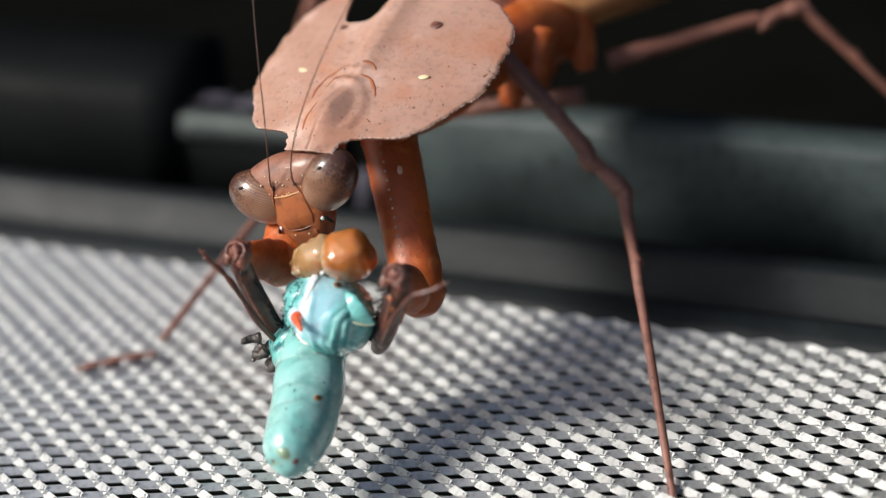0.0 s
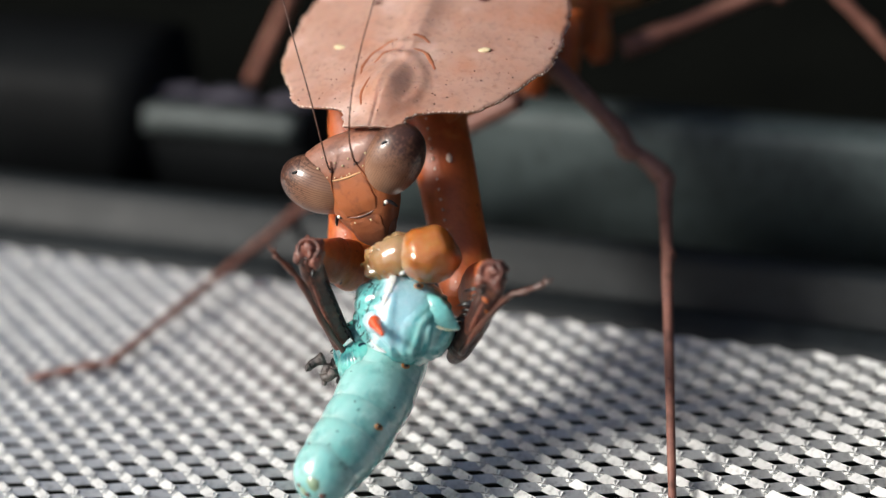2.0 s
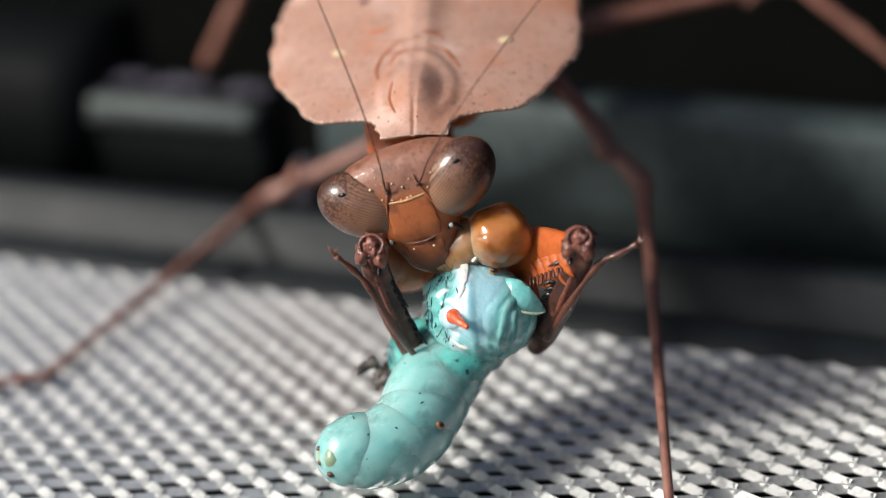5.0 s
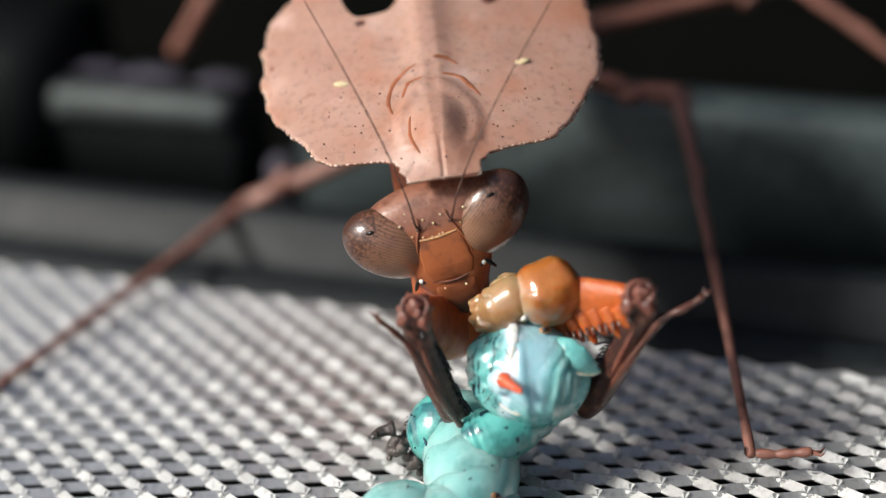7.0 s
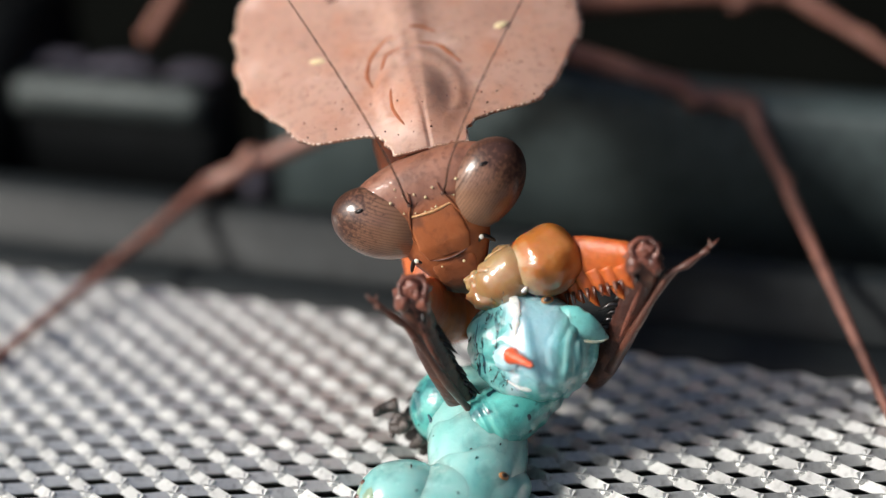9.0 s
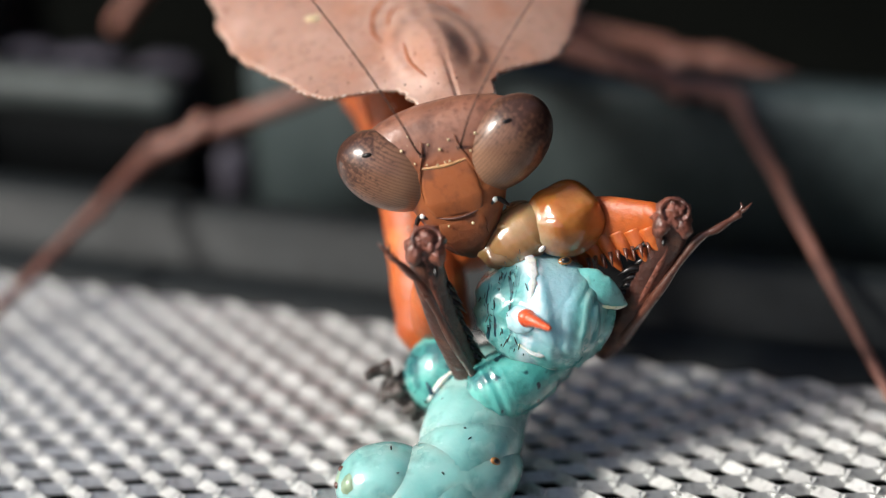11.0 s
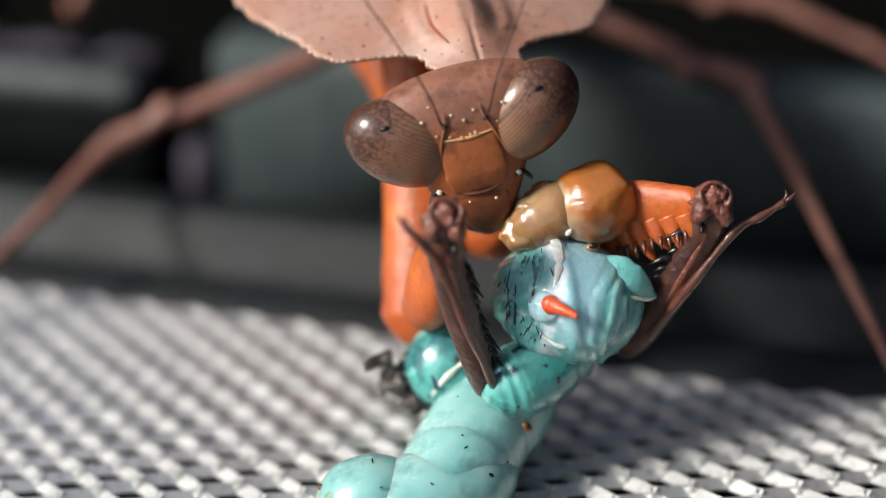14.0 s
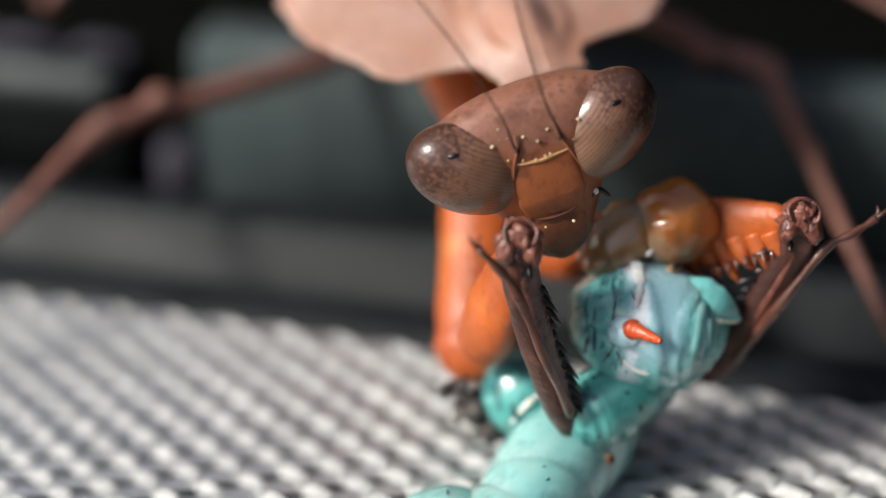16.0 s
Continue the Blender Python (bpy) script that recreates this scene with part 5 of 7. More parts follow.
    walk(right_arm[0], [
        (0, pose(-0.0059, -0.02639, 0.02091, 180, -51.2, 84.3)),
        (0.5, pose(-0.00692, -0.02443, 0.02051, -180, -49.6, 88.5)),
        (1, pose(-0.00305, -0.024, 0.02117, 180, -48.2, 89.6)),
        (1.5, pose(-0.00156, -0.02494, 0.02072, 180, -50.3, 96.3)),
        (2, pose(0.00057, -0.02545, 0.02009, 180, -52.5, 101.8)),
        (2.5, pose(0.00089, -0.0244, 0.01988, 180, -53.3, 103)),
        (3, pose(-0.00023, -0.02305, 0.01934, -180, -54.1, 105.2)),
        (3.5, pose(-0.00196, -0.02158, 0.01946, 180, -55.9, 109.5)),
        (4, pose(0.00099, -0.02107, 0.02, 180, -57.1, 111.1)),
        (6.5, pose(0.00775, -0.02091, 0.01623, 180, -67.7, 140.2)),
        (7, pose(0.00871, -0.02079, 0.0158, -180, -67.5, 140.6)),
        (7.5, pose(0.00958, -0.02029, 0.01535, 180, -67.2, 141)),
        (8, pose(0.00945, -0.01959, 0.01537, 180, -67.3, 141.4)),
        (8.5, pose(0.00872, -0.01766, 0.01563, -180, -67.8, 141.7)),
        (9, pose(0.00919, -0.01665, 0.01573, 180, -67.9, 141.9)),
        (11.5, pose(0.01047, -0.01477, 0.01656, 180, -68.9, 142.2)),
        (12, pose(0.00991, -0.01481, 0.01637, 180, -68.9, 142.3)),
        (12.5, pose(0.01048, -0.01531, 0.01481, -180, -67.8, 141.7)),
        (13, pose(0.01165, -0.01489, 0.01467, 180, -67.7, 141.5)),
        (13.5, pose(0.01267, -0.01416, 0.01492, 180, -67.9, 141.5)),
        (14, pose(0.01192, -0.01296, 0.01591, -180, -69, 142)),
        (14.5, pose(0.01185, -0.01241, 0.01689, 180, -69.7, 142.4)),
        (15, pose(0.0115, -0.01233, 0.01663, 180, -69.7, 142.6)),
        (15.5, pose(0.01276, -0.01297, 0.01639, -180, -68.9, 141.1)),
        (16, pose(0.01498, -0.013, 0.01495, 180, -67.7, 140.2)),
    ])
    walk(antennae[0], [
        (0, pose(-0.00082, 0.00035, 0.0013, 0, -0, -36)),
        (0.5, pose(-0.00082, 0.00035, 0.0013, 0, -0, -45)),
        (1, pose(-0.00082, 0.00035, 0.0013, 0, -0, -39)),
        (1.5, pose(-0.00082, 0.00035, 0.0013, 0, -0, -39)),
        (2, pose(-0.00082, 0.00035, 0.0013, 0, -0, -24)),
        (2.5, pose(-0.00082, 0.00035, 0.0013, 0, -0, -18)),
        (3, pose(-0.00082, 0.00035, 0.0013, 0, -0, -18)),
        (3.5, pose(-0.00082, 0.00035, 0.0013, 0, -0, -30)),
        (4, pose(-0.00082, 0.00035, 0.0013, 0, -0, -28)),
        (6.5, pose(-0.00082, 0.00035, 0.0013, 0, -0, -16)),
        (7, pose(-0.00082, 0.00035, 0.0013, 0, -0, -16)),
        (7.5, pose(-0.00082, 0.00035, 0.0013, 0, -0, -14)),
        (8, pose(-0.00082, 0.00035, 0.0013, 0, -0, -12)),
        (8.5, pose(-0.00082, 0.00035, 0.0013, 0, -0, -16)),
        (9, pose(-0.00082, 0.00035, 0.0013, 0, -0, -14)),
        (11.5, pose(-0.00082, 0.00035, 0.0013, 0, -0, 0)),
        (12, pose(-0.00082, 0.00035, 0.0013, 0, -0, -5)),
        (12.5, pose(-0.00082, 0.00035, 0.0013, 0, -0, -12)),
        (13, pose(-0.00082, 0.00035, 0.0013, 0, -0, -11)),
        (13.5, pose(-0.00082, 0.00035, 0.0013, 0, -0, -6)),
        (14, pose(-0.00082, 0.00035, 0.0013, 0, -0, -2)),
        (14.5, pose(-0.00082, 0.00035, 0.0013, 0, -0, -2)),
        (15, pose(-0.00082, 0.00035, 0.0013, 0, -0, -15)),
        (15.5, pose(-0.00082, 0.00035, 0.0013, 0, -0, -14)),
        (16, pose(-0.00082, 0.00035, 0.0013, 0, -0, -4)),
    ])
    walk(antennae[1], [
        (0, pose(0.00082, 0.00035, 0.0013, 0, -0, -13)),
        (0.5, pose(0.00082, 0.00035, 0.0013, 0, -0, -24)),
        (1, pose(0.00082, 0.00035, 0.0013, 0, -0, -17)),
        (1.5, pose(0.00082, 0.00035, 0.0013, 0, -0, -16)),
        (2, pose(0.00082, 0.00035, 0.0013, 0, -0, -5)),
        (2.5, pose(0.00082, 0.00035, 0.0013, 0, -0, -3)),
        (3, pose(0.00082, 0.00035, 0.0013, 0, -0, -8)),
        (3.5, pose(0.00082, 0.00035, 0.0013, 0, -0, -28)),
        (4, pose(0.00082, 0.00035, 0.0013, 0, -0, -33)),
        (6.5, pose(0.00082, 0.00035, 0.0013, 0, -0, -20)),
        (7, pose(0.00082, 0.00035, 0.0013, 0, -0, -20)),
        (7.5, pose(0.00082, 0.00035, 0.0013, 0, -0, -15)),
        (8, pose(0.00082, 0.00035, 0.0013, 0, -0, -14)),
        (8.5, pose(0.00082, 0.00035, 0.0013, 0, -0, -22)),
        (9, pose(0.00082, 0.00035, 0.0013, 0, -0, -22)),
        (11.5, pose(0.00082, 0.00035, 0.0013, 0, -0, -21)),
        (12, pose(0.00082, 0.00035, 0.0013, 0, -0, -27)),
        (12.5, pose(0.00082, 0.00035, 0.0013, 0, -0, -19)),
        (13, pose(0.00082, 0.00035, 0.0013, 0, -0, -10)),
        (13.5, pose(0.00082, 0.00035, 0.0013, 0, -0, -2)),
        (14, pose(0.00082, 0.00035, 0.0013, 0, -0, -13)),
        (14.5, pose(0.00082, 0.00035, 0.0013, 0, -0, -22)),
        (15, pose(0.00082, 0.00035, 0.0013, 0, -0, -28)),
        (15.5, pose(0.00082, 0.00035, 0.0013, 0, -0, -9)),
        (16, pose(0.00082, 0.00035, 0.0013, 0, -0, 21)),
    ])
    walk(prey, [
        (0, pose(-0.01146, 0.07458, 0.01338, 65.4, 10, -24)),
        (0.5, pose(-0.01276, 0.07642, 0.01332, 63.9, 12.7, -23.3)),
        (1, pose(-0.0086, 0.07635, 0.01397, 61.8, 10.9, -21.1)),
        (1.5, pose(-0.00701, 0.07517, 0.01369, 62.3, 11.8, -20.8)),
        (2, pose(-0.00472, 0.07432, 0.0131, 62.9, 11.8, -19.2)),
        (2.5, pose(-0.00436, 0.07517, 0.0129, 63.4, 10.9, -17.8)),
        (3, pose(-0.00563, 0.07645, 0.01252, 64.1, 11.9, -17.1)),
        (3.5, pose(-0.00748, 0.07794, 0.01274, 64.3, 11.8, -17.5)),
        (4, pose(-0.00423, 0.07792, 0.0131, 61.3, 8.7, -15.5)),
        (6.5, pose(0.00321, 0.07668, 0.00918, 61.2, 5.8, -9)),
        (7, pose(0.00423, 0.07652, 0.0088, 60.3, 5.8, -8)),
        (7.5, pose(0.00518, 0.07678, 0.00838, 59.3, 5.8, -7.2)),
        (8, pose(0.00509, 0.07731, 0.00839, 58.6, 4.8, -6.8)),
        (8.5, pose(0.00443, 0.07916, 0.00856, 59, 2.6, -5.1)),
        (9, pose(0.00499, 0.08004, 0.00869, 60.4, 2, -3)),
        (11.5, pose(0.00613, 0.0813, 0.01033, 60, 6.5, -0.9)),
        (12, pose(0.00553, 0.08118, 0.01019, 59.4, 6.5, -1.5)),
        (12.5, pose(0.00625, 0.08064, 0.00842, 60, 5.2, -2.4)),
        (13, pose(0.00754, 0.08089, 0.00829, 59.2, 4.8, -1.7)),
        (13.5, pose(0.00863, 0.08149, 0.00867, 58.5, 5.5, -1.1)),
        (14, pose(0.00763, 0.0827, 0.0101, 58.3, 8.8, -1)),
        (14.5, pose(0.00754, 0.08305, 0.01125, 57.5, 9.1, 0.1)),
        (15, pose(0.00716, 0.08305, 0.01104, 57.3, 9.3, 0.1)),
        (15.5, pose(0.00864, 0.08244, 0.01062, 57.8, 7.3, -1.4)),
        (16, pose(0.01109, 0.08243, 0.00909, 57.9, 7.3, -2.2)),
    ])
    walk(coxa_right, [
        (0, pose(-0.00514, -0.01874, 0.01474, 10.9, -40.2, -94.6)),
        (0.5, pose(-0.00673, -0.01707, 0.01425, 4.5, -32.5, -91.3)),
        (1, pose(-0.003, -0.01693, 0.01484, 10.4, -34.2, -93.3)),
        (1.5, pose(-0.00235, -0.01777, 0.01473, 8.7, -37.7, -93.3)),
        (2, pose(-0.00094, -0.01824, 0.01443, 9.5, -39.3, -93.8)),
        (2.5, pose(-0.00078, -0.0172, 0.01437, 10.6, -38.9, -94.2)),
        (3, pose(-0.00219, -0.01586, 0.01395, 9, -37.5, -93.4)),
        (3.5, pose(-0.00455, -0.01429, 0.01422, 2.9, -33.6, -90.9)),
        (4, pose(-0.00178, -0.01389, 0.01501, 11.1, -43.7, -95.3)),
        (6.5, pose(-0.00054, -0.01399, 0.0118, 8.6, -51.2, -95.1)),
        (7, pose(0.00045, -0.014, 0.01136, 16.3, -55.7, -100.8)),
        (7.5, pose(0.00135, -0.01363, 0.01091, 26.7, -57.9, -108.9)),
        (8, pose(0.00115, -0.01296, 0.01093, 20.5, -63.7, -105.9)),
        (8.5, pose(0.0003, -0.01101, 0.01125, 22.8, -61.7, -107.1)),
        (9, pose(0.00076, -0.01004, 0.01138, 28.4, -60.5, -111.1)),
        (11.5, pose(0.00219, -0.00835, 0.01251, 53.6, -52.4, -127.3)),
        (12, pose(0.00159, -0.00837, 0.0123, 21.3, -49.5, -102.4)),
        (12.5, pose(0.00225, -0.00881, 0.01052, 40.8, -52.7, -117)),
        (13, pose(0.00354, -0.00844, 0.01042, 39.9, -44.6, -111.6)),
        (13.5, pose(0.00466, -0.00779, 0.01077, 44.8, -46.9, -116.5)),
        (14, pose(0.00382, -0.00664, 0.01196, 43.3, -50.9, -118)),
        (14.5, pose(0.00372, -0.00616, 0.0131, 47.3, -55.5, -123.9)),
        (15, pose(0.00336, -0.0061, 0.01283, 48.9, -58.8, -127.1)),
        (15.5, pose(0.0048, -0.00656, 0.01245, 58.2, -60.4, -136.5)),
        (16, pose(0.0073, -0.00659, 0.01086, 56.6, -59.5, -134.5)),
    ])
    walk(coxa_left, [
        (0, pose(-0.01383, -0.01817, 0.01772, -29.2, -52.4, -71.5)),
        (0.5, pose(-0.015, -0.01619, 0.01773, -27.6, -44.9, -75.7)),
        (1, pose(-0.01114, -0.01617, 0.01805, -18.8, -48.3, -79.5)),
        (1.5, pose(-0.00964, -0.01711, 0.01763, -12.9, -50.3, -82.5)),
        (2, pose(-0.00752, -0.0178, 0.01682, -3.5, -50.1, -88)),
        (2.5, pose(-0.00731, -0.01695, 0.01637, -1.2, -48.5, -89.4)),
        (3, pose(-0.00857, -0.01561, 0.0159, -1, -46.1, -89.5)),
        (3.5, pose(-0.01043, -0.01409, 0.01601, -3.9, -42.5, -88.2)),
        (4, pose(-0.00744, -0.01408, 0.016, 6, -50.6, -93.5)),
        (6.5, pose(-0.00093, -0.01482, 0.01129, 4, -27.1, -90.7)),
        (7, pose(6e-05, -0.01486, 0.01079, 7.6, -32.9, -92.2)),
        (7.5, pose(0.00098, -0.01451, 0.01028, 11.6, -37.5, -94.3)),
        (8, pose(0.00082, -0.01393, 0.01014, 9.1, -42.1, -94.1)),
        (8.5, pose(3e-05, -0.01221, 0.00999, 9.8, -38.3, -93.8)),
        (9, pose(0.00053, -0.01137, 0.00987, 12, -37.5, -94.5)),
        (11.5, pose(1e-05, -0.0106, 0.00906, 2.5, -36.7, -90.9)),
        (12, pose(-0.00063, -0.01031, 0.00944, 0.6, -38.3, -90.2)),
        (12.5, pose(-2e-05, -0.01054, 0.00807, 1.2, -35.4, -90.4)),
        (13, pose(0.00102, -0.01021, 0.00786, 1.6, -26.5, -90.3)),
        (13.5, pose(0.00175, -0.00978, 0.00771, 0.2, -30.1, -90)),
        (14, pose(0.00051, -0.00861, 0.00886, -4.5, -32.9, -88.7)),
        (14.5, pose(5e-05, -0.0084, 0.00942, -7.4, -37.7, -87.2)),
        (15, pose(-0.00048, -0.00825, 0.00927, -10, -41.2, -85.7)),
        (15.5, pose(0.00074, -0.00877, 0.00874, -11.6, -46, -84)),
        (16, pose(0.00307, -0.0087, 0.00728, -10.6, -46.1, -84.5)),
    ])
    walk(right_leg[0], [
        (0, pose(0.00888, -0.00853, 0.01657, 40, -22.1, -95.5)),
        (0.5, pose(0.00896, -0.00853, 0.01661, 44.5, -23.9, -97.9)),
        (1, pose(0.01059, -0.00788, 0.0166, 41.5, -24.8, -97.7)),
        (1.5, pose(0.01127, -0.00761, 0.01652, 43.2, -23.7, -97.2)),
        (2, pose(0.01193, -0.00725, 0.01632, 43.9, -23.4, -96.9)),
        (2.5, pose(0.01154, -0.00682, 0.01603, 43.5, -25.6, -98.7)),
        (3, pose(0.01027, -0.00652, 0.01563, 43.1, -29.3, -101.8)),
        (3.5, pose(0.00934, -0.00646, 0.01527, 43.1, -31.3, -103.4)),
        (4, pose(0.01036, -0.00606, 0.01515, 45.1, -35.1, -107.5)),
        (6.5, pose(0.01115, -0.00468, 0.01405, 46.7, -28.8, -102.7)),
        (7, pose(0.01401, 0.0031, 0.01562, 72.2, -12.6, -80.6)),
        (7.5, pose(0.01721, 0.00651, 0.01931, 102.9, -15.9, -87.2)),
        (8, pose(0.01875, 0.00545, 0.01357, 77.3, -16.1, -90.9)),
        (8.5, pose(0.01843, 0.00537, 0.01322, 74.5, -18.2, -96.6)),
        (9, pose(0.01822, 0.00554, 0.01304, 72.8, -19.2, -98.5)),
        (11.5, pose(0.01705, 0.00577, 0.01307, 76.8, -21, -106)),
        (12.5, pose(0.01836, 0.00559, 0.01323, 78.1, -20.7, -106.3)),
        (13, pose(0.01875, 0.00565, 0.01337, 78.7, -19.5, -102.4)),
        (13.5, pose(0.01898, 0.00623, 0.01336, 77.6, -20, -103.5)),
        (14, pose(0.01772, 0.00645, 0.01307, 71, -22.7, -105.8)),
        (14.5, pose(0.01687, 0.00643, 0.01286, 65, -26, -108.5)),
        (15, pose(0.01662, 0.00642, 0.01281, 66.4, -27.2, -111.6)),
        (15.5, pose(0.01783, 0.00663, 0.01305, 70.7, -26.6, -114.2)),
        (16, pose(0.01877, 0.00735, 0.01311, 73.1, -25.3, -113.9)),
    ])
    walk(right_leg[1], [
        (0, pose(0.00888, -0.00853, 0.01657, -172.4, -62.4, -95.7)),
        (0.5, pose(0.00896, -0.00853, 0.01661, -173.2, -61.9, -95)),
        (1, pose(0.01059, -0.00788, 0.0166, 175.1, -62.3, -86.3)),
        (1.5, pose(0.01127, -0.00761, 0.01652, 170.2, -62.1, -82.7)),
        (2, pose(0.01193, -0.00725, 0.01632, 165.4, -62, -79.1)),
        (2.5, pose(0.01154, -0.00682, 0.01603, 167.6, -63, -80.6)),
        (3, pose(0.01027, -0.00652, 0.01563, 176.8, -64.4, -87.5)),
        (3.5, pose(0.00934, -0.00646, 0.01527, -175.8, -64.8, -93.2)),
        (4, pose(0.01036, -0.00606, 0.01515, 175.8, -65.1, -86.7)),
        (6.5, pose(0.01115, -0.00468, 0.01405, 167.7, -66.8, -80.1)),
        (7, pose(0.01401, 0.0031, 0.01562, -178, -67.6, -91.6)),
        (7.5, pose(0.01721, 0.00651, 0.01931, -136.2, -50.9, -118.3)),
        (8, pose(0.01875, 0.00545, 0.01357, -153.5, -64.9, -111)),
        (8.5, pose(0.01843, 0.00537, 0.01322, -150.3, -64.6, -113.5)),
        (9, pose(0.01822, 0.00554, 0.01304, -148.4, -64.5, -115.1)),
        (11.5, pose(0.01705, 0.00577, 0.01307, -142.8, -61.5, -118.5)),
        (12.5, pose(0.01836, 0.00559, 0.01323, -152.4, -63.2, -111.4)),
        (13, pose(0.01875, 0.00565, 0.01337, -155.7, -63.5, -108.8)),
        (13.5, pose(0.01898, 0.00623, 0.01336, -157.4, -64.3, -107.6)),
        (14, pose(0.01772, 0.00645, 0.01307, -147.9, -62.8, -114.8)),
        (14.5, pose(0.01687, 0.00643, 0.01286, -142.4, -61.3, -118.8)),
        (15, pose(0.01662, 0.00642, 0.01281, -141.1, -60.7, -119.6)),
        (15.5, pose(0.01783, 0.00663, 0.01305, -149.1, -62.9, -113.9)),
        (16, pose(0.01877, 0.00735, 0.01311, -155.6, -64.8, -109.2)),
    ])
    walk(right_foot, [
        (0, pose(0.00999, -0.03058, 0.00514, -87.1, -16.5, -102.1)),
        (0.5, pose(0.00997, -0.03048, 0.00497, -87.1, -16.5, -102.1)),
        (1, pose(0.00986, -0.0299, 0.00508, -87.1, -16.5, -102.1)),
        (1.5, pose(0.00982, -0.02962, 0.00504, -87.1, -16.5, -102.1)),
        (2, pose(0.00979, -0.0293, 0.00503, -87.1, -16.5, -102.1)),
        (2.5, pose(0.00981, -0.02903, 0.005, -87.1, -16.5, -102.1)),
        (3, pose(0.00985, -0.02893, 0.00488, -87.1, -16.5, -102.1)),
        (3.5, pose(0.00987, -0.02896, 0.00472, -87.1, -16.5, -102.1)),
        (4, pose(0.00983, -0.02863, 0.00472, -87.1, -16.5, -102.1)),
        (6.5, pose(0.00977, -0.02758, 0.00447, -87.1, -16.5, -102.1)),
        (7, pose(0.01422, -0.0199, 0.00617, -87.1, -16.5, -102.1)),
        (7.5, pose(0.02575, -0.01392, 0.00801, -71.5, -12.2, -105.4)),
        (8, pose(0.0219, -0.01733, 0.00412, -87.1, -16.5, -102.1)),
        (8.5, pose(0.02194, -0.01743, 0.00397, -87.1, -16.5, -102.1)),
        (9, pose(0.02193, -0.0173, 0.00392, -87.1, -16.5, -102.1)),
        (11.5, pose(0.02194, -0.0167, 0.00362, -87.1, -16.5, -102.1)),
        (12.5, pose(0.02193, -0.01694, 0.00332, -87.1, -16.5, -102.1)),
        (13, pose(0.02189, -0.01685, 0.00325, -87.1, -16.5, -102.1)),
        (13.5, pose(0.02182, -0.01637, 0.00339, -87.1, -16.5, -102.1)),
        (14, pose(0.02183, -0.0161, 0.00344, -87.1, -16.5, -102.1)),
        (14.5, pose(0.02185, -0.01601, 0.00341, -87.1, -16.5, -102.1)),
        (15, pose(0.02186, -0.01597, 0.00335, -87.1, -16.5, -102.1)),
        (15.5, pose(0.02181, -0.0159, 0.00331, -87.1, -16.5, -102.1)),
        (16, pose(0.0217, -0.01538, 0.00347, -87.1, -16.5, -102.1)),
    ])
    walk(left_leg[0], [
        (0, pose(-0.0125, 0.00562, 0.017, -82.2, -14.7, -103.8)),
        (0.5, pose(-0.01376, 0.00792, 0.01291, -67.9, -8.4, -110.5)),
        (1, pose(-0.01152, 0.00648, 0.01338, -68.2, -10.2, -105.3)),
        (1.5, pose(-0.01222, 0.00758, 0.01088, -63.1, -6.6, -110.1)),
        (2, pose(-0.01307, 0.00863, 0.00839, -59.6, -3.4, -113.7)),
        (2.5, pose(-0.01337, 0.00892, 0.00889, -60.9, -4.3, -112.8)),
        (3, pose(-0.01523, 0.00977, 0.01088, -66.1, -6.7, -112.6)),
        (3.5, pose(-0.01641, 0.01002, 0.01234, -69.2, -8.5, -111.3)),
        (4, pose(-0.01415, 0.00952, 0.0098, -62.8, -6.4, -108.4)),
        (6.5, pose(-0.01283, 0.00964, 0.00757, -60.7, -4.3, -110)),
        (7, pose(-0.01263, 0.00955, 0.00743, -62.6, -5.5, -108.7)),
        (7.5, pose(-0.01253, 0.00948, 0.00738, -63.9, -6.5, -106.3)),
        (8, pose(-0.01253, 0.00937, 0.00752, -65.9, -8, -105)),
        (8.5, pose(-0.01307, 0.0097, 0.00806, -64.4, -8.3, -102.8)),
        (9, pose(-0.01322, 0.00966, 0.0084, -64.7, -9.2, -100.8)),
        (11.5, pose(-0.0148, 0.0103, 0.0102, -71.1, -12.1, -95.9)),
        (12.5, pose(-0.01346, 0.00991, 0.00857, -64.3, -11.6, -95.3)),
        (13, pose(-0.01297, 0.01004, 0.00769, -62.4, -9.5, -99.1)),
        (13.5, pose(-0.01285, 0.0096, 0.00776, -63.2, -11.3, -96.2)),
        (14, pose(-0.01443, 0.00906, 0.01062, -70.5, -15.5, -89.1)),
        (14.5, pose(-0.01552, 0.00678, 0.01337, -82, -21.5, -66.6)),
        (15, pose(-0.01585, 0.00698, 0.01407, -85.4, -20.6, -64.3)),
        (15.5, pose(-0.01449, 0.00698, 0.01303, -85.1, -20.9, -63.7)),
        (16, pose(-0.01324, 0.00633, 0.01228, -87.2, -20.7, -61.2)),
    ])
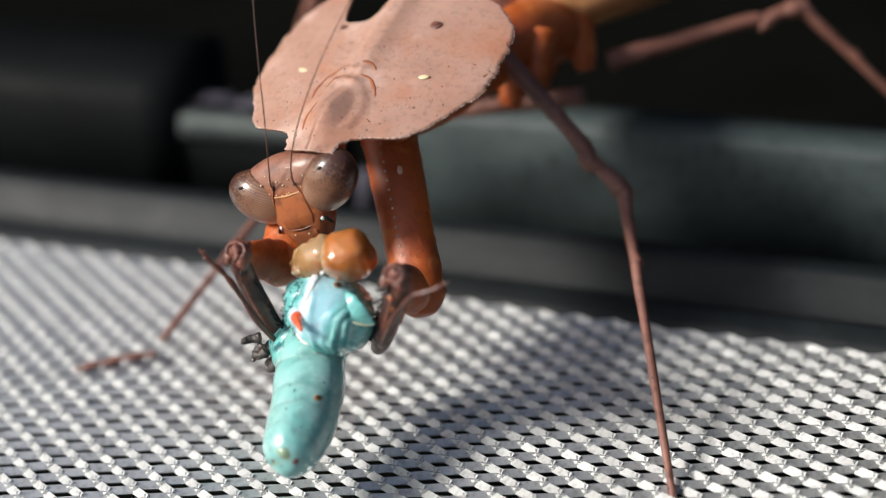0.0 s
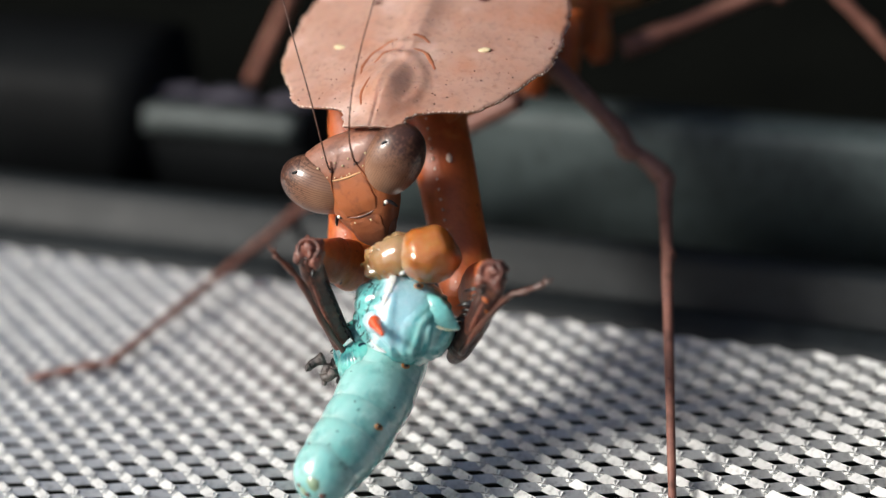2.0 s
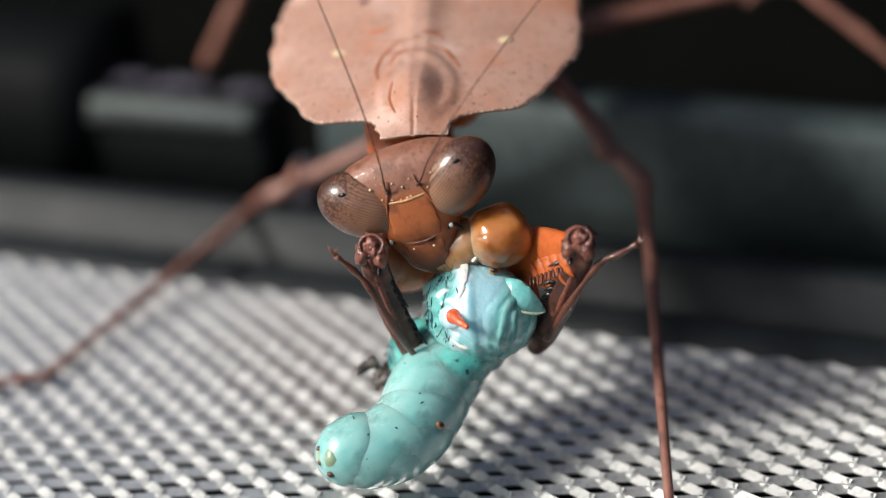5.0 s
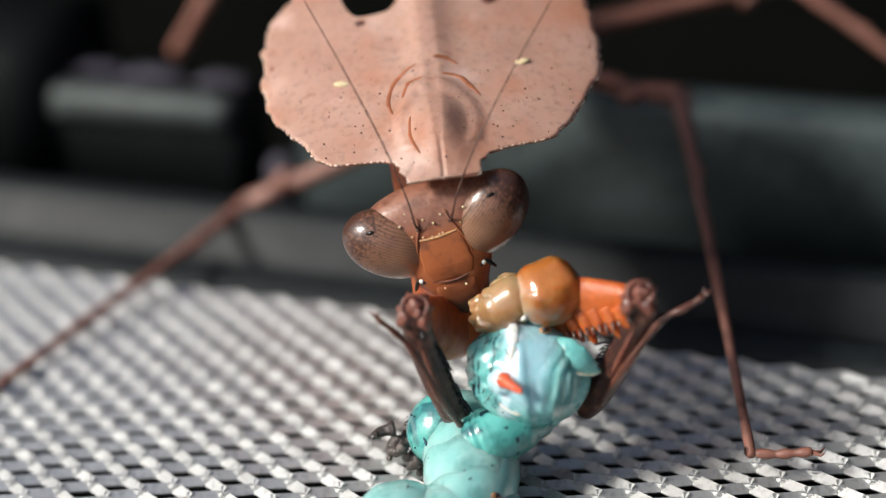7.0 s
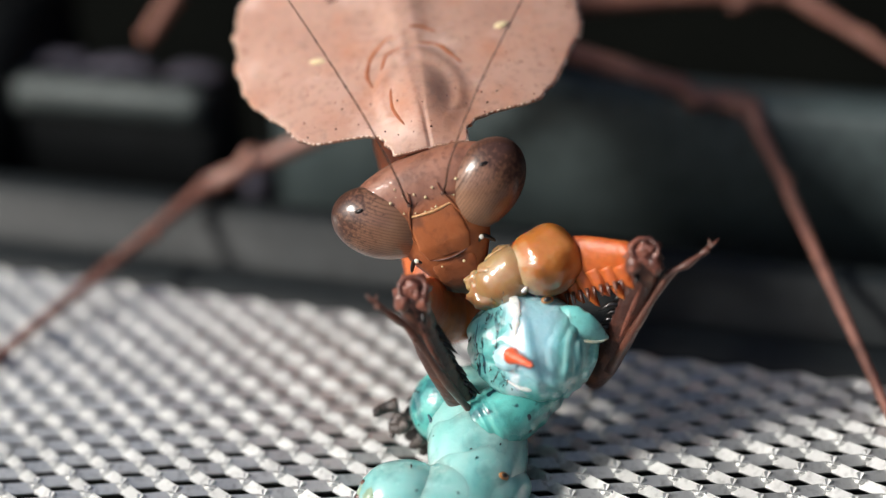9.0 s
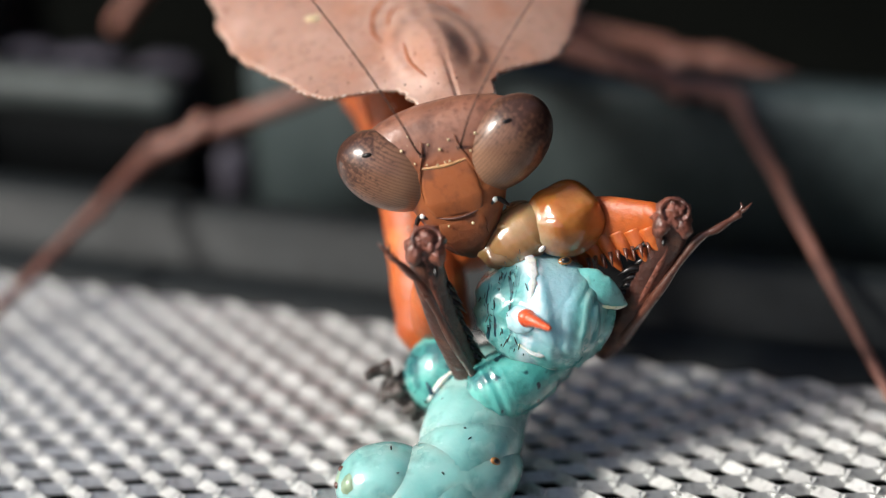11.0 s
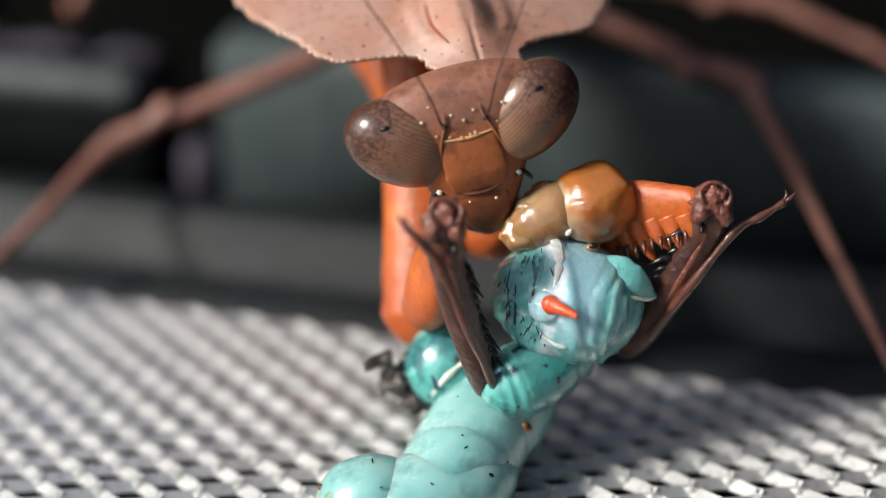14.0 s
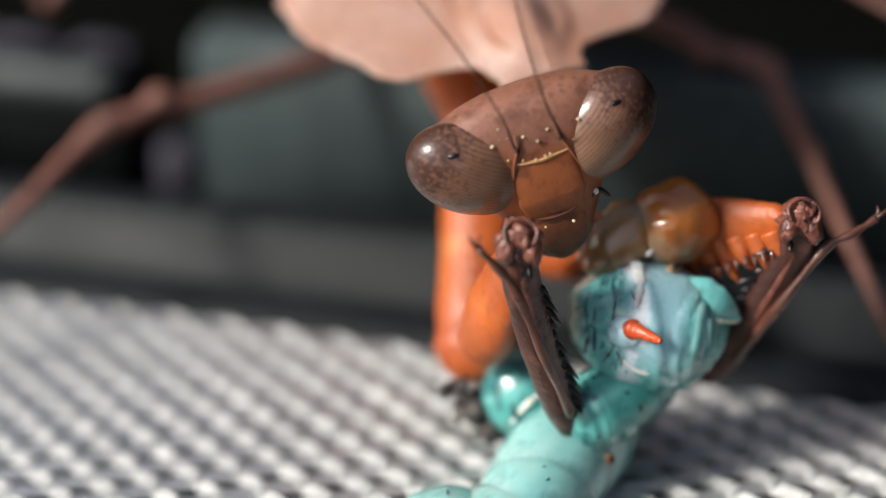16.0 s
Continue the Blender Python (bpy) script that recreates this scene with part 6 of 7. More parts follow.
    walk(left_leg[1], [
        (0, pose(-0.0125, 0.00562, 0.017, 122.7, -40.3, -59.4)),
        (0.5, pose(-0.01376, 0.00792, 0.01291, 110, -42.6, -45.2)),
        (1, pose(-0.01152, 0.00648, 0.01338, 110.3, -37.6, -51.2)),
        (1.5, pose(-0.01222, 0.00758, 0.01088, 103.5, -36.6, -44.9)),
        (2, pose(-0.01307, 0.00863, 0.00839, 97.1, -34.6, -39.2)),
        (2.5, pose(-0.01337, 0.00892, 0.00889, 99.3, -36.3, -39.8)),
        (3, pose(-0.01523, 0.00977, 0.01088, 108.6, -43.7, -42.4)),
        (3.5, pose(-0.01641, 0.01002, 0.01234, 116.9, -47.5, -47.2)),
        (4, pose(-0.01415, 0.00952, 0.0098, 105.1, -39.3, -43.3)),
        (6.5, pose(-0.01283, 0.00964, 0.00757, 97.7, -33.5, -41.3)),
        (7, pose(-0.01263, 0.00955, 0.00743, 98.1, -32.7, -42.9)),
        (7.5, pose(-0.01253, 0.00948, 0.00738, 98.6, -32.2, -44.4)),
        (8, pose(-0.01253, 0.00937, 0.00752, 100.3, -32.4, -46.5)),
        (8.5, pose(-0.01307, 0.0097, 0.00806, 102.9, -34, -47.3)),
        (9, pose(-0.01322, 0.00966, 0.0084, 104.9, -34.6, -48.9)),
        (11.5, pose(-0.0148, 0.0103, 0.0102, 115.3, -38.9, -54.2)),
        (12.5, pose(-0.01346, 0.00991, 0.00857, 108.3, -34.5, -52.7)),
        (13, pose(-0.01297, 0.01004, 0.00769, 104.3, -32.9, -50.4)),
        (13.5, pose(-0.01285, 0.0096, 0.00776, 105.5, -32.1, -53.1)),
        (14, pose(-0.01443, 0.00906, 0.01062, 119.1, -35.5, -61.3)),
        (14.5, pose(-0.01552, 0.00678, 0.01337, 127.1, -40.9, -63.1)),
        (15, pose(-0.01585, 0.00698, 0.01407, 130.9, -41.5, -65.5)),
        (15.5, pose(-0.01449, 0.00698, 0.01303, 123.9, -38.8, -62.3)),
        (16, pose(-0.01324, 0.00633, 0.01228, 119.1, -35.4, -61.9)),
    ])
    walk(right_hind[0], [
        (0, pose(0.02376, 0.00814, 0.02289, 95.7, -18.8, -74.8)),
        (0.5, pose(0.02305, 0.00834, 0.02213, 93.5, -18.1, -75.1)),
        (1, pose(0.02458, 0.01008, 0.02314, 97.8, -19.4, -74.5)),
        (1.5, pose(0.02475, 0.01056, 0.02314, 99.7, -19.9, -74.2)),
        (2, pose(0.02492, 0.01132, 0.023, 101.1, -20.5, -73.8)),
        (2.5, pose(0.02454, 0.01237, 0.0222, 99.5, -20, -73.8)),
        (3, pose(0.02352, 0.01294, 0.02084, 95, -18.5, -75.1)),
        (3.5, pose(0.02259, 0.01265, 0.0199, 91.5, -17.5, -76.8)),
        (4, pose(0.02355, 0.01478, 0.01967, 93.6, -18, -76)),
        (6.5, pose(0.02265, 0.01461, 0.01864, 92.9, -17.8, -76.7)),
        (7, pose(0.02287, 0.01576, 0.01794, 94, -18.1, -76.1)),
        (7.5, pose(0.02258, 0.01659, 0.01663, 92.9, -17.7, -77.6)),
        (8, pose(0.02378, 0.01809, 0.01672, 94.7, -18.3, -75.9)),
        (8.5, pose(0.02282, 0.01737, 0.01607, 89.8, -16.8, -81.6)),
        (9, pose(0.0227, 0.01748, 0.01571, 88.1, -16.6, -84.1)),
        (11.5, pose(0.01814, 0.01316, 0.01176, 78.2, -19.6, -102.6)),
        (12.5, pose(0.01909, 0.01355, 0.01242, 78.2, -19.1, -100.6)),
        (13, pose(0.0201, 0.01498, 0.01342, 82.7, -17.1, -93.2)),
        (13.5, pose(0.02145, 0.01693, 0.01394, 84.7, -16.8, -91.3)),
        (14, pose(0.0211, 0.01651, 0.01375, 80.8, -17.9, -97.1)),
        (14.5, pose(0.02041, 0.01558, 0.01338, 76.1, -20.5, -103.7)),
        (15, pose(0.01983, 0.01525, 0.01275, 75, -22, -107.2)),
        (15.5, pose(0.02246, 0.01853, 0.01354, 81.2, -18.4, -100)),
        (16, pose(0.02531, 0.02136, 0.01382, 86.4, -16.9, -93)),
    ])
    walk(right_hind[1], [
        (0, pose(0.02376, 0.00814, 0.02289, -137.2, -14, -87.4)),
        (0.5, pose(0.02305, 0.00834, 0.02213, -134.7, -14.8, -88)),
        (1, pose(0.02458, 0.01008, 0.02314, -139.2, -17.3, -90.5)),
        (1.5, pose(0.02475, 0.01056, 0.02314, -139.5, -18.1, -91.3)),
        (2, pose(0.02492, 0.01132, 0.023, -139.6, -19.6, -92.6)),
        (2.5, pose(0.02454, 0.01237, 0.0222, -137.3, -21.8, -94.8)),
        (3, pose(0.02352, 0.01294, 0.02084, -132.7, -23.1, -97)),
        (3.5, pose(0.02259, 0.01265, 0.0199, -129.2, -22.7, -97.4)),
        (4, pose(0.02355, 0.01478, 0.01967, -129.8, -26.4, -101.5)),
        (6.5, pose(0.02265, 0.01461, 0.01864, -126, -25.9, -102.4)),
        (7, pose(0.02287, 0.01576, 0.01794, -124.4, -27.8, -105.6)),
        (7.5, pose(0.02258, 0.01659, 0.01663, -120.3, -28.7, -109)),
        (8, pose(0.02378, 0.01809, 0.01672, -121.7, -31.7, -112.1)),
        (8.5, pose(0.02282, 0.01737, 0.01607, -118.9, -29.8, -111.5)),
        (9, pose(0.0227, 0.01748, 0.01571, -117.7, -29.8, -112.3)),
        (11.5, pose(0.01814, 0.01316, 0.01176, -104.2, -21.3, -106.1)),
        (12.5, pose(0.01909, 0.01355, 0.01242, -106.4, -22.3, -106.8)),
        (13, pose(0.0201, 0.01498, 0.01342, -109.5, -24.4, -109.3)),
        (13.5, pose(0.02145, 0.01693, 0.01394, -111.6, -27.5, -113.4)),
        (14, pose(0.0211, 0.01651, 0.01375, -110.9, -26.7, -112.6)),
        (14.5, pose(0.02041, 0.01558, 0.01338, -109.6, -25.2, -110.8)),
        (15, pose(0.01983, 0.01525, 0.01275, -107.5, -24.2, -110.5)),
        (15.5, pose(0.02246, 0.01853, 0.01354, -110.9, -29.8, -117.9)),
        (16, pose(0.02531, 0.02136, 0.01382, -113.6, -36.5, -124.6)),
    ])
    walk(left_hind[0], [
        (0, pose(-0.00585, 0.01186, 0.04028, -156, -22.7, -92.8)),
        (0.5, pose(-0.00636, 0.01208, 0.04059, -157.2, -22, -92.3)),
        (1, pose(-0.00487, 0.01294, 0.04019, -156.2, -22, -92.4)),
        (1.5, pose(-0.00436, 0.01285, 0.0399, -156.8, -21.5, -92.2)),
        (2, pose(-0.00375, 0.0129, 0.03959, -157.6, -20.9, -91.8)),
        (2.5, pose(-0.00362, 0.01349, 0.03971, -159.5, -19.6, -91.2)),
        (3, pose(-0.00415, 0.01423, 0.04021, -162, -18, -90.4)),
        (3.5, pose(-0.00484, 0.01446, 0.04062, -163.5, -17, -90.1)),
        (4, pose(-0.00304, 0.0156, 0.03995, -165.1, -16, -89.8)),
        (6.5, pose(-0.00257, 0.0143, 0.03935, -167.9, -14.2, -89.4)),
        (7, pose(-0.00124, 0.01467, 0.03862, -170.3, -12.9, -89.3)),
        (7.5, pose(-0.00011, 0.01526, 0.03799, -173.9, -11.2, -89.4)),
        (8, pose(0.0011, 0.01667, 0.03741, -173.5, -12.2, -89.5)),
        (8.5, pose(0.00039, 0.0179, 0.03817, -175.1, -11.8, -89.6)),
        (9, pose(0.00045, 0.01894, 0.03826, -175.7, -12, -89.6)),
        (11.5, pose(0.00118, 0.01923, 0.03773, 174.8, -8.8, -90.7)),
        (12.5, pose(0.0006, 0.01971, 0.03822, 177.9, -10, -90.3)),
        (13, pose(0.00053, 0.01808, 0.03809, 179, -9.3, -90.1)),
        (13.5, pose(0.00106, 0.02017, 0.03791, -179.5, -11.4, -89.9)),
        (14, pose(5e-05, 0.02266, 0.0387, -177.2, -13.2, -89.8)),
        (14.5, pose(-0.00099, 0.02479, 0.03925, -174.2, -14.7, -89.8)),
        (15, pose(-0.00053, 0.0258, 0.03881, -175.4, -15, -89.9)),
        (15.5, pose(0.00074, 0.0265, 0.03777, -175, -15.5, -89.9)),
        (16, pose(0.00232, 0.02694, 0.0364, -173.2, -16, -89.9)),
    ])
    walk(left_hind[1], [
        (0, pose(-0.00585, 0.01186, 0.04028, 152.4, 12.8, -105.3)),
        (0.5, pose(-0.00636, 0.01208, 0.04059, 153.7, 12.9, -104.5)),
        (1, pose(-0.00487, 0.01294, 0.04019, 151.2, 10.4, -105)),
        (1.5, pose(-0.00436, 0.01285, 0.0399, 150, 10.1, -105.5)),
        (2, pose(-0.00375, 0.0129, 0.03959, 148.7, 9.5, -106)),
        (2.5, pose(-0.00362, 0.01349, 0.03971, 148.9, 8.6, -105.4)),
        (3, pose(-0.00415, 0.01423, 0.04021, 150.5, 8, -104.1)),
        (3.5, pose(-0.00484, 0.01446, 0.04062, 152.1, 8.2, -103.3)),
        (4, pose(-0.00304, 0.0156, 0.03995, 149, 5.2, -103.4)),
        (6.5, pose(-0.00257, 0.0143, 0.03935, 147.2, 6.6, -105.2)),
        (7, pose(-0.00124, 0.01467, 0.03862, 144.6, 4.9, -105.7)),
        (7.5, pose(-0.00011, 0.01526, 0.03799, 142.6, 3.1, -105.6)),
        (8, pose(0.0011, 0.01667, 0.03741, 140.8, 0.3, -104.4)),
        (8.5, pose(0.00039, 0.0179, 0.03817, 143, -0.6, -102.6)),
        (9, pose(0.00045, 0.01894, 0.03826, 143.3, -2, -101.4)),
        (11.5, pose(0.00118, 0.01923, 0.03773, 141.8, -3, -101.3)),
        (12.5, pose(0.0006, 0.01971, 0.03822, 143.3, -3.2, -100.5)),
        (13, pose(0.00053, 0.01808, 0.03809, 142.8, -1, -102.4)),
        (13.5, pose(0.00106, 0.02017, 0.03791, 142.4, -4.1, -100.1)),
        (14, pose(5e-05, 0.02266, 0.0387, 145.2, -6.9, -97.2)),
        (14.5, pose(-0.00099, 0.02479, 0.03925, 147.6, -9.5, -94.8)),
        (15, pose(-0.00053, 0.0258, 0.03881, 146.6, -11.2, -93.8)),
        (15.5, pose(0.00074, 0.0265, 0.03777, 143.7, -12.8, -93)),
        (16, pose(0.00232, 0.02694, 0.0364, 140, -14.1, -92.3)),
    ])
    walk(prey_segments[0], [
        (0, pose(-0.00243, -0.00393, -0.00281, 19.7, -63.4, 129.1)),
        (0.5, pose(-0.00247, -0.00389, -0.00294, 12.6, -66.1, 141.8)),
        (1, pose(-0.00254, -0.00363, -0.00317, 3.9, -68.1, 149.6)),
        (1.5, pose(-0.00258, -0.00374, -0.00315, -0.3, -68.7, 159.6)),
        (2, pose(-0.00257, -0.00382, -0.00319, -5, -69.1, 168.4)),
        (2.5, pose(-0.00274, -0.00384, -0.00319, -8.3, -70.1, 173.9)),
        (3, pose(-0.00269, -0.0039, -0.00321, -7.4, -68.3, 174.7)),
        (3.5, pose(-0.00282, -0.00391, -0.00316, -7, -68, 175.1)),
        (4, pose(-0.00282, -0.00347, -0.00345, -15.1, -66.2, 179.2)),
        (6.5, pose(-0.00443, -0.00447, -0.00363, -10.5, -62.9, 152.3)),
        (7, pose(-0.0043, -0.00437, -0.0038, -13.1, -62.4, 154)),
        (7.5, pose(-0.00419, -0.00424, -0.00394, -15.7, -62, 155.6)),
        (8, pose(-0.00426, -0.00411, -0.00401, -16.9, -62.4, 155.5)),
        (8.5, pose(-0.0044, -0.00394, -0.00404, -16.6, -62.2, 152.4)),
        (9, pose(-0.00428, -0.00396, -0.00407, -15.6, -60.3, 149.7)),
        (11.5, pose(-0.00445, -0.00397, -0.00451, -25.2, -65.1, 158.2)),
        (12, pose(-0.00468, -0.00396, -0.00453, -26.8, -66.9, 160.1)),
        (12.5, pose(-0.00496, -0.00414, -0.0044, -24.8, -68.8, 157.5)),
        (13, pose(-0.005, -0.00402, -0.00452, -27.9, -69.5, 159.2)),
        (13.5, pose(-0.0048, -0.00389, -0.00465, -30.5, -69, 161.6)),
        (14, pose(-0.00457, -0.00389, -0.00482, -32.8, -67.4, 166.3)),
        (14.5, pose(-0.00445, -0.00367, -0.00497, -35.7, -66.6, 168.5)),
        (15, pose(-0.00444, -0.00367, -0.00502, -36.2, -66.5, 169.2)),
        (15.5, pose(-0.0046, -0.00375, -0.00481, -32.8, -68.5, 164.9)),
        (16, pose(-0.00444, -0.00387, -0.00475, -31, -68.8, 163.3)),
    ])
    walk(prey_segments[1], [
        (0, pose(-0.00105, -0.00469, -0.00208, 28.5, -49, 83)),
        (0.5, pose(-0.00096, -0.00458, -0.00223, 26.3, -46.8, 73.9)),
        (1, pose(-0.00101, -0.00438, -0.00248, 28.9, -52.3, 60.8)),
        (1.5, pose(-0.00095, -0.00436, -0.00247, 27.7, -51.5, 58)),
        (2, pose(-0.00085, -0.00434, -0.0025, 25.4, -51.7, 58.2)),
        (2.5, pose(-0.00091, -0.00432, -0.00252, 24, -51.2, 53)),
        (3, pose(-0.00091, -0.00433, -0.00248, 21.3, -49.5, 48.6)),
        (3.5, pose(-0.00107, -0.00429, -0.00243, 21, -48.5, 41.1)),
        (4, pose(-0.00119, -0.00397, -0.00272, 25.3, -51.9, 29.4)),
        (6.5, pose(-0.0031, -0.00556, -0.00277, 6.9, -51.1, 98.1)),
        (7, pose(-0.00302, -0.00548, -0.00294, 5.3, -51.8, 98)),
        (7.5, pose(-0.00293, -0.00538, -0.00308, 4.2, -52.6, 97.8)),
        (8, pose(-0.00301, -0.00528, -0.00317, 4.4, -53.5, 96.6)),
        (8.5, pose(-0.00322, -0.00517, -0.00318, 3.9, -53.5, 94.6)),
        (9, pose(-0.00316, -0.00521, -0.00316, 1.8, -52.2, 94.2)),
        (11.5, pose(-0.00288, -0.00577, -0.00353, 10.8, -56.6, 50.9)),
        (12, pose(-0.003, -0.00588, -0.00358, 14.6, -57.8, 42.4)),
        (12.5, pose(-0.0032, -0.00616, -0.00347, 17.8, -57.2, 32.8)),
        (13, pose(-0.00319, -0.00618, -0.00361, 21.2, -59.5, 24.2)),
        (13.5, pose(-0.00301, -0.00607, -0.00374, 22.2, -61, 23.5)),
        (14, pose(-0.00269, -0.00602, -0.00385, 20.7, -63.1, 28.7)),
        (14.5, pose(-0.0026, -0.00583, -0.00401, 21.4, -64.8, 28.1)),
        (15, pose(-0.00259, -0.00584, -0.00405, 21.7, -65.1, 28)),
        (15.5, pose(-0.00276, -0.00592, -0.00388, 23.1, -62.8, 24.9)),
        (16, pose(-0.00261, -0.006, -0.00383, 24, -62.2, 23.2)),
    ])
    walk(prey_segments[2], [
        (0, pose(-0.00034, -0.00599, -0.00104, 28.5, -47.9, 79.9)),
        (0.5, pose(-0.00052, -0.00594, -0.00111, 26.4, -46.2, 70.3)),
        (1, pose(-0.00083, -0.00616, -0.00135, 29.1, -52.1, 57.9)),
        (1.5, pose(-0.00089, -0.00615, -0.00128, 27.8, -51.5, 55.2)),
        (2, pose(-0.00087, -0.0061, -0.00132, 25.7, -51.8, 55.3)),
        (2.5, pose(-0.00114, -0.00607, -0.00129, 24.3, -51.5, 50.2)),
        (3, pose(-0.00131, -0.00592, -0.00123, 21.5, -50, 45.7)),
        (3.5, pose(-0.00167, -0.00581, -0.00114, 21, -49.3, 38.4)),
        (4, pose(-0.00209, -0.00557, -0.00149, 25.7, -52.6, 26.7)),
        (6.5, pose(-0.00283, -0.00648, -0.002, 8.5, -52.5, 92.4)),
        (7, pose(-0.00277, -0.00641, -0.00219, 7.1, -53.3, 92.3)),
        (7.5, pose(-0.00271, -0.00633, -0.00235, 6.2, -54.3, 92.1)),
        (8, pose(-0.00281, -0.00624, -0.00244, 6.5, -55.1, 90.8)),
        (8.5, pose(-0.00305, -0.00615, -0.00245, 5.9, -55.2, 88.8)),
        (9, pose(-0.00305, -0.00618, -0.0024, 3.3, -54.1, 88.9)),
        (11.5, pose(-0.00337, -0.00677, -0.00282, 9.6, -57.3, 55)),
        (12, pose(-0.00359, -0.00689, -0.00288, 13.3, -58.1, 47.2)),
        (12.5, pose(-0.00391, -0.00713, -0.00275, 16.5, -57.2, 38)),
        (13, pose(-0.00405, -0.00715, -0.00291, 19.5, -59.1, 29.9)),
        (13.5, pose(-0.00389, -0.00706, -0.00307, 20.3, -60.5, 29.2)),
        (14, pose(-0.00353, -0.00707, -0.00322, 18.4, -62.6, 34.8)),
        (14.5, pose(-0.00345, -0.00691, -0.00342, 18.6, -64.4, 34.6)),
        (15, pose(-0.00343, -0.00691, -0.00346, 18.9, -64.6, 34.6)),
        (15.5, pose(-0.00362, -0.00696, -0.00325, 21, -62.4, 30.8)),
        (16, pose(-0.00349, -0.00704, -0.0032, 22, -61.7, 29)),
    ])
    walk(prey_segments[3], [
        (0, pose(0.00011, -0.00707, -0.00016, 27.2, -43.8, 74.8)),
        (0.5, pose(-0.0003, -0.00709, -0.00017, 25.2, -42.9, 64.2)),
        (1, pose(-0.00084, -0.00766, -0.00039, 28.2, -50, 53)),
        (1.5, pose(-0.00099, -0.00766, -0.0003, 27, -49.7, 50.4)),
        (2, pose(-0.00103, -0.00759, -0.00032, 25, -50.2, 50.5)),
        (2.5, pose(-0.00147, -0.00753, -0.00027, 23.7, -50.3, 45.3)),
        (3, pose(-0.00181, -0.00727, -0.00019, 20.9, -49.3, 40.7)),
        (3.5, pose(-0.00236, -0.00709, -6e-05, 20.3, -48.9, 33.7)),
        (4, pose(-0.00301, -0.00689, -0.00046, 25.1, -52.2, 22.4)),
        (6.5, pose(-0.00265, -0.00755, -0.00123, 17.2, -52, 55.1)),
        (7, pose(-0.00261, -0.00749, -0.00143, 17.2, -53.3, 54.1)),
        (7.5, pose(-0.00258, -0.00742, -0.00161, 17.6, -54.6, 52.9)),
        (8, pose(-0.0027, -0.00735, -0.00172, 18.6, -55.2, 51)),
        (8.5, pose(-0.00299, -0.00727, -0.00173, 17.9, -55.5, 49.3)),
        (9, pose(-0.00304, -0.00728, -0.00166, 14.4, -55.6, 50.4)),
        (11.5, pose(-0.00379, -0.00785, -0.0021, 13.9, -60.8, 43.6)),
        (12, pose(-0.00407, -0.00796, -0.00218, 16.3, -61.1, 40.2)),
        (12.5, pose(-0.00447, -0.00816, -0.00202, 17.9, -59.6, 35.5)),
        (13, pose(-0.00474, -0.00817, -0.00222, 20, -60.9, 30.8)),
        (13.5, pose(-0.00459, -0.0081, -0.00241, 20.8, -62.4, 30.1)),
        (14, pose(-0.00418, -0.00817, -0.00258, 18.7, -64.4, 35.7)),
        (14.5, pose(-0.00413, -0.00802, -0.00281, 19.2, -66.2, 35.4)),
        (15, pose(-0.00409, -0.00804, -0.00287, 19.4, -66.4, 35.3)),
        (15.5, pose(-0.00429, -0.00806, -0.00262, 21.7, -64.2, 31.5)),
        (16, pose(-0.00417, -0.00812, -0.00256, 22.8, -63.5, 29.6)),
    ])
    walk(prey_segments[4], [
        (0, pose(0.00043, -0.00796, 0.00073, 25.3, -38.2, 69.8)),
        (0.5, pose(-0.00019, -0.00805, 0.00078, 23.4, -38.5, 58.5)),
        (1, pose(-0.00092, -0.00894, 0.00057, 26.5, -46.8, 49.1)),
        (1.5, pose(-0.00117, -0.00895, 0.00069, 25.4, -46.9, 46.5)),
        (2, pose(-0.00128, -0.00886, 0.00068, 23.6, -47.5, 46.4)),
        (2.5, pose(-0.00185, -0.00878, 0.00074, 22.3, -47.9, 41.3)),
        (3, pose(-0.00234, -0.00841, 0.00084, 19.6, -47.4, 36.4)),
        (3.5, pose(-0.00304, -0.00818, 0.001, 19, -47.4, 29.8)),
        (4, pose(-0.00393, -0.00802, 0.00055, 23.9, -50.8, 19.1)),
        (6.5, pose(-0.00335, -0.00866, -0.00037, 30.3, -64.5, -12.2)),
        (7, pose(-0.00335, -0.00861, -0.0006, 33.2, -65.2, -15.4)),
        (7.5, pose(-0.00335, -0.00855, -0.00081, 36.7, -65.8, -19.1)),
        (8, pose(-0.00349, -0.00847, -0.00094, 38.2, -65.5, -21.5)),
        (8.5, pose(-0.00383, -0.00836, -0.00095, 38.3, -66, -24.1)),
        (9, pose(-0.00393, -0.00834, -0.00088, 36.9, -68.1, -24.3)),
        (11.5, pose(-0.0047, -0.009, -0.00142, 46.7, -72.9, -27)),
        (12, pose(-0.00496, -0.00913, -0.0015, 48.1, -72.5, -27.4)),
        (12.5, pose(-0.00537, -0.00929, -0.00131, 44.9, -71.7, -24.8)),
        (13, pose(-0.00566, -0.00931, -0.00153, 48.6, -72, -28.4)),
        (13.5, pose(-0.00553, -0.00926, -0.00175, 52.6, -72.6, -32)),
        (14, pose(-0.00507, -0.00939, -0.00197, 57.1, -74.1, -33.1)),
        (14.5, pose(-0.00503, -0.00927, -0.00224, 63.1, -74.5, -39)),
        (15, pose(-0.005, -0.00927, -0.0023, 64.3, -74.5, -39.9)),
        (15.5, pose(-0.00521, -0.00927, -0.00201, 57.9, -73.2, -35)),
        (16, pose(-0.0051, -0.00932, -0.00193, 56.6, -72.9, -33.7)),
    ])
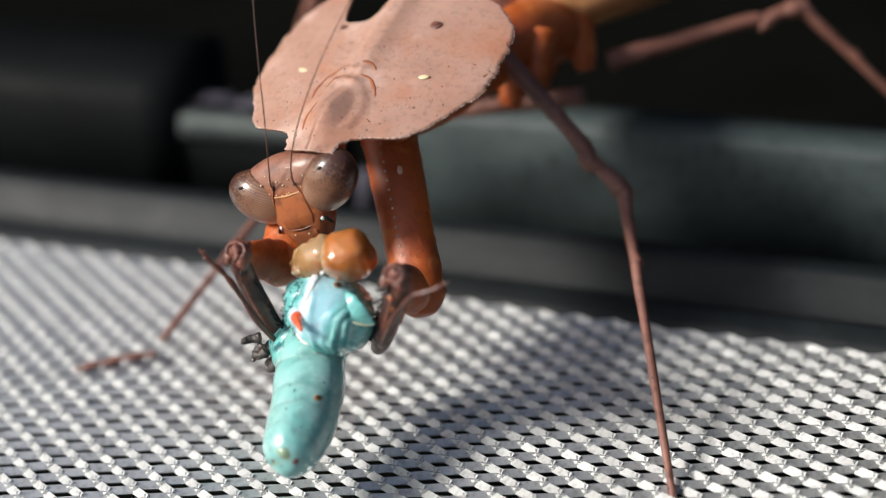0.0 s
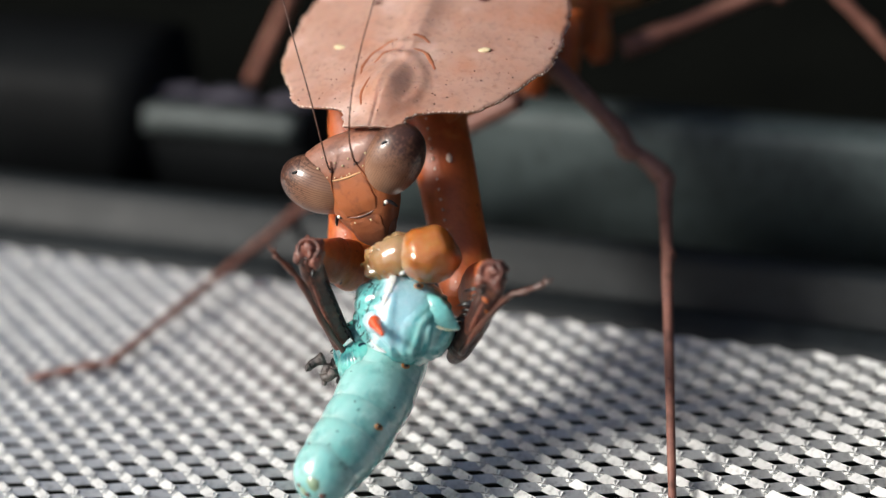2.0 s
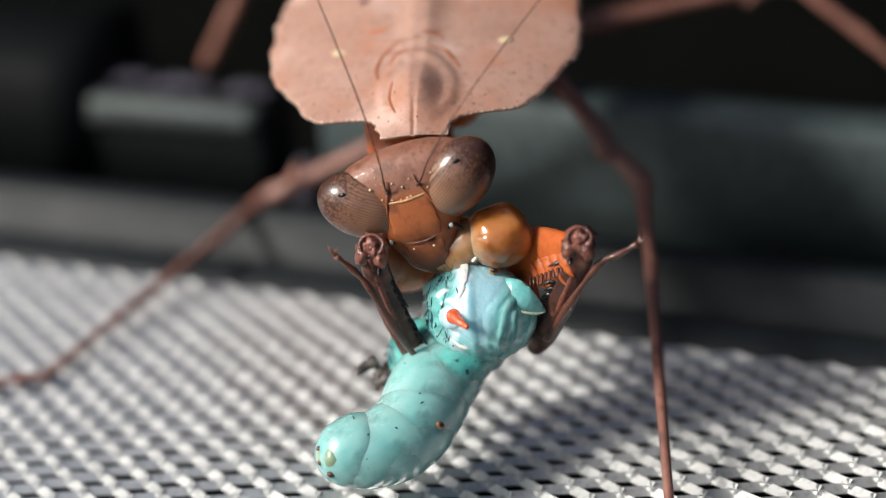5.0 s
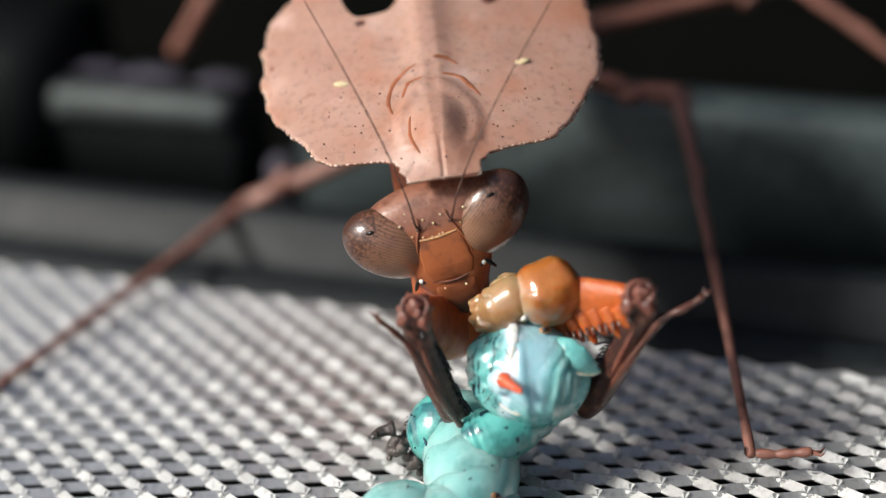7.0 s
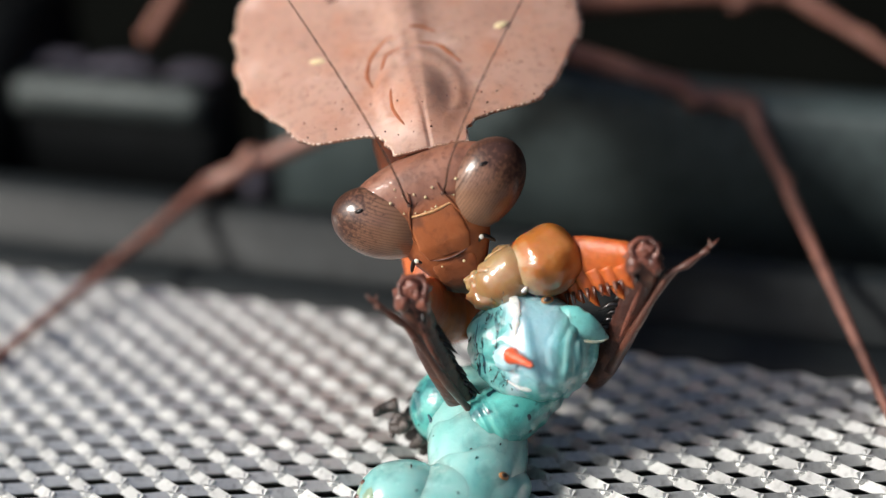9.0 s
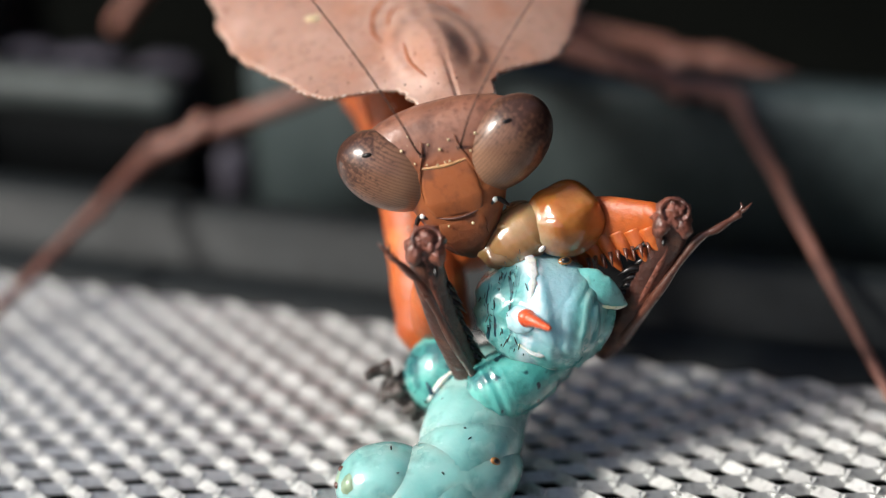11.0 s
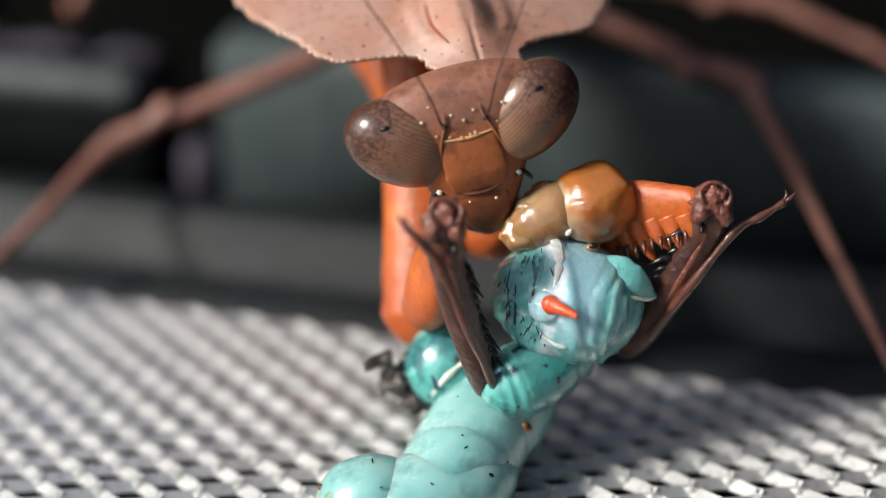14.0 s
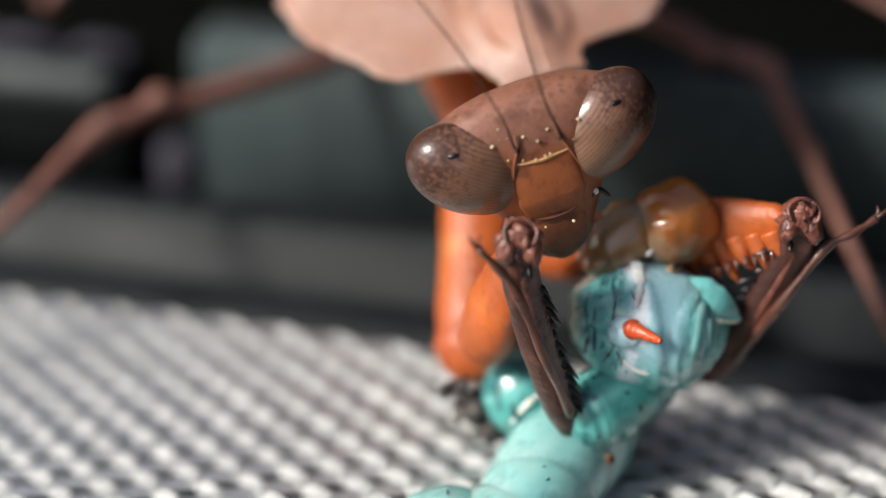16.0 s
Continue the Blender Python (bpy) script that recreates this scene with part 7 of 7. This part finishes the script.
    walk(prey_segments[5], [
        (0, pose(0.00065, -0.00877, 0.00165, 24.6, -36.1, 66.6)),
        (0.5, pose(-0.0002, -0.00894, 0.00175, 22.8, -37.1, 55.1)),
        (1, pose(-0.00111, -0.01016, 0.00155, 26.1, -45.8, 46.6)),
        (1.5, pose(-0.00145, -0.01016, 0.0017, 24.9, -46.1, 44.2)),
        (2, pose(-0.0016, -0.01005, 0.00168, 23.1, -46.8, 44.2)),
        (2.5, pose(-0.00234, -0.00995, 0.00176, 21.9, -47.3, 39.1)),
        (3, pose(-0.00297, -0.00948, 0.00188, 19.3, -47, 34.3)),
        (3.5, pose(-0.00382, -0.00919, 0.00207, 18.7, -47.2, 27.8)),
        (4, pose(-0.00491, -0.00907, 0.00158, 23.6, -50.7, 17.4)),
        (6.5, pose(-0.00568, -0.00869, 7e-05, 45.9, -74.6, -46.1)),
        (7, pose(-0.00568, -0.00862, -0.00021, 51.4, -74.6, -51.9)),
        (7.5, pose(-0.00568, -0.00856, -0.00046, 56.1, -74.1, -56.9)),
        (8, pose(-0.00582, -0.00845, -0.00058, 57.7, -73.5, -59.4)),
        (8.5, pose(-0.00617, -0.00822, -0.00061, 58.4, -74, -62.8)),
        (9, pose(-0.00628, -0.00813, -0.00061, 62.4, -75.9, -68.2)),
        (11.5, pose(-0.00713, -0.00913, -0.00136, 84.7, -76.7, -81.8)),
        (12, pose(-0.00741, -0.00932, -0.00144, 83.9, -76.1, -79.8)),
        (12.5, pose(-0.00784, -0.00949, -0.0012, 78.2, -76.6, -74)),
        (13, pose(-0.00814, -0.00951, -0.00145, 82.1, -75.8, -77.6)),
        (13.5, pose(-0.00801, -0.00947, -0.00172, 86.5, -75.3, -81.5)),
        (14, pose(-0.00754, -0.00973, -0.00202, 94.6, -75.3, -86.5)),
        (14.5, pose(-0.0075, -0.00959, -0.00235, 99.6, -74.3, -91.6)),
        (15, pose(-0.00747, -0.00961, -0.00243, 100.4, -74.1, -92.1)),
        (15.5, pose(-0.00769, -0.00957, -0.00204, 92.3, -74.8, -85.3)),
        (16, pose(-0.00757, -0.00963, -0.00194, 90.3, -74.9, -83.1)),
    ])


motions()
